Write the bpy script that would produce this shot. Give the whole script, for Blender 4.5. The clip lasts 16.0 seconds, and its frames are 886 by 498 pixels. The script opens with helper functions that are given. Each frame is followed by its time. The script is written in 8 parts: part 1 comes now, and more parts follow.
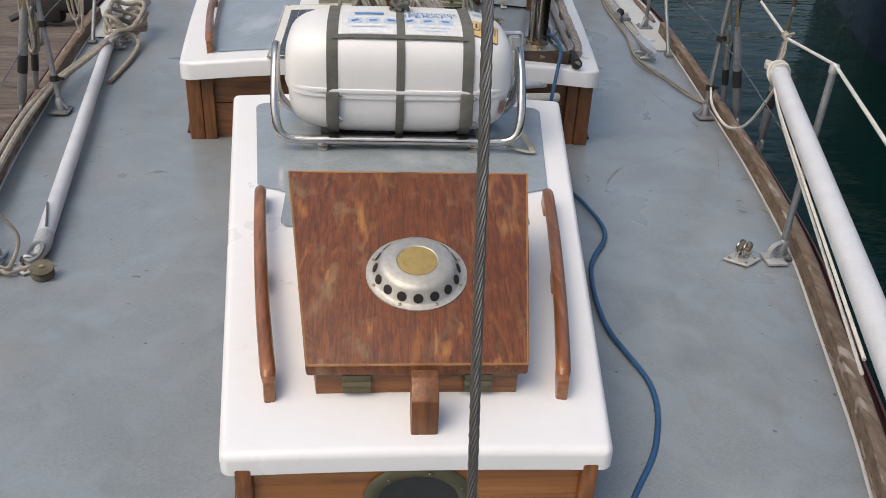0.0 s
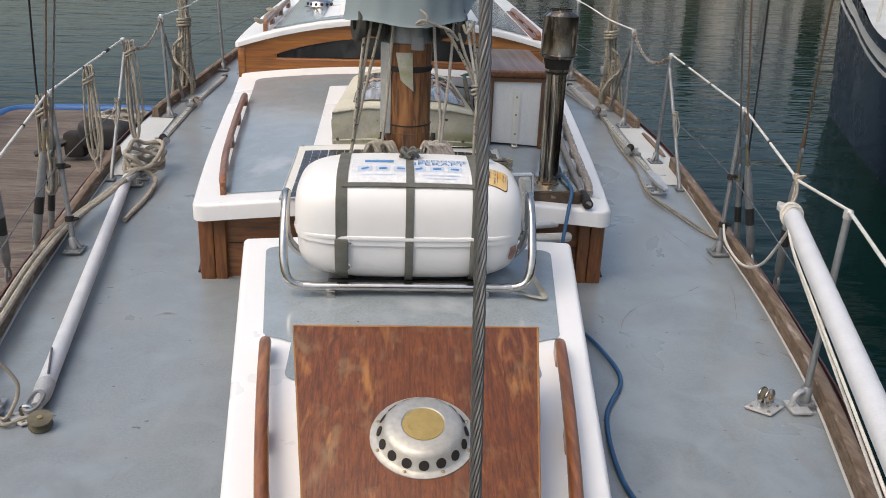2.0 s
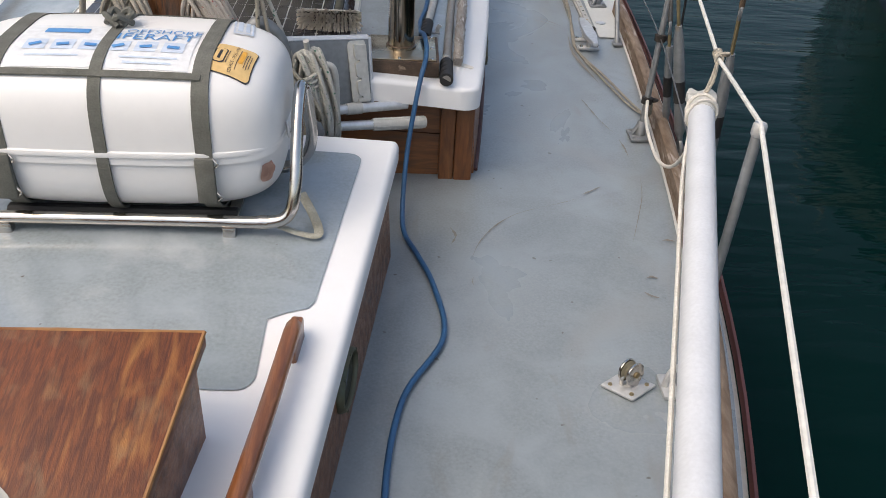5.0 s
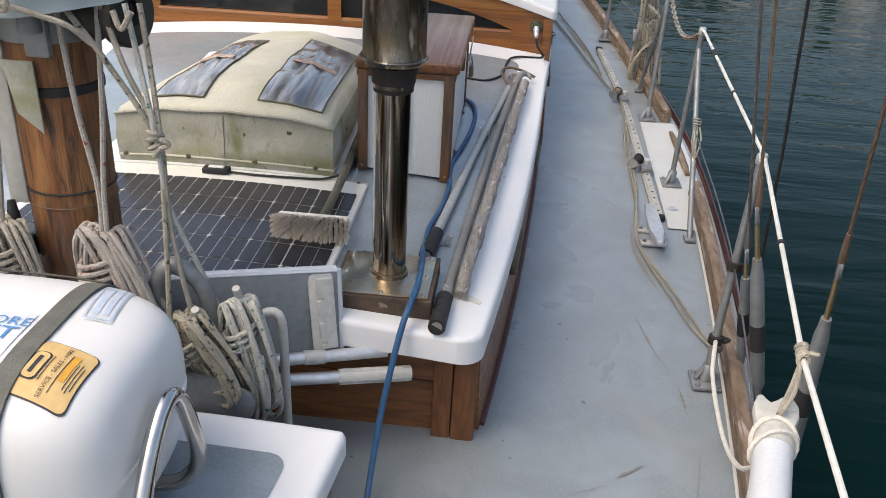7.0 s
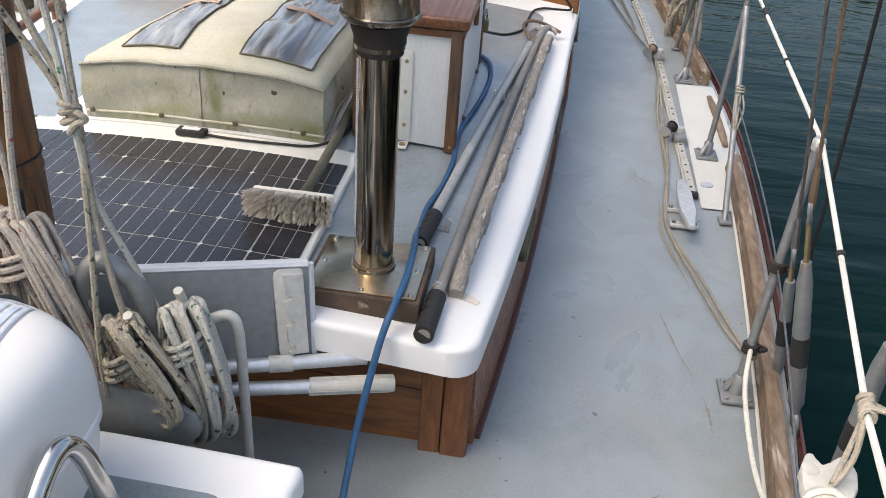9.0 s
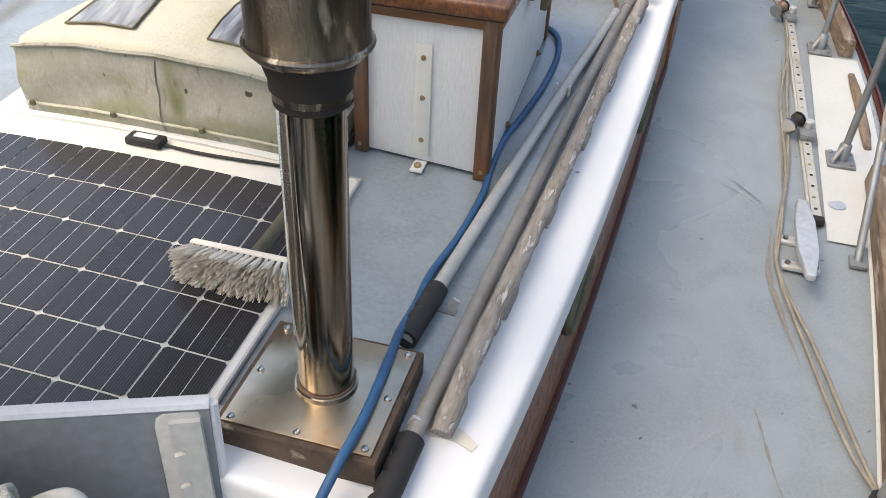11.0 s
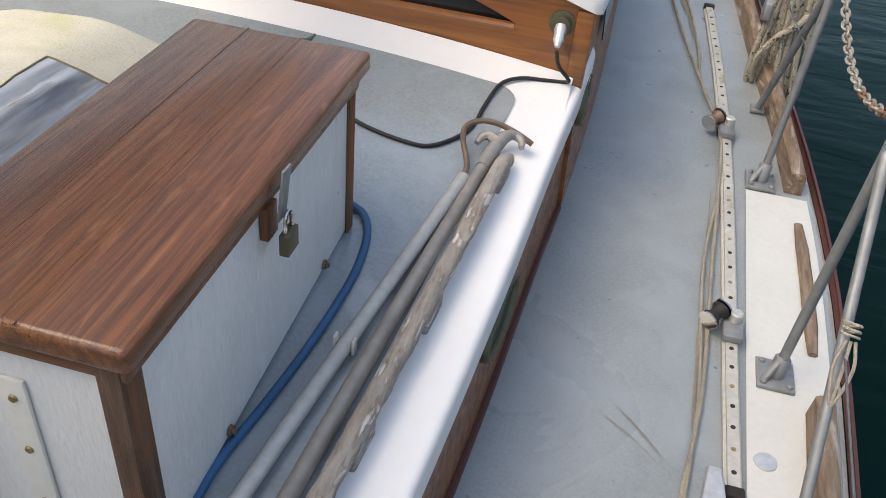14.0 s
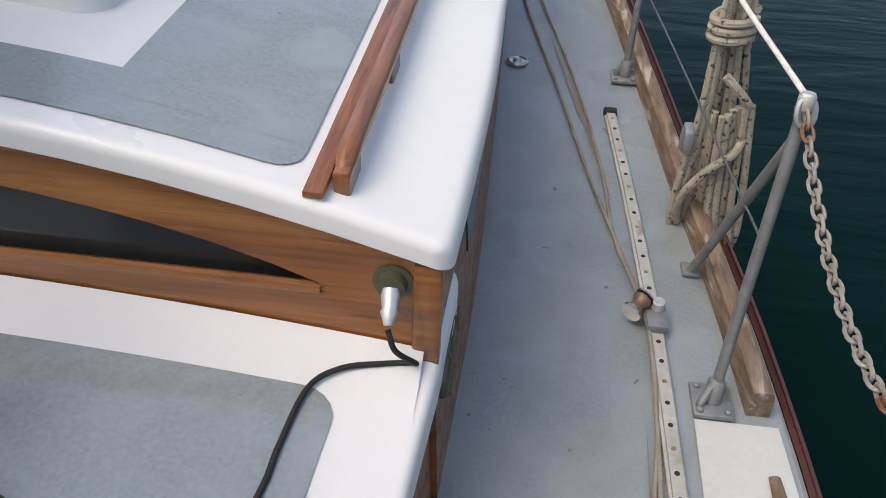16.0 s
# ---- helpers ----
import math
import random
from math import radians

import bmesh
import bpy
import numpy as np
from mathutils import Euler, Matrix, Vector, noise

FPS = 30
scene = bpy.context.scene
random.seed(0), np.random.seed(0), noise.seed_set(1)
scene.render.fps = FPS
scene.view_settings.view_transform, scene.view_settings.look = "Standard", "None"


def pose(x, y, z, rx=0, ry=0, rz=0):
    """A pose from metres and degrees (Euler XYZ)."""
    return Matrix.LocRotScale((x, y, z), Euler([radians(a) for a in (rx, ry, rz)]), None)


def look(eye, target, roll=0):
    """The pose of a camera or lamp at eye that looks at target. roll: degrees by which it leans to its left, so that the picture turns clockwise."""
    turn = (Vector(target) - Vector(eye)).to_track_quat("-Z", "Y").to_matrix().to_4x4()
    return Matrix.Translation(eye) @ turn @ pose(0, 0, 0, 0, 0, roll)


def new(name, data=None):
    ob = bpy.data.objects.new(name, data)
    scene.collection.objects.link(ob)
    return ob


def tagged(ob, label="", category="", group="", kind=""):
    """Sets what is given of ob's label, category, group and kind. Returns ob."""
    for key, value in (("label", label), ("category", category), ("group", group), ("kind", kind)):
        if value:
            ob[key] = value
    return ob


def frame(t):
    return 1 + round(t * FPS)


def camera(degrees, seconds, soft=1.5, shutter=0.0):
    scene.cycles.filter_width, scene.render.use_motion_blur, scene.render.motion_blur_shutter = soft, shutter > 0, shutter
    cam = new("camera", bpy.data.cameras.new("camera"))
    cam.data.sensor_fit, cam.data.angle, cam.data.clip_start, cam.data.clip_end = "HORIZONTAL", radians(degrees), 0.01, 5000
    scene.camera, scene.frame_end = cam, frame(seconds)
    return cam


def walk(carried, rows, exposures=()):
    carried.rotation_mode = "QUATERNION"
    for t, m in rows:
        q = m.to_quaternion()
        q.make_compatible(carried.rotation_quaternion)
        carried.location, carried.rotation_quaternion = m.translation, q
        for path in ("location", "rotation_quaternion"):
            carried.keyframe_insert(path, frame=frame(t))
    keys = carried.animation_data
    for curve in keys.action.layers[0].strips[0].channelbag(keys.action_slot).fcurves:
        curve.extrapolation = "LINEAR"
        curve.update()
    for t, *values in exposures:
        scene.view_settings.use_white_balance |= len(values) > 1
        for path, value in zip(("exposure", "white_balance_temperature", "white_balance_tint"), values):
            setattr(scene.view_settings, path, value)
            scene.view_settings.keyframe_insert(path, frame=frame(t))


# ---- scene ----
cam = camera(54.8, 16.0, soft=0.9)
METRES, EYE, TILT, LEAN, TURN = 5.5, 1.47, -29.0, -2.5, -3.98
ROWS = [
    (0.0, 0.0, 0.0, 0.0, 0.0, 0.0, -0.0),
    (0.5, -0.0066, 0.0032, 0.0092, 1.33, 3.46, -1.3),
    (1.0, -0.0059, 0.0029, 0.0153, 2.08, 6.01, -1.35),
    (1.5, -0.0085, 0.002, 0.0192, 1.69, 8.16, 0.1),
    (2.0, 0.0035, 0.0093, 0.0168, 1.05, 8.0, -0.03),
    (2.5, 0.0435, 0.0189, 0.0151, 1.96, 4.78, -2.54),
    (3.0, 0.0699, 0.0257, 0.0152, 1.37, 1.73, -1.15),
    (5.5, 0.1256, 0.2116, 0.1033, 1.94, -4.12, -1.08),
    (6.0, 0.1348, 0.2498, 0.1271, 3.0, -2.78, -0.92),
    (6.5, 0.1481, 0.2747, 0.1448, 5.58, -0.48, -3.13),
    (7.0, 0.1573, 0.2896, 0.1607, 8.03, 2.52, -4.88),
    (7.5, 0.1617, 0.2934, 0.1681, 8.75, 4.95, -5.51),
    (8.0, 0.1648, 0.3013, 0.1704, 8.82, 5.08, -5.93),
    (8.5, 0.1609, 0.3212, 0.1739, 8.77, 2.22, -6.31),
    (11.0, 0.1646, 0.4669, 0.2405, 17.17, -7.91, -9.41),
    (11.5, 0.1667, 0.4938, 0.2539, 18.36, -8.53, -9.98),
    (12.0, 0.1795, 0.5254, 0.2746, 20.31, -8.52, -13.2),
    (12.5, 0.1895, 0.5527, 0.2943, 22.42, -8.07, -15.47),
    (13.0, 0.1833, 0.5745, 0.3061, 22.52, -8.2, -14.08),
    (13.5, 0.1764, 0.6014, 0.3199, 19.02, -8.69, -11.63),
    (14.0, 0.1765, 0.6293, 0.3392, 15.31, -8.82, -11.05),
    (14.5, 0.1767, 0.6636, 0.3599, 14.0, -8.71, -9.73),
    (15.0, 0.1748, 0.6968, 0.3801, 12.14, -8.34, -7.16),
    (15.5, 0.1662, 0.7416, 0.4054, 10.39, -7.5, -4.65),
    (16.0, 0.166, 0.7848, 0.4304, 9.64, -7.52, -4.93),
]
walk(cam, [(t, pose(-0.085, 0, EYE, TILT, LEAN, TURN) @ pose(METRES * x, METRES * y, METRES * z, 90 + pitch, roll, yaw)) for t, x, y, z, yaw, pitch, roll in ROWS], exposures=[(0.0, 0.25, 6670, 9), (1.5, 0.39, 6670, 9), (3.0, 0.43, 6670, 9), (5.5, 0.55, 6670, 9), (7.0, 0.71, 6670, 9), (8.5, 0.88, 6730, 9), (11.0, 1.05, 6890, 9), (12.5, 0.97, 6890, 9), (14.5, 0.87, 6790, 9), (15.5, 0.80, 6670, 9), (16.0, 0.59, 6650, 9)])

# ---- world, sun, exposure ----
world = bpy.data.worlds.new("harbour_sky")
scene.world = world
world.use_nodes = True
wn = world.node_tree.nodes
sky = wn.new("ShaderNodeTexSky")
sky.sky_type = "NISHITA"
sky.sun_disc = False
SUN_DIR = Vector((-0.55, -0.38, 1.0)).normalized()
sky.sun_elevation = math.asin(SUN_DIR.z)
sky.sun_rotation = math.atan2(SUN_DIR.x, SUN_DIR.y)
sky.air_density, sky.dust_density, sky.ozone_density = 1.2, 5.0, 1.0
wn["Background"].inputs["Strength"].default_value = 0.15
world.node_tree.links.new(sky.outputs["Color"], wn["Background"].inputs["Color"])
sun = new("sun", bpy.data.lights.new("sun", "SUN"))
sun.data.energy, sun.data.angle, sun.data.color = 0.66, radians(45), (1.0, 0.92, 0.82)
sun.matrix_world = look(SUN_DIR * 50, (0, 0, 0))


# ---- materials ----
def surface(name, c1, c2=None, scale=6.0, rough=0.5, metal=0.0, bump=0.15, fine=60.0, stretch=(1, 1, 1),
            spots=None, spot_scale=3.0, spot_size=0.62, wild=0.0, coat=0.0, mottle=1.0, specks=None, grain=None, distort=0.0, wear=()):
    """A surface with a slow and a fine variation of colour, spots of wear or dirt and a fine relief."""
    m = bpy.data.materials.new(name)
    m.use_nodes = True
    nt = m.node_tree
    bsdf = nt.nodes["Principled BSDF"]
    link = nt.links.new
    c2 = c2 or tuple(c * 0.82 for c in c1)
    co = nt.nodes.new("ShaderNodeTexCoord")
    mp = nt.nodes.new("ShaderNodeMapping")
    mp.inputs["Scale"].default_value = stretch
    link(co.outputs["Object"], mp.inputs["Vector"])
    if wild:
        info = nt.nodes.new("ShaderNodeObjectInfo")
        sh = nt.nodes.new("ShaderNodeVectorMath")
        sh.operation = "SCALE"
        sh.inputs[0].default_value = (37.0, 53.0, 71.0)
        link(info.outputs["Random"], sh.inputs["Scale"])
        link(sh.outputs[0], mp.inputs["Location"])

    def noise_node(sc, detail=4.0, dist=0.0):
        n = nt.nodes.new("ShaderNodeTexNoise")
        n.inputs["Scale"].default_value, n.inputs["Detail"].default_value = sc, detail
        n.inputs["Distortion"].default_value = dist
        link(mp.outputs[0], n.inputs["Vector"])
        return n

    def mix(fac, a, b):
        x = nt.nodes.new("ShaderNodeMix")
        x.data_type = "RGBA"
        for sock, v in ((x.inputs[0], fac), (x.inputs[6], a), (x.inputs[7], b)):
            if hasattr(v, "is_output"):
                link(v, sock)
            else:
                sock.default_value = (*v, 1) if isinstance(v, tuple) else v
        return x.outputs[2]

    def ramp(fac, lo, hi):
        r = nt.nodes.new("ShaderNodeMapRange")
        r.inputs["From Min"].default_value, r.inputs["From Max"].default_value = lo, hi
        link(fac, r.inputs["Value"])
        return r.outputs["Result"]

    slow, quick = noise_node(scale, 5.0, distort), noise_node(fine, 3.0)
    col = mix(ramp(slow.outputs["Fac"], 0.3, 0.7), tuple(c1), tuple(c2))
    col = mix(ramp(quick.outputs["Fac"], 0.25, 0.25 + 1.35 / mottle), col, tuple(c * 0.45 for c in c2))
    if grain:
        g = noise_node(grain[0], 6.0, 0.6)
        col = mix(ramp(g.outputs["Fac"], 0.45, 0.75), col, tuple(grain[1]))
    if spots:
        s = noise_node(spot_scale, 8.0, 0.3)
        col = mix(ramp(s.outputs["Fac"], spot_size, spot_size + 0.09), col, tuple(spots))
    if specks:
        k = noise_node(specks[0], 1.0)
        col = mix(ramp(k.outputs["Fac"], specks[1], specks[1] + 0.03), col, tuple(specks[2]))
    for w_scale, w_from, w_col, w_stretch, w_most in wear:
        wm = nt.nodes.new("ShaderNodeMapping")
        wm.inputs["Scale"].default_value = w_stretch
        wm.inputs["Location"].default_value = (w_scale * 1.7, w_scale * 0.9, w_scale * 2.3)
        link(co.outputs["Object"], wm.inputs["Vector"])
        w = noise_node(w_scale, 8.0, 0.7)
        link(wm.outputs[0], w.inputs["Vector"])
        fade = ramp(w.outputs["Fac"], w_from, w_from + 0.16)
        fade.node.inputs["To Max"].default_value = w_most
        col = mix(fade, col, tuple(w_col))
    if wild:
        hs = nt.nodes.new("ShaderNodeHueSaturation")
        r = nt.nodes.new("ShaderNodeMapRange")
        r.inputs["To Min"].default_value, r.inputs["To Max"].default_value = 1 - wild, 1 + wild
        link(info.outputs["Random"], r.inputs["Value"])
        link(r.outputs["Result"], hs.inputs["Value"])
        link(col, hs.inputs["Color"])
        col = hs.outputs["Color"]
    link(col, bsdf.inputs["Base Color"])
    rr = nt.nodes.new("ShaderNodeMapRange")
    rr.inputs["From Min"].default_value, rr.inputs["From Max"].default_value = 0.3, 0.7
    rr.inputs["To Min"].default_value, rr.inputs["To Max"].default_value = max(0.03, rough - 0.09), min(1, rough + 0.09)
    link(slow.outputs["Fac"], rr.inputs["Value"])
    link(rr.outputs["Result"], bsdf.inputs["Roughness"])
    bsdf.inputs["Metallic"].default_value = metal
    bsdf.inputs["Coat Weight"].default_value = coat
    bsdf.inputs["Coat Roughness"].default_value = 0.15
    if bump:
        b = nt.nodes.new("ShaderNodeBump")
        b.inputs["Strength"].default_value, b.inputs["Distance"].default_value = bump, 0.004
        link(quick.outputs["Fac"], b.inputs["Height"])
        link(b.outputs["Normal"], bsdf.inputs["Normal"])
    return m


def clear(name, color, rough=0.03, trans=1.0, ior=1.45):
    m = bpy.data.materials.new(name)
    m.use_nodes = True
    b = m.node_tree.nodes["Principled BSDF"]
    b.inputs["Base Color"].default_value = (*color, 1)
    b.inputs["Roughness"].default_value = rough
    b.inputs["Transmission Weight"].default_value = trans
    b.inputs["IOR"].default_value = ior
    return m


M = {}
M["deck"] = surface("grey_deck_paint", (0.270, 0.30, 0.313), (0.212, 0.237, 0.251), 1.5, 0.34, bump=0.05, fine=140, coat=0.5,
                    spots=(0.175, 0.188, 0.195), spot_scale=1.7, spot_size=0.63, distort=1.0, grain=(6.0, (0.25, 0.283, 0.305)), specks=(34.0, 0.77, (0.10, 0.095, 0.09)),
                    wear=[(2.2, 0.55, (0.26, 0.262, 0.255), (1, 1, 1), 0.5), (6.0, 0.64, (0.185, 0.165, 0.14), (1.5, 0.6, 1), 0.55), (3.0, 0.58, (0.31, 0.345, 0.36), (1, 0.5, 1), 0.4)])
M["chain"] = surface("rusty_galvanised_chain", (0.40, 0.375, 0.335), (0.26, 0.225, 0.185), 9.0, 0.6, 0.4, bump=0.2, fine=60,
                     spots=(0.19, 0.085, 0.04), spot_scale=7.0, spot_size=0.55)
M["track"] = surface("dull_drilled_alloy", (0.55, 0.54, 0.50), (0.42, 0.41, 0.37), 6.0, 0.5, 0.2, bump=0.1, fine=60,
                     spots=(0.28, 0.25, 0.20), spot_scale=8.0, spot_size=0.62)
M["roof_grey"] = surface("grey_roof_paint", (0.292, 0.33, 0.349), (0.256, 0.29, 0.309), 2.2, 0.17, coat=0.6, bump=0.02, fine=120,
                         spots=(0.37, 0.40, 0.42), spot_scale=2.4, spot_size=0.62, grain=(8.0, (0.285, 0.325, 0.355)), specks=(38.0, 0.80, (0.12, 0.11, 0.10)))
M["white"] = surface("white_gloss_paint", (0.75, 0.75, 0.75), (0.715, 0.715, 0.72), 2.0, 0.33, bump=0.02, fine=30,
                     spots=(0.62, 0.60, 0.54), spot_scale=4.0, spot_size=0.72, mottle=0.12, specks=(28.0, 0.83, (0.30, 0.28, 0.25)))
M["raft"] = surface("white_glassfibre", (0.75, 0.74, 0.73), (0.71, 0.705, 0.695), 3.0, 0.36, bump=0.02, fine=30, mottle=0.15,
                    spots=(0.55, 0.52, 0.47), spot_scale=9.0, spot_size=0.74)
M["teak"] = surface("varnished_teak", (0.235, 0.073, 0.020), (0.14, 0.042, 0.012), 1.5, 0.48, bump=0.2, fine=22, stretch=(30, 0.28, 30), distort=0.4,
                    grain=(4.0, (0.085, 0.026, 0.010)), spots=(0.31, 0.13, 0.04), spot_scale=1.0, spot_size=0.63, coat=0.06,
                    wear=[(26.0, 0.47, (0.065, 0.018, 0.008), (7, 0.35, 1), 0.6), (5.5, 0.58, (0.38, 0.165, 0.045), (4.5, 0.9, 1), 0.8), (9.0, 0.56, (0.23, 0.15, 0.075), (1.6, 1.0, 1), 0.6), (14.0, 0.57, (0.05, 0.018, 0.009), (4.5, 0.9, 1), 0.7)])
M["worn_edge"] = surface("bare_ochre_wood", (0.42, 0.22, 0.075), (0.22, 0.09, 0.03), 9.0, 0.6, bump=0.2)
M["dog_teak"] = surface("bright_varnished_teak", (0.40, 0.160, 0.036), (0.27, 0.092, 0.020), 1.6, 0.33, bump=0.15, fine=20, stretch=(0.3, 24, 24), distort=0.3,
                        grain=(4.0, (0.17, 0.062, 0.02)), coat=0.4, wear=[(3.0, 0.54, (0.13, 0.045, 0.016), (1.0, 9, 9), 0.75), (2.2, 0.58, (0.46, 0.22, 0.075), (0.8, 6, 6), 0.5)])
M["teak_lid"] = surface("sun_bleached_teak", (0.275, 0.105, 0.034), (0.155, 0.056, 0.018), 1.8, 0.36, bump=0.3, fine=30, stretch=(20, 0.4, 20), distort=0.5,
                        grain=(4.0, (0.08, 0.028, 0.011)), spots=(0.36, 0.165, 0.066), spot_scale=0.9, spot_size=0.62, coat=0.35,
                        wear=[(30.0, 0.48, (0.06, 0.022, 0.009), (7, 0.3, 3), 0.6), (5.0, 0.55, (0.07, 0.024, 0.010), (6, 0.6, 3), 0.7), (9.0, 0.60, (0.38, 0.19, 0.085), (4, 0.8, 3), 0.5)])
M["teak_x"] = surface("varnished_teak_athwart", (0.30, 0.118, 0.036), (0.19, 0.068, 0.021), 3.0, 0.42, bump=0.3, fine=30,
                      stretch=(1, 11, 11), grain=(7.0, (0.115, 0.045, 0.017)), spots=(0.10, 0.052, 0.028), spot_scale=1.6, spot_size=0.62, coat=0.15, wild=0.14,
                      wear=[(3.0, 0.52, (0.075, 0.03, 0.014), (1, 8, 8), 0.8), (5.0, 0.60, (0.33, 0.155, 0.06), (1, 5, 5), 0.5)])
M["teak_z"] = surface("teak_upright", (0.25, 0.094, 0.029), (0.15, 0.055, 0.019), 4.0, 0.42, bump=0.25, fine=30, stretch=(9, 9, 1),
                      grain=(9.0, (0.09, 0.035, 0.015)), wear=[(4.0, 0.54, (0.29, 0.125, 0.042), (7, 7, 1), 0.6), (6.0, 0.60, (0.06, 0.026, 0.014), (5, 5, 1), 0.7)])
M["rail"] = surface("oiled_handrail", (0.32, 0.118, 0.04), (0.19, 0.064, 0.021), 3.0, 0.38, bump=0.15, fine=30, stretch=(14, 1.2, 14),
                    grain=(6.0, (0.12, 0.042, 0.017)), coat=0.55, spots=(0.07, 0.03, 0.015), spot_scale=2.6, spot_size=0.66, wear=[(3.0, 0.55, (0.42, 0.185, 0.065), (6, 1.0, 6), 0.7)])
M["silver_wood"] = surface("weathered_grey_wood", (0.48, 0.44, 0.40), (0.31, 0.27, 0.23), 4.0, 0.85, bump=0.9, fine=60, stretch=(14, 2.4, 14),
                           grain=(6.0, (0.15, 0.11, 0.08)), spots=(0.62, 0.60, 0.57), spot_scale=6.0, spot_size=0.58)
M["post_brown"] = surface("bare_brown_batten", (0.17, 0.105, 0.068), (0.095, 0.056, 0.036), 5.0, 0.8, bump=0.5, fine=50, stretch=(12, 12, 1),
                          grain=(9.0, (0.06, 0.036, 0.024)), wear=[(4.0, 0.48, (0.22, 0.082, 0.026), (4, 4, 0.9), 0.8)])
M["plinth"] = surface("tarred_weathered_wood", (0.12, 0.075, 0.045), (0.05, 0.034, 0.024), 6.0, 0.75, bump=0.6, fine=50, stretch=(3, 3, 5),
                      spots=(0.26, 0.20, 0.14), spot_scale=9.0, spot_size=0.63)
M["hook_tube"] = surface("brown_grey_alloy", (0.36, 0.34, 0.31), (0.26, 0.24, 0.215), 6.0, 0.5, 0.3, bump=0.15, fine=50)
M["vent_steel"] = surface("frosted_stainless", (0.60, 0.575, 0.52), (0.48, 0.455, 0.40), 7.0, 0.5, 0.7, bump=0.06, fine=70,
                          spots=(0.40, 0.35, 0.29), spot_scale=12.0, spot_size=0.64)
M["rust_stain"] = surface("rust_stained_paint", (0.64, 0.58, 0.47), (0.70, 0.66, 0.58), 14.0, 0.4, bump=0.02, mottle=0.2)
M["toe"] = surface("worn_toe_rail_wood", (0.25, 0.19, 0.14), (0.15, 0.10, 0.065), 6.0, 0.8, bump=0.5, fine=40, stretch=(6, 1, 6),
                   grain=(12.0, (0.10, 0.065, 0.04)), spots=(0.36, 0.31, 0.27), spot_scale=5.0, spot_size=0.58)
M["mast"] = surface("mast_spruce", (0.33, 0.14, 0.048), (0.17, 0.063, 0.023), 2.4, 0.5, bump=0.6, fine=34, stretch=(9, 9, 1),
                    grain=(9.0, (0.075, 0.036, 0.02)), spots=(0.045, 0.035, 0.028), spot_scale=5.0, spot_size=0.60,
                    wear=[(4.0, 0.55, (0.40, 0.20, 0.075), (4, 4, 0.7), 0.6), (3.0, 0.58, (0.16, 0.13, 0.105), (2, 2, 0.5), 0.7), (11.0, 0.54, (0.035, 0.024, 0.018), (5, 5, 0.7), 0.85)])
M["steel"] = surface("polished_stainless", (0.66, 0.64, 0.61), (0.56, 0.53, 0.49), 5.0, 0.17, 1.0, bump=0.02, fine=30,
                     spots=(0.42, 0.33, 0.24), spot_scale=10.0, spot_size=0.7)
# stained pipe; upright dark grain and spots paint in mirrored surroundings
M["flue"] = surface("stained_stainless_painted_reflections", (0.60, 0.53, 0.44), (0.33, 0.27, 0.20), 7.0, 0.12, 1.0, bump=0.05, fine=22,
                    grain=(13.0, (0.15, 0.115, 0.085)), spots=(0.05, 0.04, 0.03), spot_scale=8.0, spot_size=0.55, stretch=(3.2, 3.2, 0.16))
M["plate"] = surface("stained_steel_plate", (0.64, 0.57, 0.45), (0.50, 0.41, 0.29), 5.0, 0.28, 1.0, bump=0.06, fine=30,
                     spots=(0.40, 0.22, 0.09), spot_scale=4.0, spot_size=0.57, grain=(9.0, (0.55, 0.46, 0.34)))
M["cowl"] = surface("weathered_flue_cowl", (0.34, 0.29, 0.235), (0.12, 0.10, 0.08), 8.0, 0.29, 1.0, bump=0.3, fine=70,
                    grain=(16.0, (0.04, 0.031, 0.025)), spots=(0.56, 0.49, 0.41), spot_scale=15.0, spot_size=0.56, stretch=(2.0, 2.0, 0.5))
# soot and dark iron, also the painted shade inside drilled holes
M["soot_and_shade"] = surface("sooty_iron_and_hole_shade", (0.014, 0.012, 0.011), (0.022, 0.017, 0.014), 9.0, 0.8, 0.0, bump=0.25)
M["winch"] = surface("dark_bronze_winch", (0.085, 0.082, 0.068), (0.05, 0.048, 0.04), 8.0, 0.55, 0.4, bump=0.2)
M["galv"] = surface("galvanised_tube", (0.34, 0.35, 0.36), (0.25, 0.26, 0.265), 9.0, 0.55, 0.6, bump=0.15, fine=50,
                    spots=(0.27, 0.24, 0.2), spot_scale=12.0, spot_size=0.64)
M["alu"] = surface("dull_aluminium", (0.72, 0.73, 0.74), (0.62, 0.63, 0.64), 8.0, 0.38, 0.6, bump=0.08, fine=60)
M["cast"] = surface("cast_alloy", (0.62, 0.62, 0.61), (0.5, 0.5, 0.49), 10.0, 0.55, 0.5, bump=0.25, fine=70)
M["wire"] = surface("steel_wire_rope", (0.30, 0.295, 0.285), (0.18, 0.17, 0.16), 12.0, 0.45, 0.8, bump=0.1)
M["rust_wire"] = surface("rusty_wire", (0.24, 0.17, 0.12), (0.16, 0.11, 0.075), 12.0, 0.6, 0.5, bump=0.1)
M["pole"] = surface("chalky_white_pole", (0.66, 0.67, 0.69), (0.60, 0.61, 0.63), 3.0, 0.45, 0.1, bump=0.06, fine=40, mottle=0.5,
                    spots=(0.52, 0.52, 0.52), spot_scale=7.0, spot_size=0.72, stretch=(4, 4, 1))
M["rope"] = surface("weathered_rope", (0.43, 0.39, 0.325), (0.31, 0.275, 0.22), 30.0, 0.95, bump=0.8, fine=220)
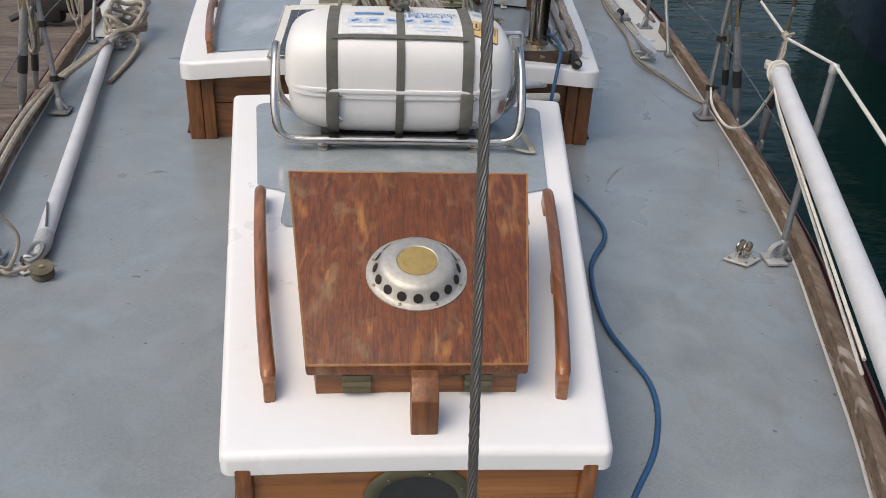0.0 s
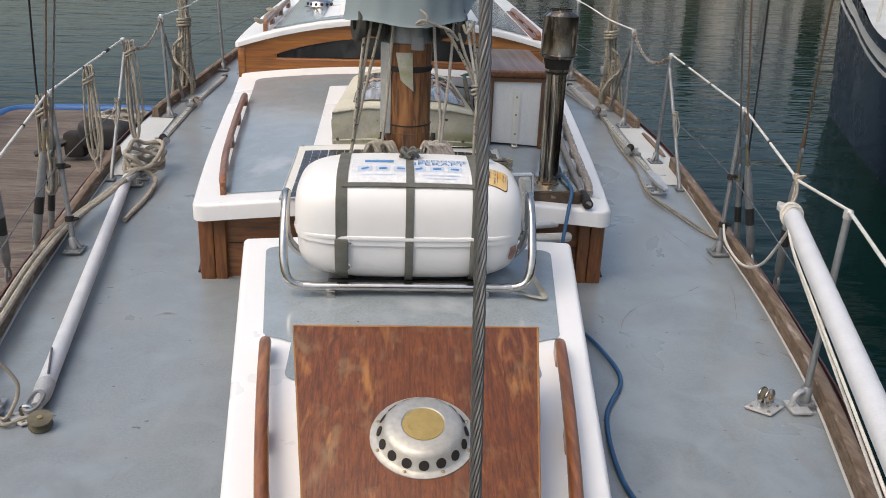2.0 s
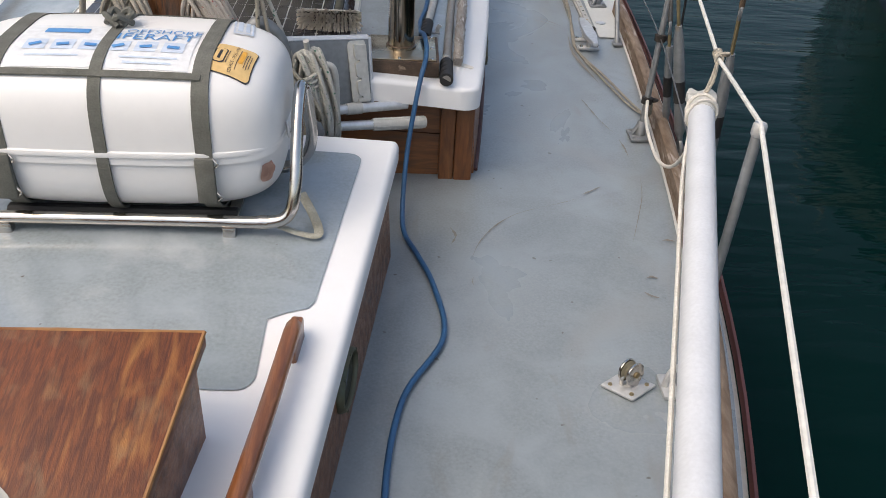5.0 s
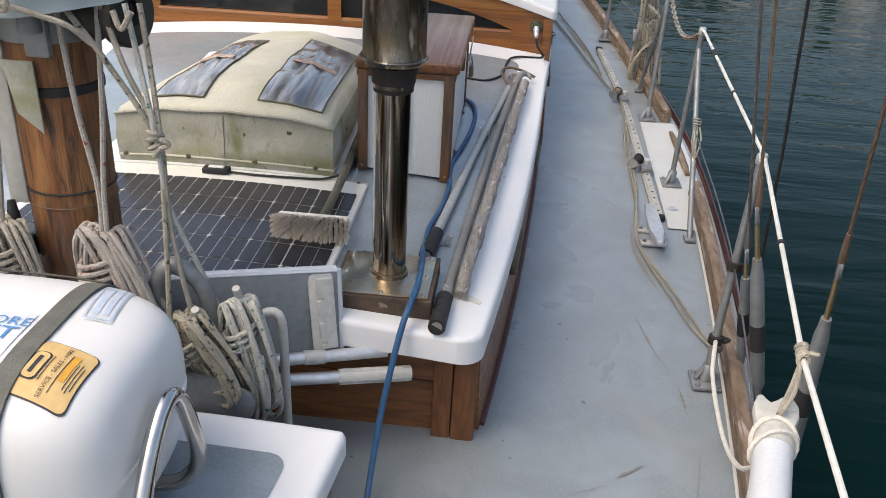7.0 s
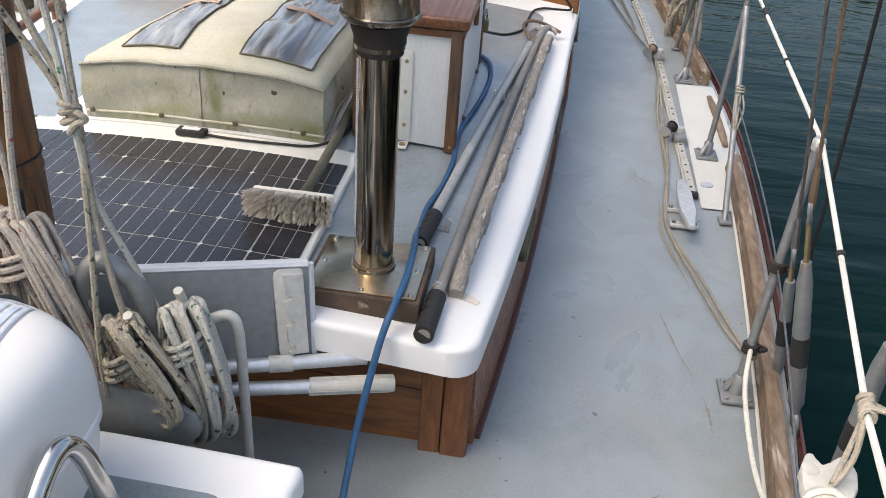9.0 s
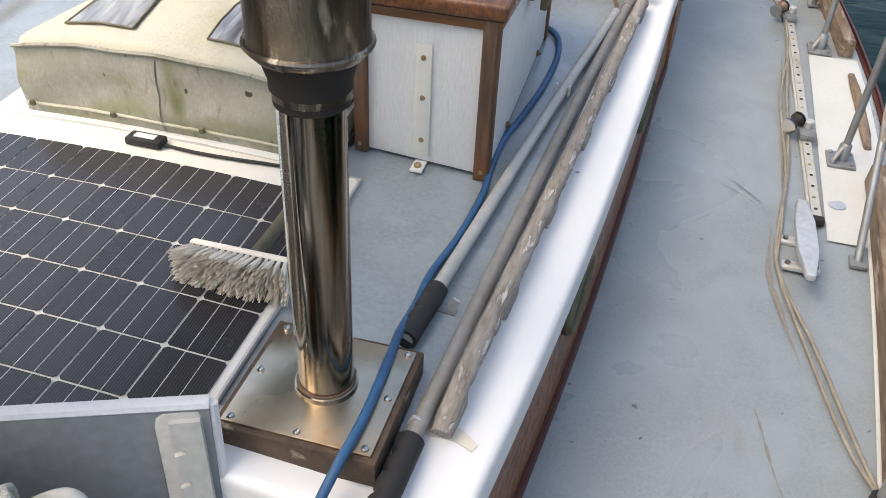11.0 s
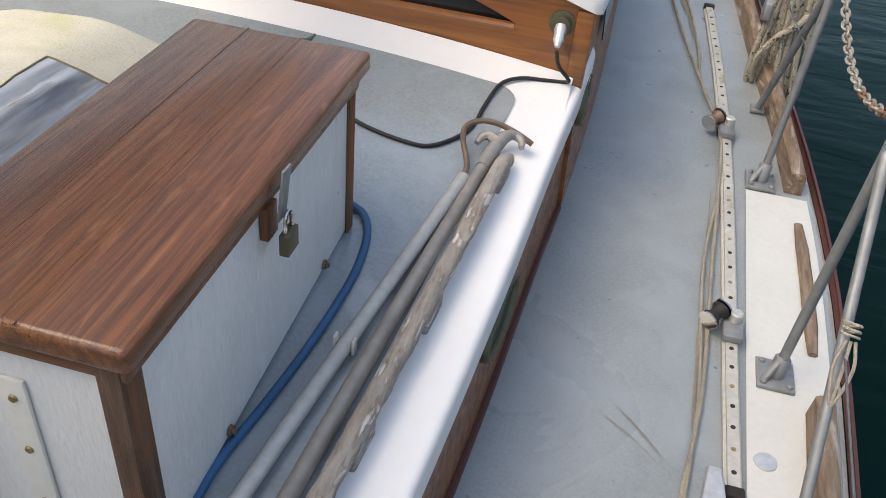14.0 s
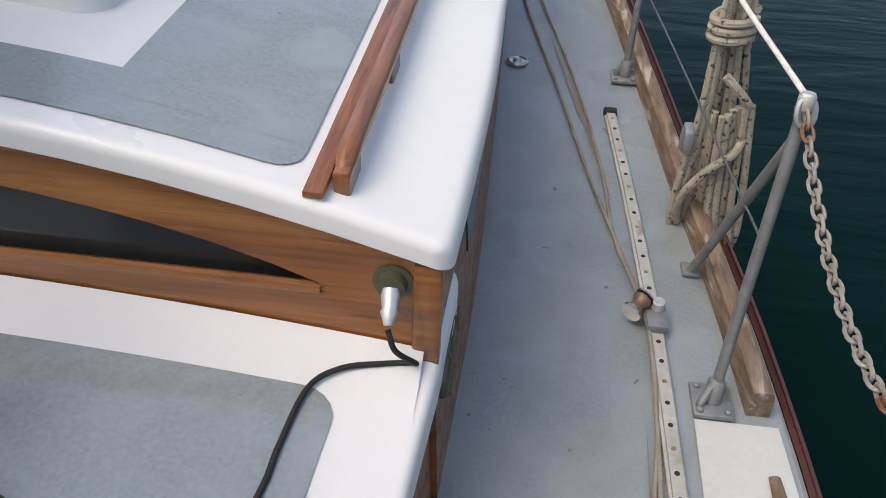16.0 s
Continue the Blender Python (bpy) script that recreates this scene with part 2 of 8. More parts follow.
M["dirty_rope"] = surface("grubby_tan_rope", (0.34, 0.31, 0.255), (0.23, 0.205, 0.165), 14.0, 0.95, bump=0.7, fine=200)
M["rope_fleck"] = surface("flecked_rope", (0.42, 0.385, 0.31), (0.31, 0.28, 0.22), 30.0, 0.95, bump=0.9, fine=260,
                          spots=(0.03, 0.03, 0.03), spot_scale=75.0, spot_size=0.575)
M["rope_red"] = surface("red_flecked_rope", (0.48, 0.44, 0.39), (0.38, 0.34, 0.30), 30.0, 0.95, bump=0.9, fine=260,
                        spots=(0.28, 0.05, 0.045), spot_scale=75.0, spot_size=0.61)
M["rope_green"] = surface("green_flecked_rope", (0.53, 0.52, 0.47), (0.43, 0.42, 0.38), 30.0, 0.95, bump=0.9, fine=260,
                          spots=(0.02, 0.13, 0.075), spot_scale=75.0, spot_size=0.61)
M["alloy"] = surface("chalky_alloy_tube", (0.52, 0.52, 0.49), (0.42, 0.42, 0.40), 6.0, 0.5, 0.25, bump=0.15, fine=50, spots=(0.26, 0.25, 0.23), spot_scale=9.0, spot_size=0.66)
M["white_rope"] = surface("white_line", (0.72, 0.69, 0.63), (0.6, 0.57, 0.51), 25.0, 0.8, bump=0.4, fine=200)
M["lifeline"] = surface("white_sheathed_wire", (0.74, 0.72, 0.67), (0.64, 0.62, 0.57), 12.0, 0.5, bump=0.1)
M["strap"] = surface("grey_webbing", (0.15, 0.15, 0.13), (0.10, 0.10, 0.085), 20.0, 0.85, bump=0.4, fine=250)
M["black"] = surface("black_rubber", (0.013, 0.013, 0.014), (0.021, 0.020, 0.020), 12.0, 0.7, bump=0.1)
M["blue"] = surface("blue_hose", (0.03, 0.115, 0.25), (0.022, 0.08, 0.18), 8.0, 0.5, bump=0.1, spots=(0.6, 0.62, 0.64),
                    spot_scale=13.0, spot_size=0.74)
M["canvas"] = surface("mildewed_canvas", (0.45, 0.435, 0.38), (0.37, 0.355, 0.30), 4.0, 0.9, bump=0.35, fine=170,
                      spots=(0.145, 0.16, 0.06), spot_scale=3.2, spot_size=0.585, distort=0.6, grain=(11.0, (0.27, 0.27, 0.20)), specks=(36.0, 0.73, (0.06, 0.065, 0.035)), stretch=(1, 1, 0.6),
                      wear=[(3.2, 0.50, (0.19, 0.20, 0.07), (1.2, 1.2, 2.0), 0.7), (22.0, 0.60, (0.05, 0.06, 0.03), (1.5, 1.5, 0.45), 0.7)])
M["canvas_top"] = surface("cream_canvas", (0.59, 0.57, 0.485), (0.51, 0.485, 0.395), 4.0, 0.9, bump=0.35, fine=170,
                          spots=(0.42, 0.42, 0.26), spot_scale=3.4, spot_size=0.65, grain=(8.0, (0.56, 0.54, 0.43)), wear=[(2.8, 0.58, (0.42, 0.43, 0.22), (1, 1, 1), 0.5)])
M["sailcloth"] = surface("blue_grey_sail_cover", (0.225, 0.275, 0.29), (0.18, 0.225, 0.24), 3.0, 0.85, bump=0.2, fine=260, mottle=0.5,
                         spots=(0.14, 0.175, 0.185), spot_scale=5.0, spot_size=0.66)
M["vinyl"] = surface("clear_vinyl_window", (0.36, 0.37, 0.39), (0.09, 0.095, 0.105), 2.4, 0.13, bump=0.15, fine=7, coat=0.6,
                     stretch=(7, 0.6, 7), grain=(4.0, (0.50, 0.51, 0.52)))
M["cell"] = surface("solar_cell", (0.036, 0.034, 0.037), (0.028, 0.026, 0.029), 8.0, 0.2, bump=0.05, fine=300, wild=0.25)
M["busbar"] = surface("silver_busbar", (0.6, 0.6, 0.6), (0.5, 0.5, 0.5), 8.0, 0.35, 0.3, bump=0)
M["panel_white"] = surface("cream_panel_backing", (0.74, 0.73, 0.68), (0.67, 0.655, 0.60), 4.0, 0.45, bump=0.1, mottle=0.4,
                           spots=(0.55, 0.5, 0.41), spot_scale=6.0, spot_size=0.7)
M["box_white"] = surface("chipped_white_paint", (0.76, 0.76, 0.75), (0.71, 0.71, 0.705), 5.0, 0.5, bump=0.35, fine=45, stretch=(5, 5, 1), mottle=0.6,
                         spots=(0.34, 0.32, 0.30), spot_scale=9.0, spot_size=0.71, specks=(30.0, 0.80, (0.12, 0.10, 0.09)))
M["board"] = surface("grey_painted_board", (0.24, 0.255, 0.265), (0.2, 0.21, 0.22), 4.0, 0.5, bump=0.1)
M["bronze"] = surface("green_bronze", (0.085, 0.10, 0.07), (0.16, 0.135, 0.075), 8.0, 0.5, 0.5, bump=0.2)
M["brass"] = surface("dull_brass", (0.46, 0.36, 0.2), (0.34, 0.26, 0.14), 12.0, 0.45, 0.8, bump=0.15)
M["amber"] = surface("yellowed_lens", (0.38, 0.28, 0.10), (0.31, 0.22, 0.075), 10.0, 0.3, bump=0.05)
M["glass"] = surface("dark_window_glass", (0.018, 0.02, 0.022), (0.03, 0.032, 0.034), 3.0, 0.06, bump=0)
M["label"] = surface("yellow_label", (0.72, 0.50, 0.22), (0.68, 0.45, 0.18), 9.0, 0.5, bump=0)
M["paper"] = surface("white_sticker", (0.76, 0.77, 0.78), (0.7, 0.71, 0.72), 9.0, 0.5, bump=0)
M["ink_blue"] = surface("blue_print", (0.06, 0.22, 0.5), (0.1, 0.3, 0.6), 20.0, 0.5, bump=0)
M["ink"] = surface("black_print", (0.03, 0.03, 0.035), (0.04, 0.04, 0.04), 20.0, 0.5, bump=0)
M["ink_grey"] = surface("faded_print", (0.52, 0.60, 0.72), (0.58, 0.65, 0.75), 20.0, 0.5, bump=0)
M["bristle"] = surface("cream_bristle", (0.90, 0.84, 0.74), (0.80, 0.71, 0.59), 30.0, 0.9, bump=0, mottle=0.25)
M["handle"] = surface("mossy_broom_handle", (0.17, 0.15, 0.105), (0.085, 0.078, 0.05), 8.0, 0.85, bump=0.5, fine=60)
M["plank"] = surface("grooved_dock_plank", (0.20, 0.165, 0.14), (0.125, 0.098, 0.083), 3.0, 0.85, bump=0.5, fine=40, stretch=(1, 8, 8),
                     grain=(9.0, (0.085, 0.065, 0.056)), wild=0.18)
M["hull"] = surface("white_topsides", (0.72, 0.71, 0.68), (0.64, 0.63, 0.6), 2.0, 0.4, bump=0.05)
M["navy"] = surface("navy_hull_paint", (0.012, 0.017, 0.035), (0.018, 0.022, 0.04), 2.0, 0.25, bump=0.03)
M["red_brown"] = surface("maroon_trim", (0.10, 0.03, 0.025), (0.07, 0.025, 0.02), 6.0, 0.5, bump=0.1)
M["plastic"] = surface("off_white_plastic", (0.60, 0.59, 0.55), (0.5, 0.49, 0.45), 6.0, 0.45, bump=0.05)
M["blue_trim"] = surface("blue_dock_bumper", (0.03, 0.13, 0.36), (0.025, 0.1, 0.28), 3.0, 0.5, bump=0.1)
M["webbing"] = surface("pale_dirty_webbing", (0.44, 0.43, 0.36), (0.27, 0.25, 0.19), 16.0, 0.9, bump=0.4, fine=200)
M["scuff"] = surface("brown_scuff", (0.20, 0.165, 0.125), (0.245, 0.235, 0.22), 9.0, 0.8, bump=0.1)
M["patch"] = surface("off_white_deck_paint", (0.54, 0.55, 0.53), (0.48, 0.49, 0.475), 3.0, 0.5, bump=0.08, mottle=0.35, spots=(0.42, 0.40, 0.36), spot_scale=4.0, spot_size=0.66)
M["stone"] = surface("quay_stone", (0.25, 0.245, 0.21), (0.13, 0.135, 0.115), 0.6, 0.9, bump=0.3, fine=4)
M["foliage"] = surface("far_trees", (0.05, 0.075, 0.035), (0.025, 0.04, 0.02), 0.4, 0.9, bump=0.5, fine=3)


def water_material():
    m = bpy.data.materials.new("harbour_water")
    m.use_nodes = True
    nt = m.node_tree
    b = nt.nodes["Principled BSDF"]
    b.inputs["Base Color"].default_value = (0.0005, 0.0100, 0.0088, 1)
    b.inputs["Roughness"].default_value = 0.04
    b.inputs["IOR"].default_value = 1.333
    b.inputs["Specular IOR Level"].default_value = 0.085
    co = nt.nodes.new("ShaderNodeTexCoord")
    mp = nt.nodes.new("ShaderNodeMapping")
    mp.inputs["Scale"].default_value = (0.55, 1.9, 1)
    mp.inputs["Rotation"].default_value = (0, 0, radians(12))
    nt.links.new(co.outputs["Object"], mp.inputs["Vector"])
    last = None
    for sc, dist, st in ((1.1, 0.05, 0.5), (4.5, 0.012, 0.5)):
        n = nt.nodes.new("ShaderNodeTexNoise")
        n.inputs["Scale"].default_value, n.inputs["Detail"].default_value = sc, 2.5
        n.inputs["Distortion"].default_value = 0.5
        nt.links.new(mp.outputs[0], n.inputs["Vector"])
        bp = nt.nodes.new("ShaderNodeBump")
        bp.inputs["Strength"].default_value, bp.inputs["Distance"].default_value = st, dist
        nt.links.new(n.outputs["Fac"], bp.inputs["Height"])
        if last:
            nt.links.new(last.outputs["Normal"], bp.inputs["Normal"])
        last = bp
    nt.links.new(last.outputs["Normal"], b.inputs["Normal"])
    return m


M["water"] = water_material()
# fine silver fingers across the solar cells
nt = M["cell"].node_tree
wv, co_, rp, mx = (nt.nodes.new(k) for k in ("ShaderNodeTexWave", "ShaderNodeTexCoord", "ShaderNodeMapRange", "ShaderNodeMix"))
wv.inputs["Scale"].default_value = 62.0
nt.links.new(co_.outputs["Object"], wv.inputs["Vector"])
rp.inputs["From Min"].default_value, rp.inputs["From Max"].default_value, rp.inputs["To Max"].default_value = 0.86, 1.0, 0.7
nt.links.new(wv.outputs["Fac"], rp.inputs["Value"])
mx.data_type = "RGBA"
nt.links.new(rp.outputs["Result"], mx.inputs[0])
pb_ = nt.nodes["Principled BSDF"]
nt.links.new(pb_.inputs["Base Color"].links[0].from_socket, mx.inputs[6])
mx.inputs[7].default_value = (0.09, 0.09, 0.10, 1)
nt.links.new(mx.outputs[2], pb_.inputs["Base Color"])


# ---- building helpers ----
def link_mesh(name, bm, material, smooth=True):
    me = bpy.data.meshes.new(name)
    bmesh.ops.recalc_face_normals(bm, faces=bm.faces)
    bm.to_mesh(me)
    bm.free()
    for m in (material if isinstance(material, (list, tuple)) else [material]):
        me.materials.append(m)
    if smooth:
        me.shade_smooth()
        me.set_sharp_from_angle(angle=radians(38))
    return me


def thing(name, loc, label, category, group="", kind=""):
    ob = new(name)
    ob.empty_display_size = 0.05
    ob.location = loc
    return tagged(ob, label, category, group, kind)


def base_of(ob):
    p = Vector((0, 0, 0))
    while ob is not None:
        p += ob.location
        ob = ob.parent
    return p


def part(name, bm, material, parent, label="", smooth=True):
    """One mesh, given in the place's coordinates, as a child of a thing or of a part."""
    bmesh.ops.translate(bm, verts=bm.verts, vec=-base_of(parent))
    ob = new(name, link_mesh(name, bm, material, smooth))
    ob.parent = parent
    return tagged(ob, label)


def solid(name, bm, material, label, category, group="", kind="", at=None, smooth=True):
    """A thing that is a single mesh."""
    at = Vector(at if at is not None else (0, 0, 0))
    bmesh.ops.translate(bm, verts=bm.verts, vec=-at)
    ob = new(name, link_mesh(name, bm, material, smooth))
    ob.location = at
    return tagged(ob, label, category, group, kind)


def bm_new():
    return bmesh.new()


def box(bm, c, s, bev=0.004, turn=None, seg=2):
    r = bmesh.ops.create_cube(bm, size=1.0)
    vs = r["verts"]
    bmesh.ops.scale(bm, vec=s, verts=vs)
    if bev:
        es = list({e for v in vs for e in v.link_edges})
        out = bmesh.ops.bevel(bm, geom=es, offset=min(bev, min(s) * 0.45), segments=seg, affect="EDGES", profile=0.5)
        vs = list({v for f in out["faces"] for v in f.verts} | {v for v in vs if v.is_valid})
    if turn is not None:
        bmesh.ops.transform(bm, matrix=turn.to_4x4(), verts=vs)
    bmesh.ops.translate(bm, vec=c, verts=vs)
    return bm


def smooth_path(pts, n=6):
    """Points along a curve through pts."""
    p = [Vector(q) for q in pts]
    if len(p) < 3:
        return p
    p = [p[0] * 2 - p[1]] + p + [p[-1] * 2 - p[-2]]
    out = []
    for i in range(1, len(p) - 2):
        for k in range(n):
            t = k / n
            a, b, c, d = p[i - 1], p[i], p[i + 1], p[i + 2]
            out.append(0.5 * ((2 * b) + (c - a) * t + (2 * a - 5 * b + 4 * c - d) * t * t + (3 * b - a - 3 * c + d) * t ** 3))
    out.append(p[-2])
    return out


def tube(bm, pts, r, seg=10, cap=True, loop=False, flat=1.0):
    """A round bar along pts; r a number or one for each point. flat < 1 squashes it."""
    pts = [Vector(p) for p in pts]
    n = len(pts)
    rs = r if isinstance(r, (list, tuple)) else [r] * n
    rings, up = [], None
    for i, p in enumerate(pts):
        d = (pts[(i + 1) % n] - pts[i - 1]) if loop else (pts[min(i + 1, n - 1)] - pts[max(i - 1, 0)])
        d = d.normalized() if d.length > 1e-9 else Vector((0, 0, 1))
        if up is None:
            up = Vector((0, 0, 1)) if abs(d.z) < 0.9 else Vector((0, 1, 0))
        side = d.cross(up).normalized()
        up = side.cross(d).normalized()
        rings.append([bm.verts.new(p + rs[i] * (math.cos(a) * side + flat * math.sin(a) * up))
                      for a in (2 * math.pi * k / seg for k in range(seg))])
    for i in range(n if loop else n - 1):
        a, b = rings[i], rings[(i + 1) % n]
        for k in range(seg):
            bm.faces.new((a[k], a[(k + 1) % seg], b[(k + 1) % seg], b[k]))
    if cap and not loop:
        bm.faces.new(rings[0][::-1])
        bm.faces.new(rings[-1])
    return bm


def lathe(bm, profile, c, seg=32, axis=None, closed=False):
    """A turned shape: profile of (radius, height) about the upright through c, or about axis."""
    q = Vector(axis).to_track_quat("Z", "Y") if axis is not None else None
    rings = []
    for r, z in profile:
        ring = []
        for k in range(seg):
            a = 2 * math.pi * k / seg
            v = Vector((r * math.cos(a), r * math.sin(a), z))
            ring.append(bm.verts.new((q @ v if q else v) + Vector(c)))
        rings.append(ring)
    for a, b in zip(rings, rings[1:]):
        for k in range(seg):
            bm.faces.new((a[k], a[(k + 1) % seg], b[(k + 1) % seg], b[k]))
    if not closed:
        bm.faces.new(rings[0][::-1])
        bm.faces.new(rings[-1])
    else:
        for k in range(seg):
            bm.faces.new((rings[-1][k], rings[-1][(k + 1) % seg], rings[0][(k + 1) % seg], rings[0][k]))
    return bm


def prism(bm, pts, lift, bev=0.0):
    """A slab: the outline pts (3D, in one plane) pushed along lift."""
    lift = Vector(lift)
    a = [bm.verts.new(Vector(p)) for p in pts]
    b = [bm.verts.new(Vector(p) + lift) for p in pts]
    n = len(a)
    fs = [bm.faces.new(a[::-1]), bm.faces.new(b)]
    for k in range(n):
        fs.append(bm.faces.new((a[k], a[(k + 1) % n], b[(k + 1) % n], b[k])))
    if bev:
        bmesh.ops.bevel(bm, geom=list({e for f in fs for e in f.edges}), offset=bev, segments=2, affect="EDGES", profile=0.5)
    return bm


def sheet(bm, f, us, vs, thick=0.0):
    """A surface f(u, v), with an underside that many metres lower."""
    top = [[bm.verts.new(f(u, v)) for u in us] for v in vs]
    for r0, r1 in zip(top, top[1:]):
        for k in range(len(us) - 1):
            bm.faces.new((r0[k], r0[k + 1], r1[k + 1], r1[k]))
    if thick:
        low = [[bm.verts.new(v.co - Vector((0, 0, thick))) for v in r] for r in top]
        for r0, r1 in zip(low, low[1:]):
            for k in range(len(us) - 1):
                bm.faces.new((r0[k], r1[k], r1[k + 1], r0[k + 1]))
        rim_t = top[0] + [r[-1] for r in top[1:]] + top[-1][-2::-1] + [r[0] for r in top[-2:0:-1]]
        rim_l = low[0] + [r[-1] for r in low[1:]] + low[-1][-2::-1] + [r[0] for r in low[-2:0:-1]]
        n = len(rim_t)
        for k in range(n):
            bm.faces.new((rim_t[k], rim_l[k], rim_l[(k + 1) % n], rim_t[(k + 1) % n]))
    return bm


def curve_through(keys):
    """A smooth function of one number through (at, value) pairs."""
    xs, ys = [k[0] for k in keys], [k[1] for k in keys]

    def f(x):
        if x <= xs[0]:
            return ys[0] + (x - xs[0]) * (ys[1] - ys[0]) / (xs[1] - xs[0])
        if x >= xs[-1]:
            return ys[-1] + (x - xs[-1]) * (ys[-1] - ys[-2]) / (xs[-1] - xs[-2])
        i = max(k for k in range(len(xs) - 1) if xs[k] <= x)
        h = xs[i + 1] - xs[i]
        t = (x - xs[i]) / h

        def slope(k):
            if k == 0:
                return (ys[1] - ys[0]) / (xs[1] - xs[0])
            if k == len(xs) - 1:
                return (ys[-1] - ys[-2]) / (xs[-1] - xs[-2])
            return (ys[k + 1] - ys[k - 1]) / (xs[k + 1] - xs[k - 1])
        a, b = slope(i) * h, slope(i + 1) * h
        return ((2 * t ** 3 - 3 * t * t + 1) * ys[i] + (t ** 3 - 2 * t * t + t) * a
                + (-2 * t ** 3 + 3 * t * t) * ys[i + 1] + (t ** 3 - t * t) * b)
    return f


def rounded(d, r):
    """How far a rounded border of radius r lies below (or inside) its full extent at d from the edge."""
    return 0.0 if d >= r else r - math.sqrt(max(0.0, r * r - (r - d) ** 2))


def steps_in(lo, hi, n, r, k=5):
    """Steps from lo to hi, dense at both ends over r."""
    e = [r * (1 - math.cos(math.pi / 2 * i / k)) for i in range(k + 1)]
    return [lo + x for x in e] + [lo + r + (hi - lo - 2 * r) * i / n for i in range(1, n)] + [hi - x for x in e[::-1]]


def slab(bm, half, y0, y1, top, r, thick, rc, nx=16, ny=24):
    """A cambered deck slab, rounded at its borders by r and at its plan's corners by rc."""
    ys = steps_in(y0, y1, ny, rc, 6)
    zone = 1.1 * r / half((y0 + y1) / 2)
    us = sorted(steps_in(-1.0, 1.0, nx, zone, 5) + [1 - 1.5 * zone, 1.5 * zone - 1])
    ys = sorted(list(ys) + [y0 + rc + 0.004, y1 - rc - 0.004])

    def f(u, y):
        w = half(y) - rounded(min(y - y0, y1 - y), rc)
        x = u * w
        d = min((1 - abs(u)) * w, y - y0 + 0.0, y1 - y + 0.0)
        return Vector((x, y, top(x, y) - rounded(max(d, 0), r)))
    return sheet(bm, f, us, ys, thick)


def coating(bm, left, right, y0, y1, top, rc, lift=0.003, nx=14, ny=24):
    """A painted field that lies on a cambered surface, with rounded corners."""
    ys = steps_in(y0, y1, ny, rc, 5)

    def f(u, y):
        c = rounded(min(y - y0, y1 - y), rc)
        a, b = left(y) + c, right(y) - c
        x = a + (b - a) * u
        return Vector((x, y, top(x, y) + lift))
    return sheet(bm, f, [i / nx for i in range(nx + 1)], ys)


# ---- shape of the boat ----
def deck_z(y):
    return 0.02 + 0.075 * 0.35 * math.log(1 + math.exp((y - 4.3) / 0.35)) + 0.02 * max(0, 2.2 - y)


beam = curve_through([(-1.4, 0.02), (-0.6, 0.33), (0.4, 0.74), (1.46, 1.107), (1.914, 1.239), (2.58, 1.414), (3.16, 1.52), (3.6, 1.583),
                      (4.4, 1.667), (5.1, 1.712), (5.8, 1.722), (6.4, 1.68), (7.0, 1.60), (7.5, 1.54), (8.2, 1.445), (9.2, 1.28), (10.5, 1.0)])
WATER_Z = -1.0

# water, to the horizon
bm = bm_new()
sheet(bm, lambda u, v: Vector((u, v, WATER_Z)), [-900, -60, -15, 15, 60, 900], [-900, -60, -15, 15, 60, 900])
solid("water", bm, M["water"], "dark green harbour water with small ripples", "water", kind="structure")

# the boat's own hull and deck
bm = bm_new()
ys = [-1.4 + 11.9 * i / 70 for i in range(71)]
sheet(bm, lambda u, y: Vector((u * (beam(y) + 0.075), y, deck_z(y) + 0.004 * (1 - u * u) - 0.004)), [-1 + i / 6 for i in range(13)], ys)
deck = solid("floor", bm, M["deck"], "grey painted side deck of the yacht, scuffed", "deck", kind="structure")
for s in (-1, 1):
    bm = bm_new()
    prof = [(0.075, -0.012), (0.095, -0.03), (0.10, -0.09), (0.075, -0.13), (0.05, -0.5), (-0.1, -1.3)]
    sheet(bm, lambda k, y, s=s: Vector((s * max(0.01, beam(y) + prof[k][0]), y, deck_z(y) + prof[k][1])), range(len(prof)), ys)
    solid("wall_hull", bm, M["hull"], "white painted topsides of the yacht's hull", "hull", kind="structure")
    bm = bm_new()
    sheet(bm, lambda k, y, s=s: Vector((s * (beam(y) + (0.099, 0.108, 0.112, 0.10)[k]), y, deck_z(y) + (0.002, 0.0, -0.03, -0.034)[k])),
          range(4), [y for y in ys if y > 0])
    solid("trim", bm, M["red_brown"], "maroon rubbing strip along the hull's edge", "trim", kind="structure")


def toe_rail(s, y0, y1, h, mat, label):
    bm = bm_new()
    n = max(4, int((y1 - y0) * 10))
    prof = [(0.0, -0.002), (0.004, h), (0.012, h + 0.006), (0.038, h + 0.006), (0.046, h), (0.05, -0.002)]
    ring = []
    for i in range(n + 1):
        y = y0 + (y1 - y0) * i / n
        ring.append([bm.verts.new((s * (beam(y) + dx), y, deck_z(y) + dz)) for dx, dz in prof])
    for a, b in zip(ring, ring[1:]):
        for k in range(len(prof)):
            k2 = (k + 1) % len(prof)
            bm.faces.new((a[k], a[k2], b[k2], b[k]))
    bm.faces.new(ring[0])
    bm.faces.new(ring[-1][::-1])
    return solid("toe_rail", bm, mat, label, "toe rail", group="toe rails", kind="structure")


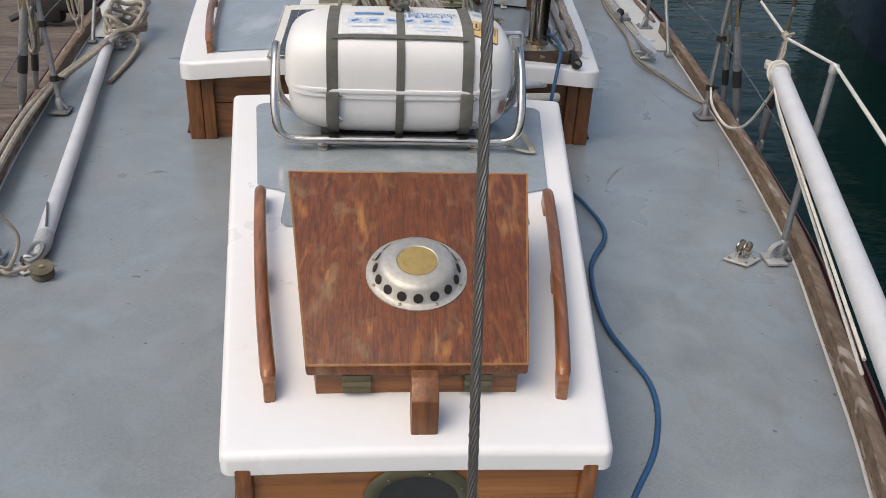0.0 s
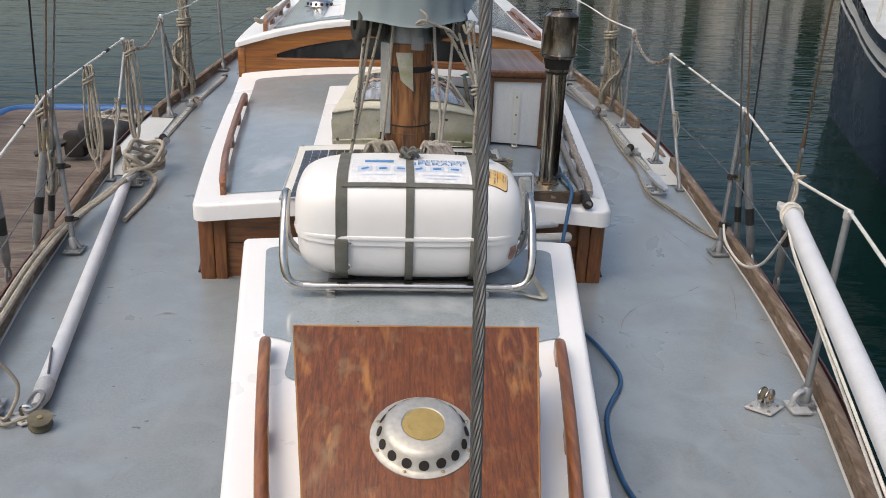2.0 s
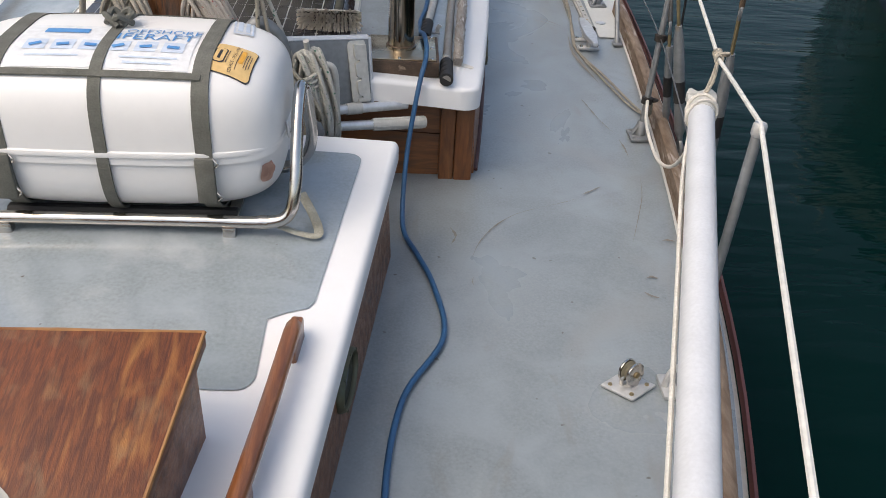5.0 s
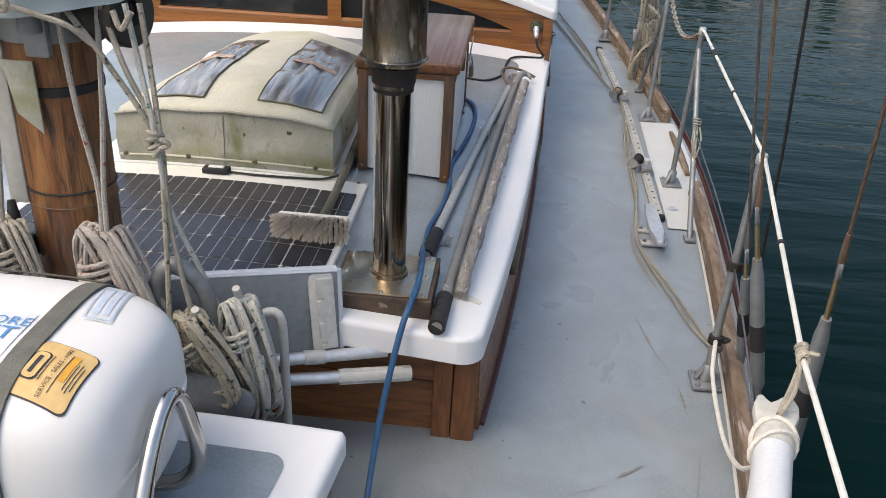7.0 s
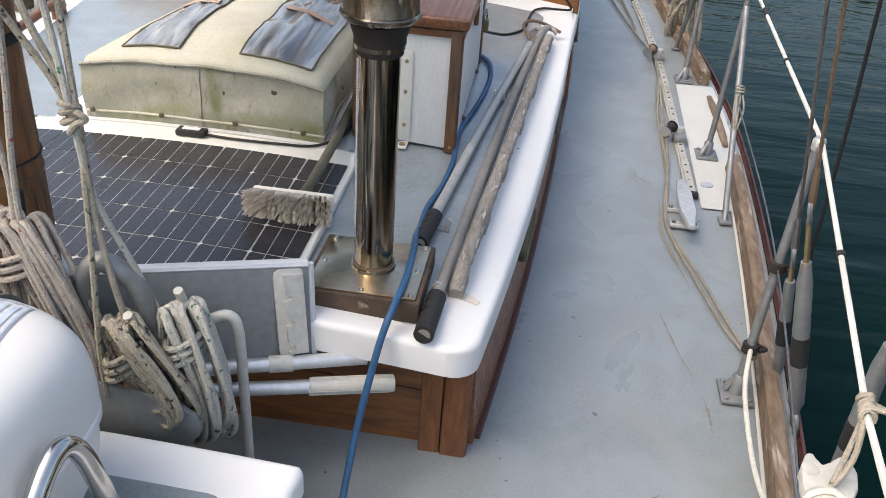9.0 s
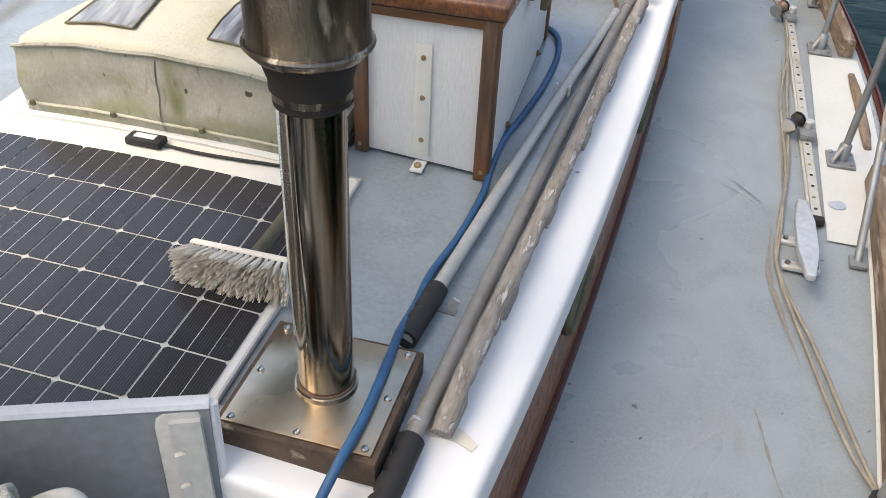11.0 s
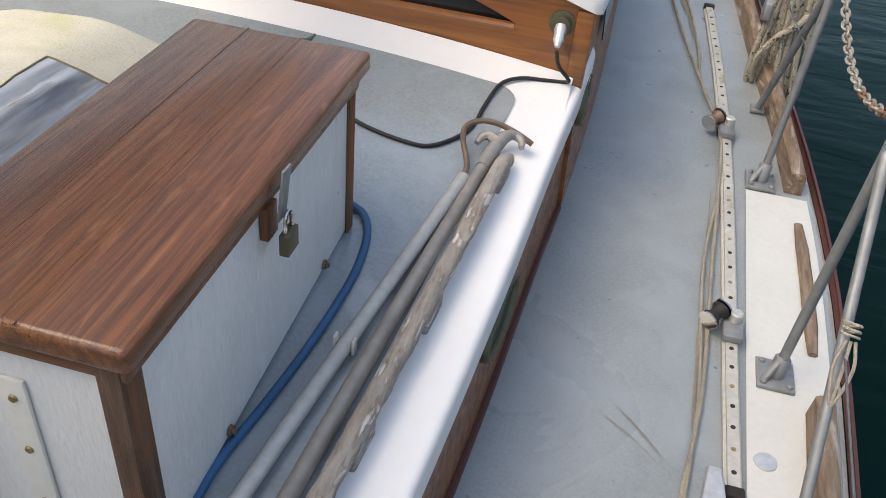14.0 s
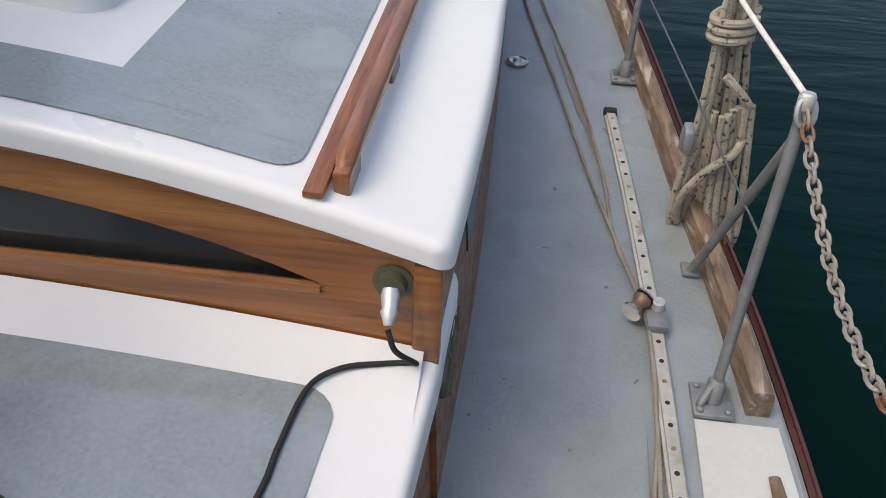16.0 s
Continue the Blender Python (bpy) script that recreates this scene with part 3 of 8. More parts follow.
toe_rail(1, -1.2, 5.32, 0.06, M["toe"], "weathered grey-brown wooden toe rail along the deck edge")
toe_rail(1, 6.16, 10.3, 0.06, M["toe"], "weathered brown wooden toe rail aft of the gate")
toe_rail(-1, -1.2, 5.32, 0.06, M["toe"], "weathered grey-brown wooden toe rail along the deck edge")
toe_rail(-1, 6.16, 10.3, 0.06, M["toe"], "weathered brown wooden toe rail aft of the gate")
bm = bm_new()
pts = [(beam(y) + 0.02, y, deck_z(y) + 0.009) for y in (5.5, 5.6, 5.75, 5.9, 6.0)]
tube(bm, pts, [0.012, 0.018, 0.018, 0.018, 0.012], 8, flat=0.6)
solid("step_batten", bm, M["toe"], "worn wooden batten in the boarding gate", "batten")
for s in (-1, 1):
    # white sealing bead at the rail's foot
    bm = bm_new()
    tube(bm, [(s * (beam(y) - 0.004), y, deck_z(y) + 0.002) for y in [0.5 + 0.1 * i for i in range(49)]], 0.005, 6, flat=0.5)
    solid("trim", bm, M["patch"], "cracked pale bead of paint along the toe rail", "trim", kind="structure")
    # pale painted field beside the gate
    bm = bm_new()
    sheet(bm, lambda u, y, s=s: Vector((s * ((1 - u) * 1.592 + u * (beam(y) + 0.06)), y, deck_z(y) + 0.003)),
          [0, 0.33, 0.66, 1], [4.98 + 1.15 * i / 14 for i in range(15)])
    solid("deck_patch", bm, M["patch"], "off-white painted gate area of the side deck", "painted deck", kind="structure")


# ---- forward coachroof ----
def fore_half(y):
    return 0.399 + (y - 1.29) * (0.617 - 0.399) / 1.80


def fore_top(x, y):
    return 0.282 + 0.067 * (y - 1.29) - 0.05 * x * x


fore = thing("fore_cabin", (0, 2.1, 0.02), "low forward coachroof with white rim, grey top and varnished sides", "coachroof", kind="structure")
bm = bm_new()
slab(bm, fore_half, 1.30, 3.14, fore_top, 0.018, 0.034, 0.022)
part("roof", bm, M["white"], fore, "white glossy rounded roof")
bm = bm_new()


def fore_grey(y):
    a, b = fore_half(y) - 0.085, 0.36
    t = min(1, max(0, (2.41 - y) / 0.05))
    t = t * t * (3 - 2 * t)
    return a * (1 - t) + min(a, b) * t


coating(bm, lambda y: -fore_grey(y), fore_grey, 2.16, 3.04, fore_top, 0.04, ny=40)
part("roof_paint", bm, M["roof_grey"], fore, "grey non-slip paint with a ragged edge")


def side_wall(parent, half, y0, y1, top, s, inset, mat, name="side_wall", thick=0.025):
    bm = bm_new()
    n = 24
    ring = []
    for i in range(n + 1):
        y = y0 + (y1 - y0) * i / n
        w = half(y) - inset
        zt, zb = top(w, y) - 0.04, deck_z(y) - 0.02
        ring.append([bm.verts.new(v) for v in ((s * (w + 0.016), y, zb), (s * w, y, zt), (s * (w - thick), y, zt), (s * (w - thick), y, zb))])
    for a, b in zip(ring, ring[1:]):
        for k in range(4):
            bm.faces.new((a[k], a[(k + 1) % 4], b[(k + 1) % 4], b[k]))
    bm.faces.new(ring[0])
    bm.faces.new(ring[-1][::-1])
    return part(name, bm, mat, parent)


def end_wall(parent, half, y, top, inset, mat, thick=0.025, rows=1, name="front_wall", low=None):
    """Planks across the end of a cabin, each its own piece, with open joints."""
    w = half(y) - inset
    z0 = deck_z(y) - 0.02 if low is None else low
    for k in range(rows):
        bm = bm_new()
        n = 12

        def edge(x, t):
            return z0 + (top(x, y) - 0.04 - z0) * t
        a, b = k / rows, (k + 1) / rows - (0.012 if k < rows - 1 else 0)
        pts = [(-w + 2 * w * i / n, y, edge(-w + 2 * w * i / n, a)) for i in range(n + 1)]
        pts += [(w - 2 * w * i / n, y, edge(w - 2 * w * i / n, b)) for i in range(n + 1)]
        prism(bm, pts, (0, thick, 0))
        part(name if rows == 1 else "plank", bm, mat, parent, smooth=False)


for s in (-1, 1):
    side_wall(fore, fore_half, 1.33, 3.10, fore_top, s, 0.03, M["teak_x"])
end_wall(fore, fore_half, 1.315, fore_top, 0.03, M["dog_teak"])
end_wall(fore, fore_half, 3.09, fore_top, 0.03, M["teak_x"], name="aft_wall")
for s in (-1, 1):
    bm = bm_new()
    box(bm, (s * (fore_half(1.3) - 0.045), 1.31, 0.125), (0.035, 0.024, 0.23), 0.006)
    part("corner_post", bm, M["teak_z"], fore, "dark corner post")


def porthole(parent, c, axis, rx, rz, ring=0.022):
    """An oval bronze porthole that faces along axis."""
    ax = Vector(axis).normalized()
    side = ax.cross(Vector((0, 0, 1))).normalized()
    up = side.cross(ax)
    n = 28
    loop = [Vector(c) + math.cos(2 * math.pi * k / n) * rx * side + math.sin(2 * math.pi * k / n) * rz * up + 0.004 * ax for k in range(n)]
    bm = bm_new()
    tube(bm, loop, ring, 8, loop=True, flat=0.45)
    for k in range(0, n, 4):
        p = Vector(c) + (loop[k] - Vector(c)) + 0.010 * ax
        lathe(bm, [(0.005, 0), (0.004, 0.003)], p, 8, ax)
    p = part("porthole", bm, M["bronze"], parent, "green bronze porthole ring")
    bm = bm_new()
    prism(bm, [q - 0.002 * ax for q in loop], ax * 0.004)
    part("pane", bm, M["glass"], p, "dark glass")


porthole(fore, (0.0, 1.315, 0.138), (0, -1, 0), 0.10, 0.082, 0.017)
for s in (-1, 1):
    for y in (1.75, 2.4):
        porthole(fore, (s * (fore_half(y) - 0.022), y, 0.155), (s, -0.12, 0.06), 0.085, 0.055, 0.013)
fore.location.x += 0.012


# ---- main coachroof ----
main_half = curve_through([(3.45, 0.88), (3.9, 0.935), (4.4, 0.985), (5.1, 1.036), (5.6, 1.062), (5.95, 1.085), (6.6, 1.10), (8.7, 1.06)])


def main_top(x, y):
    return 0.435 + 0.02 * (y - 3.6) + 0.02 * (y - 3.6) ** 2 - 0.062 * x * x


cab = thing("main_cabin", (0, 4.7, 0.05), "main coachroof with white rim, grey top and varnished teak sides", "coachroof", kind="structure")
bm = bm_new()
slab(bm, main_half, 3.51, 6.1, main_top, 0.015, 0.058, 0.06)
part("roof", bm, M["white"], cab, "white glossy rounded roof")
bm = bm_new()
coating(bm, lambda y: -(main_half(y) - 0.125), lambda y: main_half(y) - 0.135, 3.63, 5.755, main_top, 0.06)
part("roof_paint", bm, M["roof_grey"], cab, "grey non-slip paint")
bm = bm_new()
coating(bm, lambda y: -0.45, lambda y: 0.40 - 0.09 * (y - 4.27), 4.27, 5.47, main_top, 0.02, 0.006)
part("hatch_surround", bm, M["white"], cab, "white painted surround of the skylight")
for s in (-1, 1):
    side_wall(cab, main_half, 3.64, 5.86, main_top, s, 0.022, M["teak_x"])
end_wall(cab, main_half, 3.625, main_top, 0.035, M["teak_x"], rows=2)
for s in (-1, 1):
    w = main_half(3.57) - 0.012
    bm = bm_new()
    box(bm, (s * (w - 0.030), 3.606, 0.165), (0.064, 0.034, 0.31), 0.009)
    part("corner_post", bm, M["teak_z"], cab, "upright teak corner post")
    bm = bm_new()
    box(bm, (s * (w - 0.088), 3.608, 0.165), (0.050, 0.030, 0.31), 0.004)
    part("corner_post", bm, M["teak_z"], cab, "upright teak batten")
    bm = bm_new()
    box(bm, (s * (w - 0.006), 3.69, 0.165), (0.025, 0.10, 0.31), 0.006)
    part("corner_post", bm, M["teak_z"], cab, "upright teak corner post")
    for y in (4.3, 5.17):
        porthole(cab, (s * (main_half(y) - 0.012), y, deck_z(y) + 0.215), (s, -0.06, 0.03), 0.12, 0.06, 0.012)
    bm = bm_new()
    tube(bm, [(s * (main_half(y) - 0.002), y, deck_z(y) + 0.003) for y in [3.66 + 0.1 * i for i in range(23)]], 0.009, 6)
    part("bead", bm, M["red_brown"], cab, "dark maroon bead where the side meets the deck")

# ---- doghouse ----
def dog_half(y):
    return main_half(y)


def arch(x):
    return 0.885 - 0.178 * (x / 1.086) ** 2


def dog_top(x, y):
    return arch(x) + 0.04 + 0.02 * (y - 5.86)


dog = thing("doghouse", (0, 7.2, 0.3), "raised doghouse with varnished front, dark windows and white-rimmed grey roof", "doghouse", kind="structure")
bm = bm_new()
slab(bm, lambda y: dog_half(y) + 0.012, 5.842, 8.75, dog_top, 0.02, 0.024, 0.03)
part("roof", bm, M["white"], dog, "white glossy cambered roof")
for s in (-1, 1):
    bm = bm_new()
    a, b = (0.53, 0.85) if s > 0 else (-0.85, -0.53)
    coating(bm, lambda y: a, lambda y: b, 5.97, 8.6, dog_top, 0.02, 0.0036)
    part("roof_paint", bm, M["roof_grey"], dog, "grey non-slip paint")
bm = bm_new()
coating(bm, lambda y: -0.85, lambda y: 0.85, 5.90, 6.05, dog_top, 0.05, nx=30)
part("roof_paint", bm, M["roof_grey"], dog, "grey non-slip paint")
bm = bm_new()
slab(bm, lambda y: 0.43, 6.20, 7.8, lambda x, y: dog_top(0, y) + 0.05 - 0.06 * x * x, 0.03, 0.14, 0.06)
part("hatch_garage", bm, M["white"], dog, "white moulded sliding hatch cover")
for s in (-1, 1):
    bm = bm_new()
    n = 16
    ring = []
    for i in range(n + 1):
        y = 5.87 + 2.83 * i / n
        w = dog_half(y) - 0.02
        zt, zb = dog_top(w, y) - 0.04, deck_z(y) - 0.02
        ring.append([bm.verts.new(v) for v in ((s * (w + 0.024), y, zb), (s * w, y, zt), (s * (w - 0.03), y, zt), (s * (w - 0.03), y, zb))])
    for a, b in zip(ring, ring[1:]):
        for k in range(4):
            bm.faces.new((a[k], a[(k + 1) % 4], b[(k + 1) % 4], b[k]))
    bm.faces.new(ring[0])
    bm.faces.new(ring[-1][::-1])
    part("side_wall", bm, M["teak_x"], dog)
    bm = bm_new()
    y0, y1 = 6.15, 7.2
    prism(bm, [(s * (dog_half(y0) + 0.0), y0, 0.52), (s * (dog_half(y1) + 0.0), y1, 0.56), (s * (dog_half(y1) - 0.012), y1, 0.70), (s * (dog_half(y0) - 0.012), y0, 0.66)], (s * 0.004, 0, 0))
    part("side_window", bm, M["glass"], dog, "dark side window")
    porthole(dog, (s * (dog_half(5.98) - 0.010), 5.98, 0.42), (s, 0, 0.05), 0.10, 0.06, 0.011)


def base_edge(x):
    return 0.603 - 0.072 * (x / 1.086) ** 2


def win_low(x):
    return 0.631 - 0.004 * (x / 0.9) ** 2


def win_high(x):
    return 0.797 - 0.17 * x * x - 0.04 * x ** 6


def strip_wall(bm, x0, x1, lo, hi, y=5.86, thick=0.04, n=20):
    xs = [x0 + (x1 - x0) * i / n for i in range(n + 1)]
    prism(bm, [(x, y, lo(x)) for x in xs] + [(x, y, hi(x)) for x in xs[::-1]], (0, thick, 0))


for nm, x0, x1, lo, hi in (("sill_board", -0.9, 0.9, lambda x: base_edge(x) - 0.12, win_low), ("head_board", -0.9, 0.9, win_high, arch),
                           ("end_board", -1.07, -0.9, lambda x: base_edge(x) - 0.12, arch), ("end_board", 0.9, 1.07, lambda x: base_edge(x) - 0.12, arch)):
    bm = bm_new()
    strip_wall(bm, x0, x1, lo, hi)
    part(nm, bm, M["dog_teak"], dog, smooth=False)
for x in (0.035,):
    bm = bm_new()
    strip_wall(bm, x - 0.032, x + 0.032, lambda q: win_low(q) - 0.005, lambda q: win_high(q) + 0.005, 5.853, 0.05, 2)
    part("window_post", bm, M["dog_teak"], dog, smooth=False)
for x0, x1 in ((-0.83, 0.004), (0.066, 0.885)):
    bm = bm_new()
    strip_wall(bm, x0, x1, win_low, win_high, 5.886, 0.006)
    w = part("window", bm, M["glass"], dog, "dark glass front window", smooth=False)
    bm = bm_new()
    xs = [x0 + (x1 - x0) * i / 16 for i in range(17)]
    tube(bm, [(x, 5.866, win_low(x) + 0.004) for x in xs], 0.011, 8)
    part("frame", bm, M["dog_teak"], w)
    bm = bm_new()
    tube(bm, [(x, 5.868, win_high(x) - 0.001) for x in xs], 0.004, 6)
    part("bead", bm, M["dog_teak"], w)
for x0, x1 in ((-0.9, -0.825), (0.88, 0.9)):
    bm = bm_new()
    strip_wall(bm, x0, x1, win_low, win_high, 5.862, 0.036, 2)
    part("window_post", bm, M["dog_teak"], dog, smooth=False)
# fillet between coachroof and doghouse
bm = bm_new()
prof = [(-0.14, 0.001), (-0.09, 0.010), (-0.05, 0.03), (-0.025, 0.055), (-0.004, 0.075)]
sheet(bm, lambda k, x: Vector((x, 5.86 + prof[k][0], main_top(x, 5.86 + prof[k][0]) + (base_edge(x) - main_top(x, 5.86)) * (prof[k][1] / 0.075))),
      range(5), [-1.052 + 2.104 * i / 24 for i in range(25)])
part("fillet", bm, M["white"], dog, "white painted fillet under the front boards")
for s in (-1, 1):
    bm = bm_new()
    box(bm, (s * 1.054, 5.865, 0.60), (0.045, 0.03, 0.21), 0.006)
    part("corner_post", bm, M["dog_teak"], dog, "varnished corner post")


# ---- handrails ----
def handrail(pts, r, h, feet, mat, label, worn=False):
    """A wooden grab rail: a round bar that dips to the roof at its ends, on wooden feet."""
    root = thing("grab_rail", pts[0], label, "handrail", group="handrails")
    p = smooth_path(pts, 10)
    n = len(p) - 1
    bm = bm_new()
    bar = []
    for i, q in enumerate(p):
        t = i / n
        e = min(t, 1 - t) * n
        bar.append(q + Vector((0, 0, h - 0.6 * h * max(0, 1 - e / 1.6) ** 2)))
    if worn:
        fine_ = [bar[0].lerp(bar[0], 0)] + smooth_path(bar, 6)[1:]
        tube(bm, fine_, [r * (0.96 + 0.20 * noise.noise(Vector((i * 0.19, 3.1, 0))) + 0.14 * noise.noise(Vector((i * 0.7, 9.0, 0)))) for i in range(len(fine_))], 12)
        for v in bm.verts:
            v.co += Vector((1, 0, 0.6)) * 0.0035 * noise.noise(v.co * 60.0)
    else:
        tube(bm, bar, [r * (0.55 if i in (0, n) else 1) for i in range(n + 1)], 12)
    part("bar", bm, mat, root)
    for t in feet:
        k = t * n
        i = min(int(k), n - 1)
        q = p[i].lerp(p[i + 1], k - i)
        d = (p[i + 1] - p[i]).normalized()
        bm = bm_new()
        box(bm, (0, 0, 0), (r * 1.5, 0.085, h + 0.01), 0.006)
        ang = math.atan2(d.y, d.x) - math.pi / 2
        bmesh.ops.transform(bm, matrix=Matrix.Translation(q + Vector((0, 0, (h - 0.012) / 2 - 0.002))) @ Matrix.Rotation(ang, 4, "Z"), verts=bm.verts)
        part("foot", bm, mat, root)
    return root


def on_main(x, y, h=0.003):
    return Vector((x, y, main_top(x, y) + h))


def on_fore(x, y, h=0.003):
    return Vector((x, y, fore_top(x, y) + h))


def on_dog(x, y, h=0.003):
    return Vector((x, y, dog_top(x, y) + h))


for s in (-1, 1):
    handrail([on_fore(s * 0.316 + 0.013, 1.46), on_fore(s * 0.358 + 0.013, 1.73), on_fore(s * 0.398 + 0.013, 2.04), on_fore(s * 0.427 + 0.012, 2.315)], 0.017, 0.05, (0.04, 0.5, 0.96), M["rail"],
             "curved varnished wooden grab rail beside the fore hatch")
handrail([on_main(-0.775, 3.62), on_main(-0.845, 4.1), on_main(-0.90, 4.7), on_main(-0.935, 5.25)], 0.017, 0.055, (0.03, 0.27, 0.5, 0.73, 0.97), M["rail"],
         "long varnished wooden grab rail on the coachroof")
handrail([on_main(0.822, 3.685), on_main(0.868, 4.27), on_main(0.918, 4.87), on_main(0.966, 5.45)], 0.018, 0.042, (0.03, 0.2, 0.37, 0.55, 0.72, 0.97), M["silver_wood"],
         "weathered bare grab rail with flaking varnish", worn=True)
handrail([on_dog(0.918, 5.89), on_dog(0.92, 6.3), on_dog(0.918, 6.8), on_dog(0.91, 7.3)], 0.018, 0.035, (0.03, 0.33, 0.66, 0.97), M["rail"],
         "varnished wooden grab rail on the doghouse roof")
handrail([on_dog(-0.90, 5.92), on_dog(-0.905, 6.3), on_dog(-0.905, 6.8), on_dog(-0.90, 7.3)], 0.018, 0.05, (0.03, 0.33, 0.66, 0.97), M["rail"],
         "varnished wooden grab rail on the doghouse roof")
bm = bm_new()
box(bm, (0, 0, 0), (0.032, 1.45, 0.012), 0.003)
bmesh.ops.transform(bm, matrix=Matrix.Translation(on_dog(0.884, 6.575, 0.008)) @ Matrix.Rotation(math.atan(0.022), 4, "X"), verts=bm.verts)
solid("roof_batten", bm, M["rail"], "flat varnished batten beside the doghouse grab rail", "batten", at=on_dog(0.845, 6.6))

# ---- fore hatch ----
hatch = thing("fore_hatch", (0.0, 1.7, 0.39), "closed worn teak fore hatch on a low coaming", "hatch")


def hatch_half(y):
    return 0.236 + (y - 1.455) * (0.316 - 0.236) / 0.615


bm = bm_new()
H0, H1 = 1.455, 2.07
prism(bm, [(-hatch_half(H0) + 0.012, H0, 0.352), (hatch_half(H0) + 0.012, H0, 0.352), (hatch_half(H1) + 0.010, H1, 0.521), (-hatch_half(H1) + 0.010, H1, 0.521)], (0, 0, 0.03), 0.006)
lid = part("lid", bm, M["teak"], hatch, "reddish varnished lid, worn to bare wood at its edges")
bm = bm_new()
rim = [Vector((-hatch_half(H0) + 0.014, H0 + 0.002, 0.380)), Vector((hatch_half(H0) + 0.010, H0 + 0.002, 0.380)), Vector((hatch_half(H1) + 0.008, H1 - 0.002, 0.549)), Vector((-hatch_half(H1) + 0.012, H1 - 0.002, 0.549))]
for p_, q_ in zip(rim, rim[1:] + rim[:1]):
    n_ = 14
    tube(bm, [p_.lerp(q_, k_ / n_) for k_ in range(n_ + 1)], [0.0025 + 0.002 * abs(noise.noise(Vector((k_ * 0.7, p_.x * 9, p_.y)))) for k_ in range(n_ + 1)], 6)
part("worn_edge", bm, M["worn_edge"], lid, "ochre bare wood along the lid's edge")
bm = bm_new()
k = 0.018
prism(bm, [(-hatch_half(H0) + k + 0.012, H0 + k, 0.275), (hatch_half(H0) - k + 0.012, H0 + k, 0.275), (hatch_half(H1) - k + 0.01, H1 - k, 0.275), (-hatch_half(H1) + k + 0.01, H1 - k, 0.275)], (0, 0, 0.075), 0.003)
for v in bm.verts:
    if v.co.z > 0.32:
        v.co.z += 0.169 * (v.co.y - H0) / (H1 - H0)
part("coaming", bm, M["teak_x"], hatch, "wooden coaming")
for s in (-1, 1):
    bm = bm_new()
    box(bm, (s * 0.13 + 0.012, H0 + 0.010, 0.315), (0.06, 0.012, 0.022), 0.002)
    box(bm, (s * 0.13 + 0.012, H0 + 0.010, 0.340), (0.06, 0.012, 0.022), 0.002)
    tube(bm, [(s * 0.13 - 0.018, H0 + 0.004, 0.3275), (s * 0.13 + 0.042, H0 + 0.004, 0.3275)], 0.006, 8)
    part("hinge", bm, M["bronze"], hatch, "tarnished hinge")
    bm = bm_new()
    box(bm, (s * 0.15 + 0.012, H0 + 0.013, 0.349), (0.13, 0.010, 0.008), 0.002)
    part("hinge_strip", bm, M["bronze"], hatch, "green metal strip")

# mushroom ventilator on the hatch lid
slope = math.atan2(0.169, H1 - H0)
VC = Vector((0.017, 1.712, 0.382 + 0.169 * (1.712 - H0) / (H1 - H0)))
TILTED = Vector((0, -math.sin(slope), math.cos(slope)))
vent = thing("deck_ventilator", VC, "round stainless mushroom ventilator with an amber lens on the hatch", "ventilator")
bm = bm_new()
lathe(bm, [(0.118, 0.0), (0.118, 0.003), (0.106, 0.004), (0.102, 0.007), (0.089, 0.031), (0.083, 0.038), (0.074, 0.042), (0.049, 0.044), (0.046, 0.041), (0.046, 0.0)], VC, 48, TILTED)
part("dome", bm, M["vent_steel"], vent)
bm = bm_new()
lathe(bm, [(0.046, 0.036), (0.046, 0.0425), (0.030, 0.044), (0.0, 0.0445)], VC, 40, TILTED)
part("lens", bm, M["amber"], vent, "yellowed round lens")
q = TILTED.to_track_quat("Z", "Y")
# air holes: black discs on the closed dome paint their inner shade
for i in range(16):
    a = 2 * math.pi * i / 16
    out = Vector((math.cos(a), math.sin(a), 0.54)).normalized()
    bm = bm_new()
    lathe(bm, [(0.0115, 0.0), (0.0115, 0.0015)], VC + q @ Vector((0.0962 * math.cos(a), 0.0962 * math.sin(a), 0.0185)), 14, q @ out)
    part("air_hole", bm, M["soot_and_shade"], vent, "round air hole, its shade painted as a black disc")
for i in range(8):
    a = 2 * math.pi * (i + 0.5) / 8
    bm = bm_new()
    lathe(bm, [(0.0045, 0.0), (0.0042, 0.002), (0.002, 0.0035)], VC + q @ Vector((0.108 * math.cos(a), 0.108 * math.sin(a), 0.003)), 10, TILTED)
    part("screw", bm, M["brass"], vent)

bm = bm_new()
prism(bm, [(-0.006, 1.345, 0.272), (-0.006, 1.415, 0.272), (-0.006, 1.415, 0.40), (-0.006, 1.385, 0.402), (-0.006, 1.345, 0.37)], (0.056, 0, 0), 0.004)
solid("hatch_stop", bm, M["teak_z"], "dark wooden block that props the open hatch", "block", at=(0.022, 1.38, 0.28))

# ---- liferaft ----
RC = Vector((0.0, 2.852, 0.586))
RA, RB, RH = 0.373, 0.2265, 0.1895
EX, EU, EK = 0.549, 0.588, 0.374


def spow(c, e):
    return math.copysign(abs(c) ** e, c)


def raft_point(u, v, grow=0.0):
    r = abs(math.cos(v)) ** EK
    return RC + Vector((spow(math.sin(v), EX) * (RA + grow), (RB + grow) * r * spow(math.cos(u), EU), (RH + grow) * r * spow(math.sin(u), EU)))


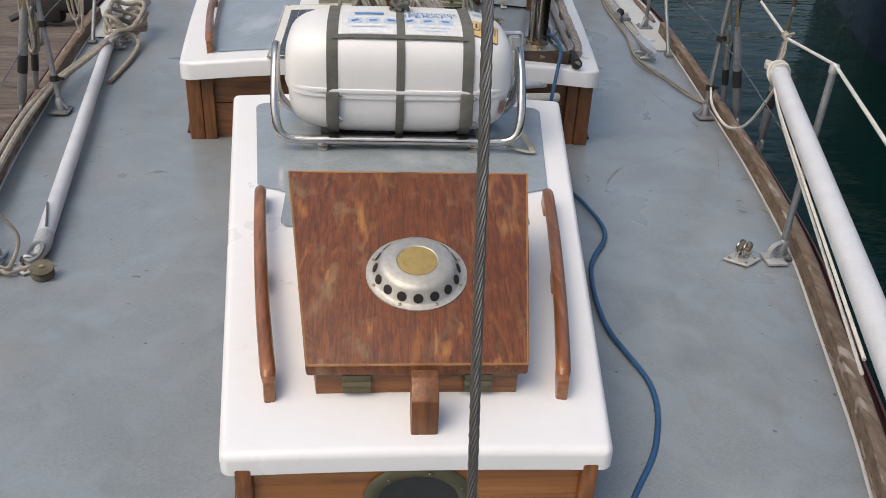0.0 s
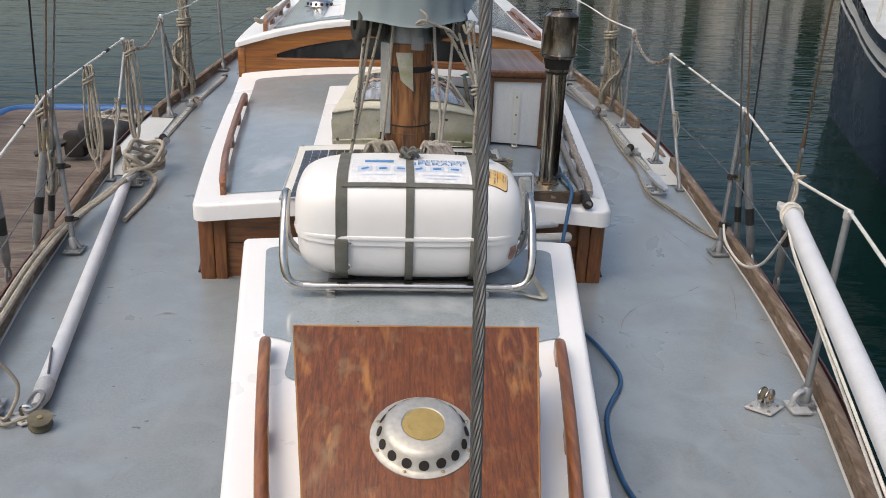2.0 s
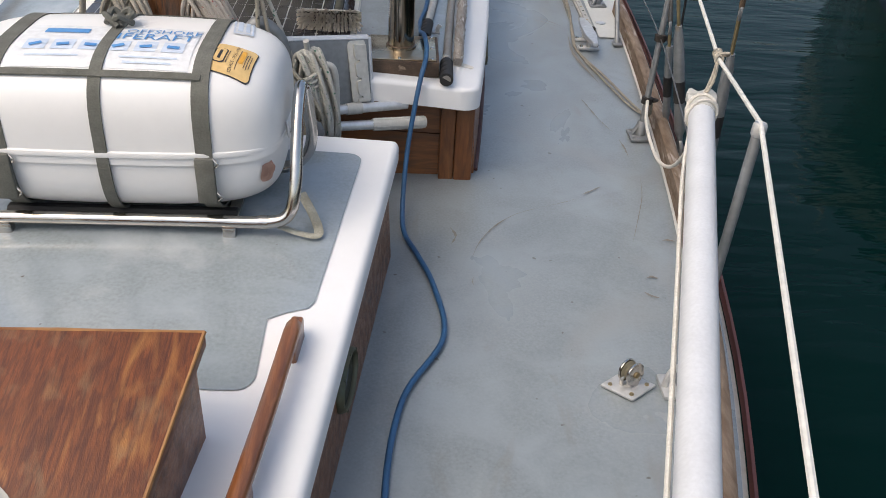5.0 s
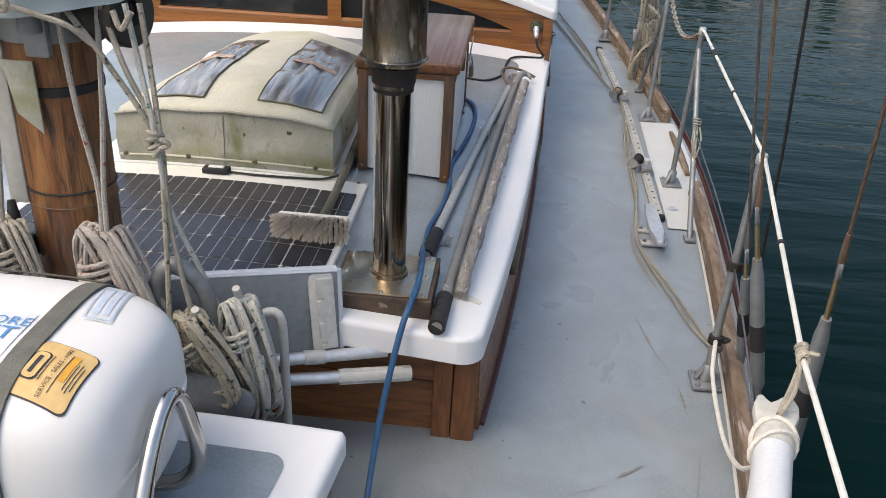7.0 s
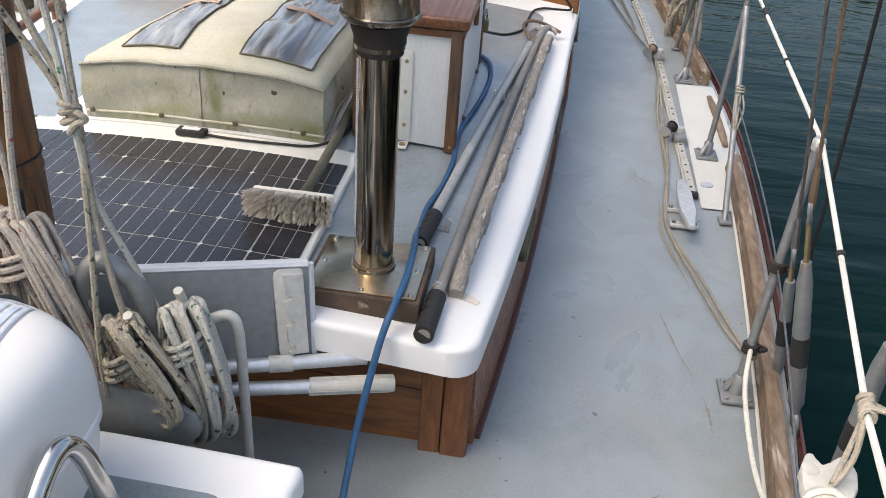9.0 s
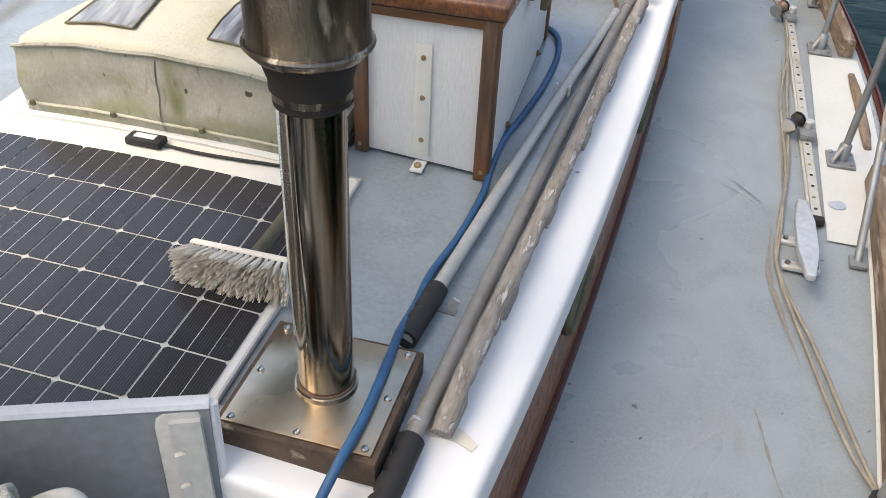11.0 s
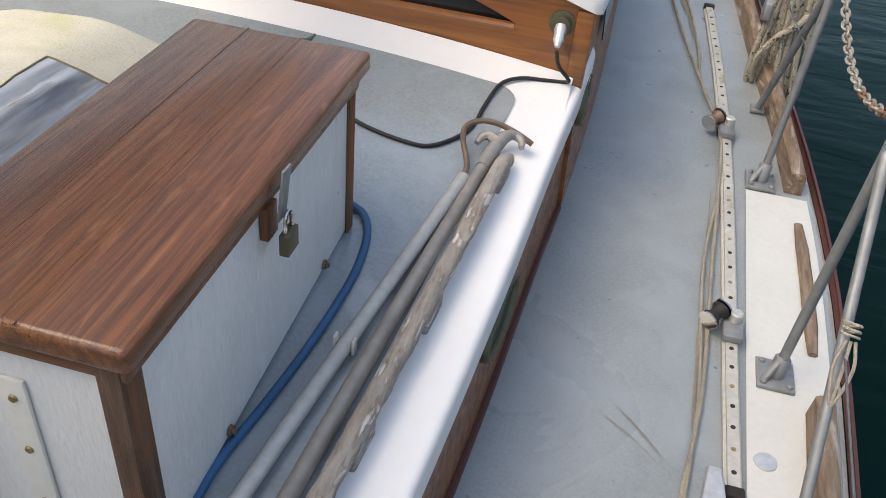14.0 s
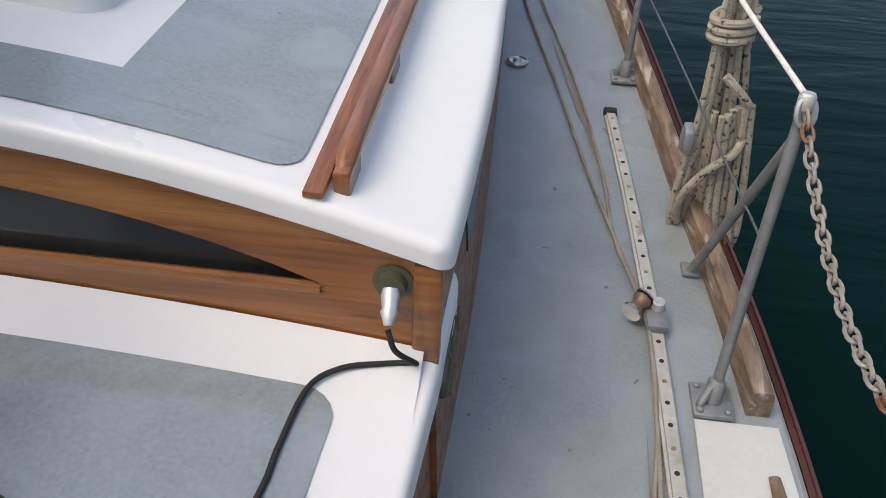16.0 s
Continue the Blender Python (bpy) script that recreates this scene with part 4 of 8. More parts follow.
def raft_shell(lo, hi, grow):
    bm = bm_new()
    nu, nv = 40, 48
    vs = [-math.pi / 2 + math.pi * i / nv for i in range(nv + 1)]
    us = [lo + (hi - lo) * i / nu for i in range(nu + 1)]
    sheet(bm, lambda u, v: raft_point(u, v, grow), us, vs)
    bmesh.ops.remove_doubles(bm, verts=bm.verts, dist=1e-5)
    return bm


raft = thing("life_raft", (RC.x, RC.y, 0.43), "white glassfibre liferaft canister strapped in a cradle", "liferaft")
SEAM = -0.045
part("upper_shell", raft_shell(SEAM, math.pi - SEAM, 0.0), M["raft"], raft)
part("lower_shell", raft_shell(math.pi - SEAM, 2 * math.pi + SEAM, -0.006), M["raft"], raft)
bm = bm_new()
n = 72
loop = []
for i in range(n):
    a = 2 * math.pi * i / n
    zz = -0.006
    f = (1 - abs(zz / RH) ** (2 / EU)) ** (EU / 2)
    loop.append(RC + Vector((RA * 1.0 * spow(math.cos(a), 0.5), RB * f * spow(math.sin(a), 0.46), zz)))
tube(bm, loop, 0.0055, 8, loop=True, flat=1.5)
part("seam_lip", bm, M["raft"], raft, "raised lip of the upper half")


def strap_ring(x, w, lift=0.004):
    v = math.copysign(math.asin(min(1, (abs(x) / RA) ** (1 / EX))), x)
    bm = bm_new()
    n = 56
    us = [2 * math.pi * i / n for i in range(n)]
    rows = []
    for dx, g in ((-w / 2, -0.001), (-w / 2, lift), (w / 2, lift), (w / 2, -0.001)):
        row = []
        for u in us:
            p = raft_point(u, v, g)
            row.append(bm.verts.new((RC.x + x + dx, p.y, p.z)))
        rows.append(row)
    for a, b in zip(rows, rows[1:]):
        for k in range(n):
            bm.faces.new((a[k], a[(k + 1) % n], b[(k + 1) % n], b[k]))
    return bm


for x, w in ((-0.215, 0.036), (0.0, 0.026), (0.215, 0.036)):
    part("strap", strap_ring(x, w), M["strap"], raft, "olive-grey webbing strap")
for u in (math.pi * 0.74, math.pi * 0.26):
    bm = bm_new()
    ua = u
    xs = [-0.215 + 0.43 * i / 12 for i in range(13)]

    def sp(x, du, g):
        v = math.copysign(math.asin(min(1, (abs(x) / RA) ** (1 / EX))), x)
        p = raft_point(ua + du, v, g)
        return Vector((RC.x + x, p.y, p.z))
    sheet(bm, lambda x, d: sp(x, d, 0.007), xs, [-0.05, 0.05], 0.003)
    part("strap", bm, M["strap"], raft, "olive-grey webbing strap")
for x in (-0.215, 0.215):
    bm = bm_new()
    box(bm, (RC.x + x, RC.y - RB - 0.004, RC.z - 0.062), (0.042, 0.012, 0.11), 0.004)
    part("strap_flap", bm, M["strap"], raft, "folded strap end over its buckle")
    for dz in (-0.02, -0.10):
        bm = bm_new()
        tube(bm, smooth_path([(RC.x + x + 0.018, RC.y - RB - 0.002, RC.z + dz + 0.012), (RC.x + x + 0.03, RC.y - RB - 0.008, RC.z + dz), (RC.x + x + 0.018, RC.y - RB - 0.002, RC.z + dz - 0.012)], 5), 0.0025, 6)
        part("ring", bm, M["steel"], raft, "wire ring")
bm = bm_new()
for i in range(5):
    a = 1.3 * i
    tube(bm, smooth_path([(RC.x + 0.02 * math.cos(a), RC.y + 0.02 * math.sin(a) + 0.03, RC.z + RH + 0.008), (RC.x + 0.03 * math.cos(a + 1), RC.y + 0.03 + 0.03 * math.sin(a + 1), RC.z + RH + 0.03),
                          (RC.x + 0.03 * math.cos(a + 2.2), RC.y + 0.03 + 0.03 * math.sin(a + 2.2), RC.z + RH + 0.008)], 5), 0.007, 6)
part("lashing_knot", bm, M["strap"], raft, "knotted lashing on top")

# cradle of bent stainless tube
cradle = thing("raft_cradle", (RC.x, RC.y, 0.41), "polished stainless tube cradle bolted to the coachroof", "cradle")
for s in (-1, 1):
    bm = bm_new()
    e = lambda x, y, z: (s * x, y, z)
    tube(bm, smooth_path([e(0.0, 2.645, 0.408), e(0.20, 2.645, 0.408), e(0.33, 2.645, 0.408), e(0.385, 2.645, 0.428), e(0.402, 2.662, 0.49), e(0.404, 2.705, 0.57), e(0.404, 2.76, 0.635), e(0.406, 2.82, 0.668), e(0.412, 2.856, 0.64),
                          e(0.418, 2.878, 0.56), e(0.417, 2.892, 0.50), e(0.400, 2.90, 0.452), e(0.35, 2.90, 0.418), e(0.2, 2.90, 0.406), e(0.0, 2.90, 0.406)], 5), 0.0145, 14)
    part("hoop_tube", bm, M["steel"], cradle, "bent polished tube")
    bm = bm_new()
    tube(bm, [e(0.318, 2.645, 0.408), e(0.338, 2.645, 0.408)], 0.0165, 14)
    part("joint_sleeve", bm, M["steel"], cradle)
bm = bm_new()
tube(bm, [(-0.3, 3.05, 0.41), (0.3, 3.05, 0.41)], 0.0145, 12)
part("back_tube", bm, M["steel"], cradle)
for x in (-0.25, 0.25):
    for y in (2.645, 3.06):
        bm = bm_new()
        box(bm, (x, y, fore_top(x, y) + 0.010), (0.03, 0.025, 0.03), 0.004)
        part("foot", bm, M["steel"], cradle)
    bm = bm_new()
    box(bm, (x, 2.845, 0.396), (0.03, 0.43, 0.008), 0.002)
    part("cross_bar", bm, M["steel"], cradle)
bm = bm_new()
tube(bm, [(-0.26, 2.70, 0.402), (0.26, 2.70, 0.402)], 0.016, 6, flat=0.5)
part("pad", bm, M["black"], cradle, "black rubber strip under the canister")
bm = bm_new()
tube(bm, smooth_path([(0.36, 2.655, 0.393), (0.41, 2.645, 0.380), (0.45, 2.645, 0.376), (0.442, 2.69, 0.388), (0.405, 2.745, 0.43)], 6), 0.011, 6, flat=0.25)
part("strap_tail", bm, M["webbing"], cradle, "loose pale webbing tail")


# ---- prints on the liferaft ----
def raft_z(x, y):
    sx = min(1, (abs(x - RC.x) / RA) ** (1 / EX))
    r = (1 - sx * sx) ** (EK / 2)
    cu = min(1, (abs(y - RC.y) / (RB * r)) ** (1 / EU))
    return RC.z + RH * r * (1 - cu * cu) ** (EU / 2)


def drape(bm, c, w, h, lift, ang=0.0, n=8, rc=0.0):
    """A thin printed field on the canister: centre, width and height, turned by ang."""
    ca, sa = math.cos(ang), math.sin(ang)

    def f(u, v):
        inset = rounded((0.5 - abs(v)) * h, rc) if rc else 0
        a, b = u * (w - 2 * inset), v * h
        x, y = c[0] + a * ca - b * sa, c[1] + a * sa + b * ca
        return Vector((x, y, raft_z(x, y) + lift))
    vs = [-0.5 + i / n for i in range(n + 1)] if not rc else [t / h - 0.5 for t in steps_in(0, h, n, rc, 4)]
    return sheet(bm, f, [-0.5 + i / n for i in range(n + 1)], vs)


def words(text, size, place, spacing=1.0):
    """Letters as a mesh; place(a, b) gives the spot of each corner."""
    cu = bpy.data.curves.new("letters", "FONT")
    cu.body, cu.size, cu.align_x, cu.align_y = text, size, "CENTER", "CENTER"
    cu.space_character = spacing
    cu.resolution_u = 2
    ob = bpy.data.objects.new("letters", cu)
    scene.collection.objects.link(ob)
    me = bpy.data.meshes.new_from_object(ob)
    bpy.data.objects.remove(ob)
    bpy.data.curves.remove(cu)
    bm = bm_new()
    bm.from_mesh(me)
    bpy.data.meshes.remove(me)
    for v in bm.verts:
        v.co = place(v.co.x, v.co.y)
    return bm


def raft_words(text, size, c, ang, label, mat, parent, lift=0.0035):
    ca, sa = math.cos(ang), math.sin(ang)

    def place(a, b):
        x, y = c[0] + a * ca - b * sa, c[1] + a * sa + b * ca
        return Vector((x, y, raft_z(x, y) + lift))
    part("lettering", words(text, size, place), mat, parent, label, smooth=False)


bm = bm_new()
drape(bm, (0.0, 2.775), 0.375, 0.185, 0.0015)
sign = part("instruction_sticker", bm, M["paper"], raft, "white instruction sticker with blue print")
raft_words("OFFSHORE", 0.034, (0.108, 2.838), 0, "blue printed word", M["ink_blue"], sign)
raft_words("LIFERAFT", 0.048, (0.085, 2.805), 0, "dark blue printed word", M["ink_blue"], sign)
bm = bm_new()
drape(bm, (-0.10, 2.832), 0.095, 0.026, 0.003)
part("print_bar", bm, M["ink_blue"], sign, "blue printed block")
for i in range(6):
    bm = bm_new()
    drape(bm, (-0.145 + 0.058 * i, 2.758), 0.046, 0.045, 0.0025, n=4)
    p = part("pictogram", bm, M["ink_grey"], sign, "pale blue picture box")
    bm = bm_new()
    drape(bm, (-0.145 + 0.058 * i, 2.755), 0.026, 0.012, 0.0045, ang=0.5 - 0.3 * (i % 3), n=3)
    part("pictogram_mark", bm, M["ink_blue"], sign)
for i, (x, w) in enumerate(((-0.10, 0.11), (0.10, 0.12), (0.10, 0.10))):
    bm = bm_new()
    drape(bm, (x, 2.714 - 0.016 * (i == 2)), w, 0.006, 0.003, n=4)
    part("print_bar", bm, M["ink_grey"], sign)
LA = 0.10
bm = bm_new()
drape(bm, (0.272, 2.745), 0.090, 0.112, 0.002, -LA, 8, 0.012)
lab = part("service_label", bm, M["ink"], raft, "black-edged yellow service label")
bm = bm_new()
drape(bm, (0.272, 2.745), 0.086, 0.108, 0.0032, -LA, 8, 0.011)
part("label_face", bm, M["label"], lab, "yellow face")
raft_words("SERVICE - SALES - HIRE", 0.0098, (0.2745, 2.745), math.pi / 2 - LA, "small black words", M["ink"], lab, 0.0048)


def label_at(a, b):
    return (0.272 + a * math.cos(-LA) - b * math.sin(-LA), 2.745 + a * math.sin(-LA) + b * math.cos(-LA))


bm = bm_new()
drape(bm, label_at(-0.027, 0.0), 0.026, 0.058, 0.0042, -LA, 6, 0.009)
p = part("trade_mark", bm, M["ink"], lab, "black rounded mark")
bm = bm_new()
drape(bm, label_at(-0.027, 0.0), 0.021, 0.053, 0.0052, -LA, 6, 0.008)
part("mark_face", bm, M["label"], p)
bm = bm_new()
drape(bm, label_at(-0.027, 0.0), 0.006, 0.036, 0.006, -LA, 6)
part("mark_bar", bm, M["ink"], p)
for a, l in ((-0.0105, 0.05), (0.0115, 0.075), (0.027, 0.05), (0.032, 0.056), (0.037, 0.045)):
    bm = bm_new()
    drape(bm, label_at(a, 0.0), 0.0014, l, 0.0045, -LA, 6)
    part("print_bar", bm, M["ink"], lab)
bm = bm_new()
drape(bm, label_at(0.0185, 0.012), 0.010, 0.052, 0.0045, -LA, 6)
part("date_patch", bm, surface("orange_stamp", (0.72, 0.38, 0.05), (0.7, 0.34, 0.04), 9, 0.5, bump=0), lab, "orange date stamp")
bm = bm_new()
drape(bm, (0.265, 2.946), 0.048, 0.134, 0.002, 0.13, 8)
st = part("blue_sticker", bm, M["paper"], raft, "pale sticker with blue border")
for a, b, w, h in ((0, 0.061, 0.043, 0.004), (0, -0.061, 0.043, 0.004), (-0.020, 0, 0.0035, 0.122), (0.020, 0, 0.0035, 0.122), (-0.007, 0, 0.011, 0.10), (0.009, 0, 0.009, 0.10)):
    bm = bm_new()
    drape(bm, (0.265 + a - 0.13 * b, 2.946 + b + 0.13 * a), w, h, 0.0035, 0.13, 8)
    part("print_bar", bm, M["ink_grey"], st)
bm = bm_new()
box(bm, (0.370, 2.79, 0.585), (0.004, 0.09, 0.028), 0.001, Matrix.Rotation(0.3, 3, "Z"))
pl = part("painter_label", bm, M["paper"], raft, "white label that reads painter")
part("lettering", words("PAINTER", 0.024, lambda a, b: Vector((0.3735 - 0.3 * a * 0.96, 2.79 + a * 0.95, 0.585 + b))), M["ink"], pl, smooth=False)
bm = bm_new()


def patch_point(k, t):
    a_ = 2 * math.pi * k / 20
    r_ = t * (1.0 + 0.35 * noise.noise(Vector((math.cos(a_) * 1.7, math.sin(a_) * 1.7, 4.0))))
    return raft_point(math.pi + 0.30 + 0.20 * r_ * math.sin(a_), 1.03 + 0.13 * r_ * math.cos(a_), -0.003)


sheet(bm, patch_point, range(21), [0.02, 0.35, 0.7, 1.0])
bmesh.ops.remove_doubles(bm, verts=bm.verts, dist=1e-5)
part("repair_patch", bm, surface("bare_filler", (0.55, 0.36, 0.29), (0.30, 0.17, 0.13), 30, 0.7), raft, "pinkish bare filler patch")

# ---- inner forestay ----
stay = thing("forestay", (0.012, 0.353, 0.02), "twisted grey steel wire forestay", "forestay")
d = Vector((-0.005, 0.2515, 1.0))
a0 = Vector((0.012, 0.353, 0.0))
for s_ in range(10):
    bm = bm_new()
    if s_ < 9:
        pts = []
        for i in range(261):
            z = 0.02 + 3.6 * i / 260
            a = 2 * math.pi * (z / 0.085 + s_ / 9)
            pts.append(a0 + d * z + Vector((math.cos(a), math.sin(a), 0)) * 0.0039)
        tube(bm, pts, 0.0014, 6)
    else:
        tube(bm, [a0 + d * 0.02, a0 + d * 3.6], 0.0036, 8)
    part("strand", bm, M["wire"], stay)
bm = bm_new()
box(bm, (0.012, 0.353, 0.06), (0.04, 0.06, 0.09), 0.006)
part("deck_fitting", bm, M["galv"], stay)

# ---- mast and its gear ----
MY = 3.36
mast = thing("mast", (0, MY, 0.02), "round varnished wooden mast, weathered, with metal bands", "mast")
bm = bm_new()
lathe(bm, [(0.088, 0.0), (0.088, 0.5), (0.086, 1.2), (0.08, 4.5)], (0, MY, 0.02), 40)
part("spar", bm, M["mast"], mast, "worn brown wooden spar")
bm = bm_new()
lathe(bm, [(0.092, 0.0), (0.108, 0.005), (0.106, 0.45), (0.098, 0.53), (0.09, 0.535)], (0, MY, 0.021), 32)
part("boot", bm, M["panel_white"], mast, "pale painted mast boot")
for z, h, m_, r in ((0.995, 0.022, M["black"], 0.091), (0.79, 0.008, M["black"], 0.0905), (1.10, 0.11, M["galv"], 0.098), (0.76, 0.006, M["rust_wire"], 0.09)):
    bm = bm_new()
    lathe(bm, [(r - 0.006, 0), (r, 0.003), (r, h - 0.003), (r - 0.006, h)], (0, MY, z), 36)
    part("band", bm, m_, mast, "dark metal band")
bm = bm_new()
box(bm, (0.03, MY - 0.1, 1.13), (0.05, 0.02, 0.10), 0.008)
lathe(bm, [(0.022, -0.03), (0.022, 0.05)], (0.028, MY - 0.112, 1.16), 16)
part("gooseneck", bm, M["galv"], mast, "galvanised gooseneck fitting")
bm = bm_new()
prism(bm, [(-0.05, MY - 0.093, 1.07), (0.012, MY - 0.093, 1.07), (0.018, MY - 0.10, 0.93), (-0.03, MY - 0.10, 0.97)], (0, -0.006, 0), 0.002)
part("chafe_cloth", bm, M["canvas"], mast, "torn grey cloth flap")
bm = bm_new()
box(bm, (-0.085, MY - 0.05, 0.93), (0.04, 0.03, 0.34), 0.004)
part("sail_track", bm, M["plastic"], mast, "pale batten on the mast")


def horn_cleat(parent, c, axis, l, r, mat, name="cleat"):
    ax = Vector(axis).normalized()
    bm = bm_new()
    p = [Vector(c) + ax * (t * l / 2) + Vector((0, -0.03 + 0.012 * t * t, 0)) for t in (-1, -0.7, -0.3, 0, 0.3, 0.7, 1)]
    tube(bm, p, [r * 0.5, r * 0.85, r, r, r, r * 0.85, r * 0.5], 10)
    box(bm, Vector(c) + Vector((0, -0.012, 0)), (0.03, 0.04, 0.05), 0.005)
    return part(name, bm, mat, parent, "black horn cleat")


for s in (-1, 1):
    horn_cleat(mast, (s * 0.085, MY - 0.055, 0.66), (s * 0.12, 0, 1), 0.22, 0.015, M["black"])
for s in (-1, 1):
    w = thing("mast_winch", (s * 0.14, MY - 0.03, 1.14), "dark bronze drum winch on the mast side", "winch", group="mast winches")
    bm = bm_new()
    lathe(bm, [(0.056, 0.0), (0.062, 0.012), (0.045, 0.025), (0.042, 0.062), (0.058, 0.076), (0.063, 0.082), (0.063, 0.104), (0.058, 0.108), (0.024, 0.108), (0.022, 0.085)], (s * 0.098, MY - 0.03, 1.16), 32, (s, -0.32, 0.05))
    part("drum", bm, M["winch"], w)
    bm = bm_new()
    lathe(bm, [(0.021, 0.0), (0.021, 0.006)], (s * 0.184, MY - 0.0575, 1.1643), 14, (s, -0.32, 0.05))
    part("socket", bm, M["black"], w)


def rope_coil(c, w, h, turns, r, mat, label, depth=0.05, lean=0.0, wrap=3, name="rope_coil", seed=1):
    """A hank of rope that hangs from c: long loops bound by turns at the top."""
    rnd = random.Random(seed)
    root = thing(name, c, label, "rope", group="rope coils")
    bm = bm_new()
    pts = []
    for k in range(turns):
        f = (k + 0.5) / turns - 0.5
        wk, hk = w * (0.75 + 0.35 * rnd.random()), h * (0.82 + 0.22 * rnd.random())
        off = Vector((f * w * 0.55, (rnd.random() - 0.5) * depth, 0))
        for a in range(10):
            t = 2 * math.pi * a / 10
            x = math.sin(t) * wk * 0.5 * (0.45 + 0.55 * (0.5 - 0.5 * math.cos(t)))
            z = -hk * (0.5 - 0.5 * math.cos(t))
            pts.append(Vector(c) + off + Vector((x + lean * z, (rnd.random() - 0.5) * 0.012 - 0.02 * math.sin(t), z)))
    tube(bm, smooth_path(pts, 4), r, 7)
    part("hank", bm, mat, root)
    bm = bm_new()
    pts = []
    for k in range(wrap * 10 + 1):
        t = 2 * math.pi * k / 10
        pts.append(Vector(c) + Vector((math.cos(t) * w * 0.30, math.sin(t) * (depth * 0.5 + 0.015), -0.05 - 0.018 * k / 10 + 0.02 * math.cos(t))))
    tube(bm, smooth_path(pts, 2), r, 7)
    part("binding_turn", bm, mat, root)
    return root


rope_coil((-0.10, MY - 0.115, 0.74), 0.15, 0.28, 14, 0.006, M["rope"], "pale halyard hank belayed on the mast cleat", seed=3)
rope_coil((0.105, MY - 0.115, 0.74), 0.16, 0.38, 16, 0.006, M["rope_red"], "red-flecked halyard hank belayed on the mast cleat", lean=-0.18, seed=4)
KN = Vector((0.247, 3.235, 0.946))
runs = (("rope_red", (0.085, 3.24, 1.19), (0.10, 3.235, 1.0), (0.12, 3.235, 0.84), (0.115, 3.235, 0.72)), ("rope_red", (0.158, 3.25, 1.19), (0.148, 3.24, 1.0), (0.132, 3.235, 0.84), (0.125, 3.235, 0.72)),
        ("rope_fleck", (0.115, 3.22, 1.18), (0.175, 3.225, 1.09), KN, (0.25, 3.235, 0.80), (0.248, 3.205, 0.53), (0.25, 3.2, 0.42)),
        ("rope", (0.165, 3.25, 1.19), (0.20, 3.24, 1.08), KN + Vector((0.006, 0.004, 0)), (0.254, 3.24, 0.80), (0.272, 3.235, 0.66), (0.288, 3.235, 0.56)),
        ("rope_green", (0.205, 3.26, 1.19), (0.225, 3.25, 1.08), KN + Vector((0.004, -0.006, 0)), (0.258, 3.245, 0.80), (0.30, 3.265, 0.66), (0.335, 3.28, 0.54)),
        ("rope_fleck", (0.228, 3.27, 1.19), (0.24, 3.26, 1.08), KN + Vector((0.010, 0.0, 0)), (0.256, 3.24, 0.82), (0.258, 3.24, 0.74)),
        ("rope", (0.19, 3.24, 1.18), (0.205, 3.235, 1.15), (0.225, 3.24, 1.18)),
        ("rope_fleck", (-0.10, 3.27, 1.19), (-0.18, 3.25, 0.85), (-0.27, 3.22, 0.44)), ("rope", (-0.14, 3.27, 1.18), (-0.19, 3.26, 0.85), (-0.255, 3.25, 0.44)),
        ("rope_fleck", (-0.16, 3.27, 1.18), (-0.20, 3.24, 0.8), (-0.24, 3.2, 0.44)), ("rope", (-0.06, 3.27, 1.18), (-0.08, 3.25, 0.9), (-0.1, 3.24, 0.70)))
for mm, *path in runs:
    bm = bm_new()
    tube(bm, smooth_path(path, 7), 0.0057, 8)
    solid("halyard", bm, M[mm], "flecked halyard that runs down from the mast", "rope", group="halyards", at=path[-1])
bm = bm_new()
for k in range(3):
    loop = [KN + Vector((0.013 * math.cos(a_), 0.013 * math.sin(a_), 0.011 * (k - 1) + 0.006 * math.cos(a_ + k))) for a_ in [2 * math.pi * i / 12 for i in range(12)]]
    tube(bm, loop, 0.0055, 6, loop=True)
tube(bm, smooth_path([KN, KN + Vector((0.02, -0.012, 0.004)), KN + Vector((0.028, -0.01, -0.006)), KN + Vector((0.012, -0.014, -0.014)), KN + Vector((0.0, -0.012, -0.03))], 5), 0.0055, 7)
tube(bm, [KN + Vector((0.006, 0, 0.0)), KN + Vector((0.0, 0.002, 0.045))], 0.006, 8)
solid("rope_knot", bm, M["rope"], "knot that seizes the halyards together", "knot", at=KN)

# blue-grey sail cover over the boom and round the mast
bm = bm_new()
N = 96


def cover_point(k, v):
    a = 2 * math.pi * k / N
    front, right = max(0, -math.sin(a)), max(0, math.cos(a - 0.1)) ** 6
    fold = (0.011 * math.sin(4 * a + 1.5 * v) + 0.006 * math.sin(9 * a + 4 * v + 1) + 0.003 * math.sin(17 * a - 7 * v)) * (1 - 0.3 * v)
    low = 1.188 - 0.012 * front + 0.065 * right + 0.006 * math.sin(5 * a)
    z = low + (1.9 - low) * v
    rr = 0.232 - 0.05 * v + fold + 0.012 * math.exp(-v * 40)
    return Vector((rr * math.cos(a), MY + 0.04 + rr * math.sin(a) * 0.95, z))


sheet(bm, lambda k, v: cover_point(k, v), range(N + 1), [0, 0.004, 0.01, 0.02, 0.04, 0.07, 0.11, 0.16, 0.22, 0.3, 0.4, 0.5, 0.6, 0.7, 0.85, 1.0])
bmesh.ops.remove_doubles(bm, verts=bm.verts, dist=1e-4)
boomc = thing("sail_cover", (0, MY, 1.18), "blue-grey canvas sail cover laced round mast and boom", "sail cover")
part("mast_skirt", bm, M["sailcloth"], boomc)
bm = bm_new()


